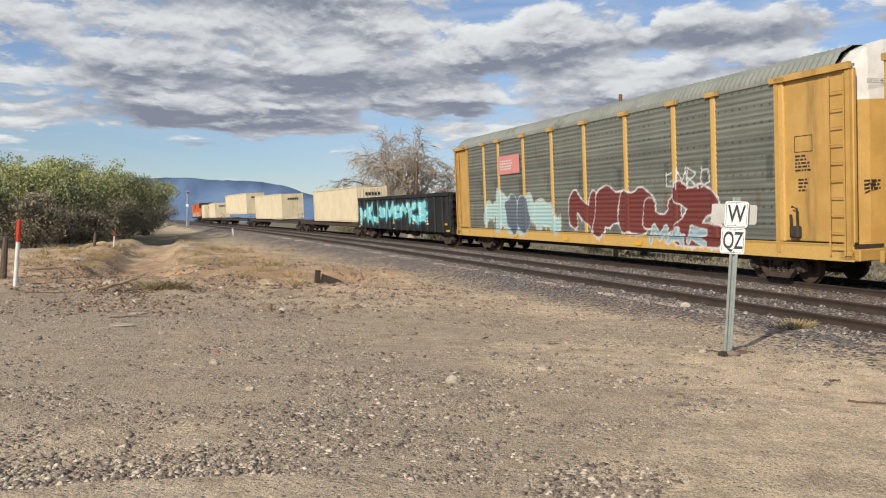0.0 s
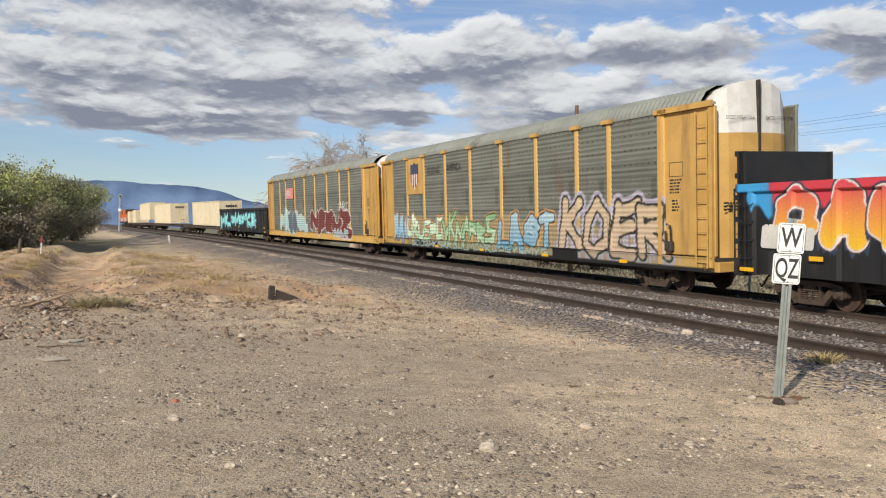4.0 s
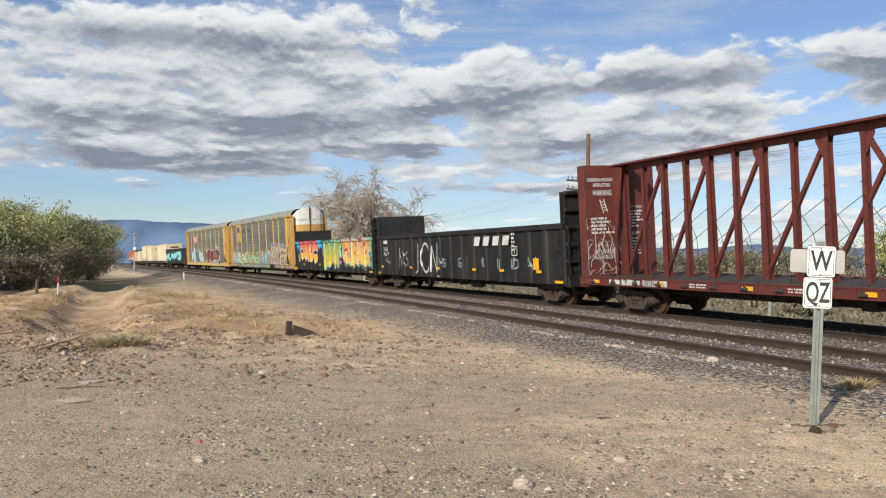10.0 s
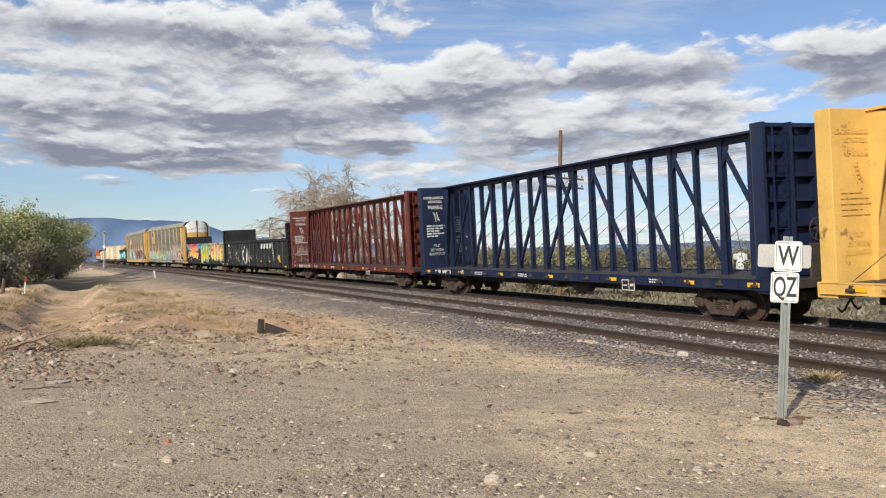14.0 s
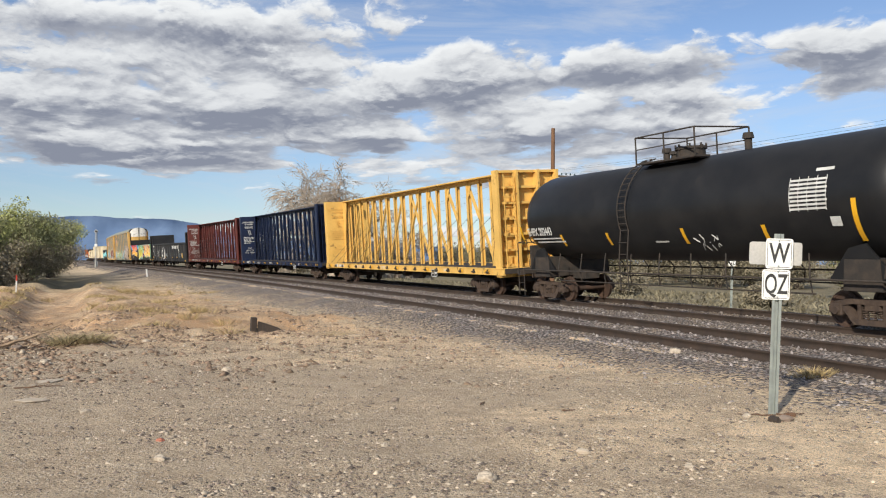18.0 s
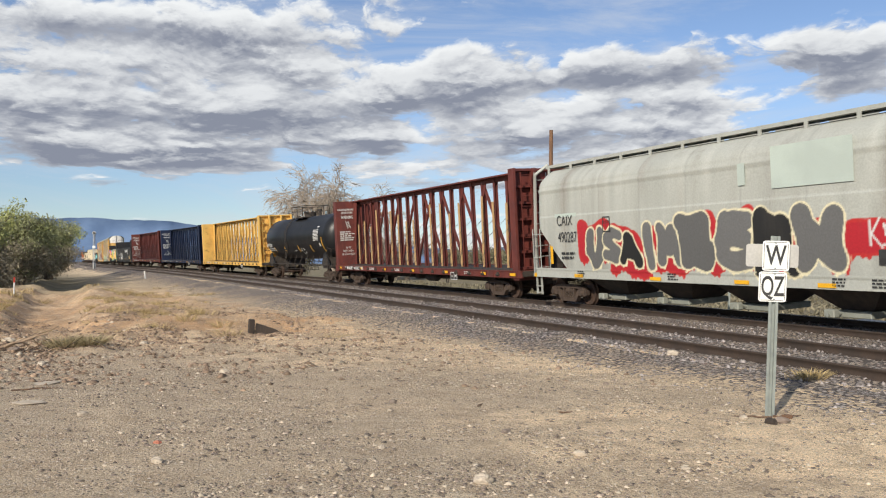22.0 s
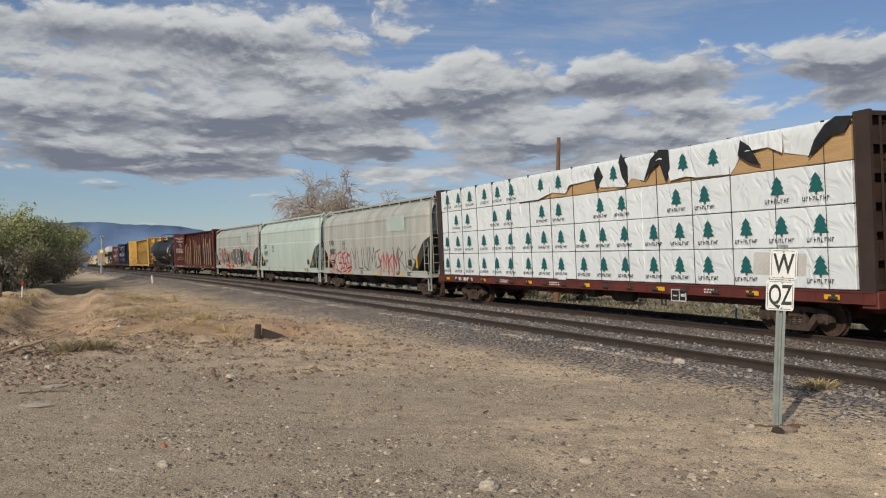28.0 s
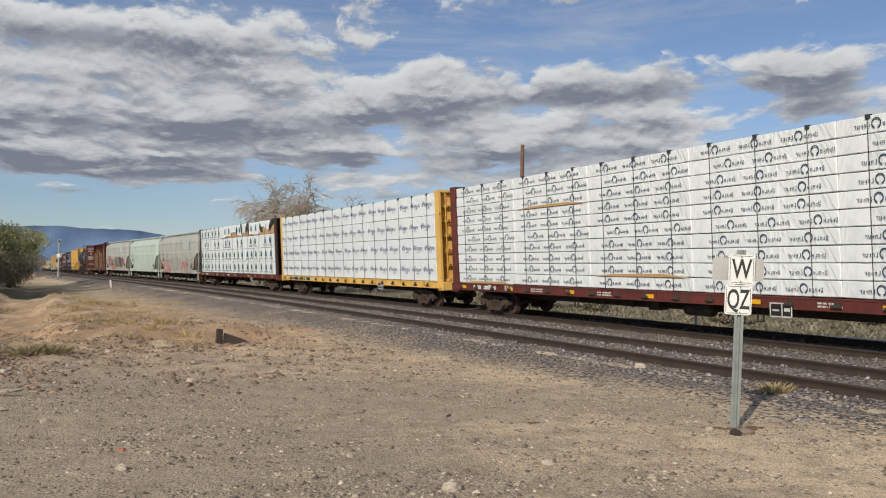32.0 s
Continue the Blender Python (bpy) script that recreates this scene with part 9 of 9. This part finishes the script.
    for row in range(rows):
        shift = r.uniform(-0.5, 0.5)
        for i in range(n):
            torn = kind == 0 and row == rows - 1 and i >= n - 4
            p = part("lumber_pack", bare if torn else packs[(i + row) % 3], None, load, "bare sawn lumber under torn wrap" if torn else "")
            p.location = (half + ahead - (i + 0.5) * w, r.uniform(-0.012, 0.012), z0 + row * h)
            q = part("lumber_pack", packs[0], None, load)
            q.matrix_local = pose(half + ahead - (i + 0.5) * w, 0, z0 + row * h, 0, 0, 180)
            if torn:
                continue
            step = {0: 1.15, 1: 1.18, 2: 1.28}[kind]
            a = -w / 2 + 0.5 + (shift % 0.5)
            while a < w / 2 - 0.45:
                m = part("printed_mark" if kind else "tree_emblem", mark, None, p)
                if kind:
                    tagged(m, kind="stuff")
                m.location = (a, 0.012, (0.09 if kind == 0 else 0.1) if kind < 2 else 0.0)
                if kind < 2:
                    m.scale = ((1.12, 1, 1.12), (0.82, 1, 0.9))[kind]
                if kind == 0:
                    m2 = tagged(part("printed_words", words, None, p), kind="stuff")
                    m2.location = (a, 0.012, 0.06)
                a += step
            if kind == 2 and r.random() < 0.16:
                bm = bmesh.new()
                prism(bm, [(-w / 2 + 0.1, 0.0), (w / 2 - 0.2, 0.0), (w / 4, 0.07), (-w / 4, 0.09)], 1.448, 1.462)
                part("bare_lumber_edge", bm, LUMBER, p)
    bm = bmesh.new()
    box(bm, -0.007, 1.452, 1.1, 0.007, 1.464, z1 + 0.0)
    box(bm, -0.007, 0.2, z1 - 0.01, 0.007, 1.464, z1 + 0.012)
    box(bm, -0.05, 1.36, z1 - 0.07, 0.05, 1.466, z1 + 0.02)
    strap = mesh_of("strap", bm, STRAP)
    k = int(2 * half / 1.42)
    for i in range(k):
        part("strap", strap, None, load, "dark steel tie-down strap").location = (half - 0.7 - i * (2 * half - 1.4) / (k - 1), 0, 0)
    if kind == 0:
        # torn wrap over the rear half of the top row: (distance from the rear end, share of the row that it covers)
        hem = ((0.0, 0.02), (0.35, 0.12), (0.75, 0.30), (1.05, 0.80), (1.85, 0.62), (2.3, 0.42), (3.2, 0.45), (3.4, 0.70), (3.65, 0.98), (4.9, 0.95), (5.3, 0.88), (6.0, 0.95), (6.1, 0.30), (6.5, 0.25), (7.1, 0.85), (7.8, 0.70),
               (8.1, 0.95), (9.4, 0.86), (9.6, 0.55), (11.2, 0.62), (11.5, 0.9), (12.4, 0.8), (13.3, 1.0), (14.9, 1.0))
        hd, hf = np.array([a for a, b in hem]), np.array([b for a, b in hem])
        cuts = (0.0, 1.85, 3.65, 6.05, 8.1, 9.5, 11.35, 14.8)
        for a0, a1 in zip(cuts, cuts[1:]):
            d = np.linspace(a0, a1, max(8, int((a1 - a0) / 0.09)))
            f = np.interp(d, hd, hf)
            k = np.linspace(0, 1, 9)
            D, K = np.meshgrid(d, k, indexing="ij")
            drop = np.maximum(0, K * 1.12 - 0.12) * (f[:, None] * h)
            Yw = 1.452 + 0.03 * np.clip(K * 3, 0, 1) + 0.05 * K * K * value_noise(D * 1.7, K * 2 + a0, 31) + 0.012 * value_noise(D * 6, K * 6, 32)
            Yw = np.where(K < 0.11, 1.452 - 0.9 * (0.11 - K) / 0.11, Yw)
            v = np.stack([-half + D, Yw, z1 + 0.015 - drop], -1).reshape(-1, 3)
            wr = part("torn_wrap", arrays_mesh("torn_wrap", v, grid_quads(len(d), 9), WRAP), None, load, "torn white wrap hanging over bare lumber")
            for c in (0.55, 1.75):
                fc = float(np.interp(a0 + c, hd, hf))
                if a0 + c + 0.3 < a1 and fc > 0.8:
                    ob = part("tree_emblem", mark, None, wr)
                    ob.location, ob.scale = (-half + a0 + c, 0.05, z1 - h + 0.10), (1.1, 1, 1.1)
        for flap in (((-0.15, 0.0), (0.3, -0.06), (0.6, 0.08), (0.9, 0.4), (1.1, 0.82), (0.75, 0.58), (0.4, 0.34), (0.1, 0.34)), ((5.95, 0.55), (5.98, 0.0), (6.4, -0.05), (6.8, 0.2), (7.15, 0.85), (6.75, 0.5), (6.4, 0.34), (6.15, 0.95)),
                     ((3.2, 0.1), (2.9, 0.3), (2.55, 0.85), (2.95, 0.72), (3.3, 0.5)), ((8.2, -0.16), (8.35, 0.1), (8.2, 0.6), (7.95, 0.9), (7.9, 0.3)), ((9.45, 0.1), (9.2, 0.5), (9.6, 0.9), (9.7, 0.4))):
            bm = bmesh.new()
            prism(bm, [(-half + a, z1 - b * h) for a, b in flap], 1.500, 1.512)
            part("torn_lining", bm, WRAP_BLACK, load, "black inner face of the torn wrap")
        bm = bmesh.new()
        prism(bm, [(-0.35, 0.2), (0.3, 0.25), (0.15, -0.15), (-0.1, -0.1)], 1.47, 1.49)
        part("torn_wrap", bm, WRAP, load, "torn flap of lumber wrap").location = (0.9, 0, z0 - 0.1)
    return load


# ---- cars far ahead: container flats and the engine ----
def make_flat(L):
    car = thing("flat_car", "dark low intermodal flat car on the main track", "railway car", "train cars")
    half = L / 2
    bm = bmesh.new()
    bevel_box(bm, -half + 0.5, -0.45, 0.7, half - 0.5, 0.45, 1.05, 0.03)
    for i in range(9):
        x = -half + 1.2 + i * (L - 2.4) / 8
        bevel_box(bm, x - 0.15, -1.35, 0.85, x + 0.15, 1.35, 1.05, 0.02)
    part("spine", bm, UNDER, car)
    bm = bmesh.new()
    for y in (1.35, -1.35):
        beam(bm, (-half + 0.7, y, 0.95), (half - 0.7, y, 0.95), 0.22, 0.08)
    part("side_sill", bm, RUST_CAST, car)
    for sgn in (1, -1):
        bm = bmesh.new()
        bevel_box(bm, min(sgn * (half - 0.5), sgn * (half - 2.2)), -1.4, 1.0, max(sgn * (half - 0.5), sgn * (half - 2.2)), 1.4, 1.16, 0.02)
        part("end_platform", bm, RUST_CAST, car)
        ladder(car, sgn * (half - 0.6), 1.1, 0.6, 1.9, 0.4, "y", UNDER, 0.4)
    add_truck(car, half - 1.9, False)
    add_truck(car, -half + 1.9, False)
    add_ends(car, half)
    return car


def make_container(L, h, z, label):
    c = thing("shipping_container", label, "container", "tan containers")
    bm = bmesh.new()
    xs = np.arange(-L / 2 + 0.12, L / 2 - 0.1, 0.14)
    for sy in (1, -1):
        rows = [[bm.verts.new((x, sy * (1.25 - (0.03 if i % 4 in (1, 2) else 0)), z + zz)) for zz in (0.12, h - 0.1)] for i, x in enumerate(xs)]
        for a, b in zip(rows, rows[1:]):
            bm.faces.new((a[0], a[1], b[1], b[0]))
    part("side", bm, TAN_BOX, c)
    bm = bmesh.new()
    for x in (-L / 2, L / 2 - 0.1):
        for y in (-1.28, 1.18):
            box(bm, x, y, z, x + 0.1, y + 0.1, z + h)
    for y in (-1.28, 1.2):
        for zz in (z, z + h - 0.1):
            box(bm, -L / 2, y, zz, L / 2, y + 0.08, zz + 0.1)
    box(bm, -L / 2, -1.25, z + h - 0.05, L / 2, 1.25, z + h - 0.02)
    box(bm, -L / 2, -1.25, z + 0.02, L / 2, 1.25, z + 0.1)
    part("frame", bm, TAN_BOX, c)
    for x in (-L / 2 + 0.03, L / 2 - 0.07):
        bm = bmesh.new()
        box(bm, x, -1.2, z + 0.08, x + 0.04, 1.2, z + h - 0.08)
        part("end_wall", bm, TAN_BOX, c)
    bm = bmesh.new()
    for i in range(8):
        y = -1.05 + i * 0.3
        box(bm, -L / 2 - 0.01, y - 0.03, z + 0.15, -L / 2 + 0.03, y + 0.03, z + h - 0.2)
    part("end_rib", bm, TAN_BOX, c)
    bm = bmesh.new()
    for i in range(5):
        box(bm, -L / 2 - 0.025, 0.55 - i * 0.26 - 0.18, z + h - 0.75, -L / 2 - 0.012, 0.55 - i * 0.26, z + h - 0.5)
    part("printed_mark", bm, STENCIL_DARK, c)
    return c


def make_engine(L):
    e = thing("diesel_engine", "orange and black diesel engine at the train's head", "locomotive", "train cars")
    half = L / 2
    bm = bmesh.new()
    bevel_box(bm, -half + 1.2, -0.85, 1.5, half - 5.0, 0.85, 4.1, 0.12)
    part("hood", bm, ORANGE, e)
    bm = bmesh.new()
    bevel_box(bm, -half + 1.6, -1.45, 3.4, -half + 4.4, 1.45, 4.6, 0.15)
    part("radiator", bm, UNDER, e)
    bm = bmesh.new()
    bevel_box(bm, half - 5.0, -1.5, 1.5, half - 2.2, 1.5, 4.7, 0.12)
    part("cab", bm, ORANGE, e)
    bm = bmesh.new()
    bevel_box(bm, half - 2.3, -0.9, 1.5, half - 0.8, 0.9, 3.2, 0.12)
    part("nose", bm, ORANGE, e)
    bm = bmesh.new()
    bevel_box(bm, -half + 0.5, -1.5, 1.1, half - 0.5, 1.5, 1.5, 0.03)
    part("frame", bm, UNDER, e)
    bm = bmesh.new()
    tube(bm, [(-2.2, 0, 0.75), (2.2, 0, 0.75)], 0.55, 14)
    part("fuel_tank", bm, UNDER, e)
    bm = bmesh.new()
    for x in np.arange(-half + 0.7, half - 0.5, 1.6):
        tube(bm, [(x, 1.45, 1.5), (x, 1.45, 2.5)], 0.025, 5)
    tube(bm, [(-half + 0.7, 1.45, 2.5), (half - 0.7, 1.45, 2.5)], 0.025, 5)
    part("handrail", bm, STENCIL, e)
    add_truck(e, half - 4.2, False)
    add_truck(e, -half + 4.2, False)
    add_ends(e, half)
    return e


# ---- making up the train: each car with its length over couplers ----
def head(t):
    """Where along the main track the first autorack's front coupler is."""
    return 41.398 + 7.9933 * t + 0.10384 * t * t / 2 - 0.00043 * t ** 3 / 6


def car_pose(s, centres):
    a, b = line_xy(s - centres), line_xy(s + centres)
    za, zb = rail_z(s - centres) + 0.05, rail_z(s + centres) + 0.05
    p = (a + b) / 2
    return Matrix.Translation((p.x, p.y, (za + zb) / 2)) @ Matrix.Rotation(math.atan2(b.y - a.y, b.x - a.x), 4, "Z") @ Matrix.Rotation(-math.atan2(zb - za, 2 * centres), 4, "Y") @ Matrix.Rotation(-CANT, 4, "X")


TRAIN = []
LENGTHS = (28.59, 28.33, 20.51, 22.84, 24.46, 24.14, 24.51, 17.72, 23.75, 17.81, 17.34, 18.29, 24.24, 24.44, 24.5)
STARTS = [sum(LENGTHS[:i]) for i in range(len(LENGTHS))]
BACK = "on the main track"
red_1 = make_centerbeam(LENGTHS[4], OXIDE, 1, "empty red-brown centre-beam flat car with scrawled bulkhead")
bulkhead_print(red_1, LENGTHS[4], None, 1, scrawl=True)
blue = make_centerbeam(LENGTHS[5], NAVY, 2, "empty dark blue centre-beam flat car with white stencils", rear=0.55)
bulkhead_print(blue, LENGTHS[5], None, 2)
stencil(blue, "NOKL", 3.5, 1.02, 0.19, LENGTHS[5] / 2, 1.512, STENCIL, wide=0.8, bold=0.004)
stencil(blue, "679", 5.2, 1.02, 0.19, LENGTHS[5] / 2, 1.512, STENCIL, wide=0.8, bold=0.004)
buff = make_centerbeam(LENGTHS[6], BUFF, 3, "empty weathered buff-yellow centre-beam flat car")
bulkhead_print(buff, LENGTHS[6], BUFF, 3)
red_2 = make_centerbeam(LENGTHS[8], OXIDE, 4, "empty red-brown centre-beam flat car with pale wooden strips", dunnage=True)
bulkhead_print(red_2, LENGTHS[8], None, 4, scrawl=False)
for flat, length, number in ((red_1, LENGTHS[4], "873866"), (red_2, LENGTHS[8], "873804")):
    for text, u, w in (("TR", 3.1, 0.7), (number, 4.3, 1.25)):
        patch(flat, u, 0.93, w, 0.18, length / 2, 1.514, STENCIL, "number_panel")
        stencil(flat, text, u + 0.12, 1.02, 0.16, length / 2, 1.518, STENCIL_DARK, wide=0.95, bold=0.004)
load_1 = make_centerbeam(LENGTHS[12], BROWN, 5, "brown centre-beam flat car stacked with white lumber packs", beams=False, sill_mat=OXIDE, rear=0.0)
load_2 = make_centerbeam(LENGTHS[13], BUFF, 6, "yellow centre-beam flat car stacked with white lumber packs", beams=False, front=0.14, rear=0.0)
load_3 = make_centerbeam(LENGTHS[14], OXIDE, 7, "red-brown centre-beam flat car stacked with white lumber packs", beams=False, rear=0.0)
for text, u in (("TTZ", 3.0), ("863", 4.2), ("447", 5.5)):
    patch(load_2, u - 0.2, 0.93, 1.15, 0.18, LENGTHS[13] / 2, 1.513, CAR_BLACK, "number_panel")
    stencil(load_2, text, u, 1.02, 0.19, LENGTHS[13] / 2, 1.518, STENCIL, wide=0.95, bold=0.006)
stencil(load_3, "TR", 3.6, 1.02, 0.19, LENGTHS[14] / 2, 1.516, STENCIL, wide=0.85, bold=0.006)
stencil(load_3, "87446", 4.8, 1.02, 0.19, LENGTHS[14] / 2, 1.516, STENCIL, wide=0.85, bold=0.006)
cars = [make_autorack(LENGTHS[0], (2.3, 4.69, 6.58, 9.46, 12.31, 15.11, 18.04, 20.93, 22.94, 25.7), 1, 0),
        make_autorack(LENGTHS[1], (2.16, 4.48, 6.8, 9.49, 12.32, 15.25, 18.15, 21.0, 22.9, 25.64), 2, 1),
        make_gondola(LENGTHS[2], 3, 1), make_gondola(LENGTHS[3], 4, 2), red_1, blue, buff, make_tank(LENGTHS[7]), red_2,
        make_hopper(LENGTHS[9], 5, 0), make_hopper(LENGTHS[10], 6, 1), make_hopper(LENGTHS[11], 7, 2), load_1, load_2, load_3]
for car, start, length in zip(cars, STARTS, LENGTHS):
    TRAIN.append((car, start + length / 2, length * 0.37, 0.0))
for i, (rows, bundle, wrap, kind, label) in enumerate(((4, 3.7, WRAP, 0, "white-wrapped lumber packs with green tree prints, top row torn"), (4, 3.7, WRAP_COOL, 1, "white-wrapped lumber packs with small blue prints"), (10, 4.9, WRAP, 2, "flat white-wrapped lumber packs with black ring prints"))):
    TRAIN.append((make_load(LENGTHS[12 + i], rows, bundle, wrap, kind, 20 + i, label, (0.0, 0.28, 0.0)[i]), STARTS[12 + i] + LENGTHS[12 + i] / 2, LENGTHS[12 + i] * 0.37, 0.0))
# ahead of the first autorack
TRAIN.append((make_gondola(21.6, 9, 0), -10.8, 8.0, 0.0))
for start, length in ((21.6, 23.6), (45.2, 31.0), (76.2, 26.0), (102.2, 25.2), (127.4, 25.2)):
    TRAIN.append((make_flat(length), -(start + length / 2), length * 0.37, 0.0))
for front, length, h, z, label in ((38.5, 16.1, 2.9, 1.18, "long plain tan container riding on a flat car"), (71.5, 17.0, 3.0, 1.18, "tan container with ribbed end on a flat car"), (97.0, 19.5, 3.0, 1.75, "tan container riding high on a flat car"), (124.0, 12.0, 2.7, 1.18, "small tan container on a flat car"), (148.5, 12.0, 2.7, 1.18, "small tan container on a flat car")):
    TRAIN.append((make_container(length, h, z, label), -(front - length / 2), length * 0.4, 0.0))
TRAIN.append((make_engine(22.3), -(152.8 + 11.15), 7.5, 0.0))
TRAIN.append((make_engine(22.3), -(175.1 + 11.15), 7.5, 0.0))


def motions():
    for car, back, centres, lift in TRAIN:
        walk(car, [(t, car_pose(head(t) - back, centres)) for t in range(0, 33)])
    for w, dx in SPINNING:
        walk(w, [(k / 30, pose(dx, 0, WHEEL_R, 0, math.degrees((head(k / 30) - head(0)) / WHEEL_R), 0)) for k in range(0, 961)])


motions()
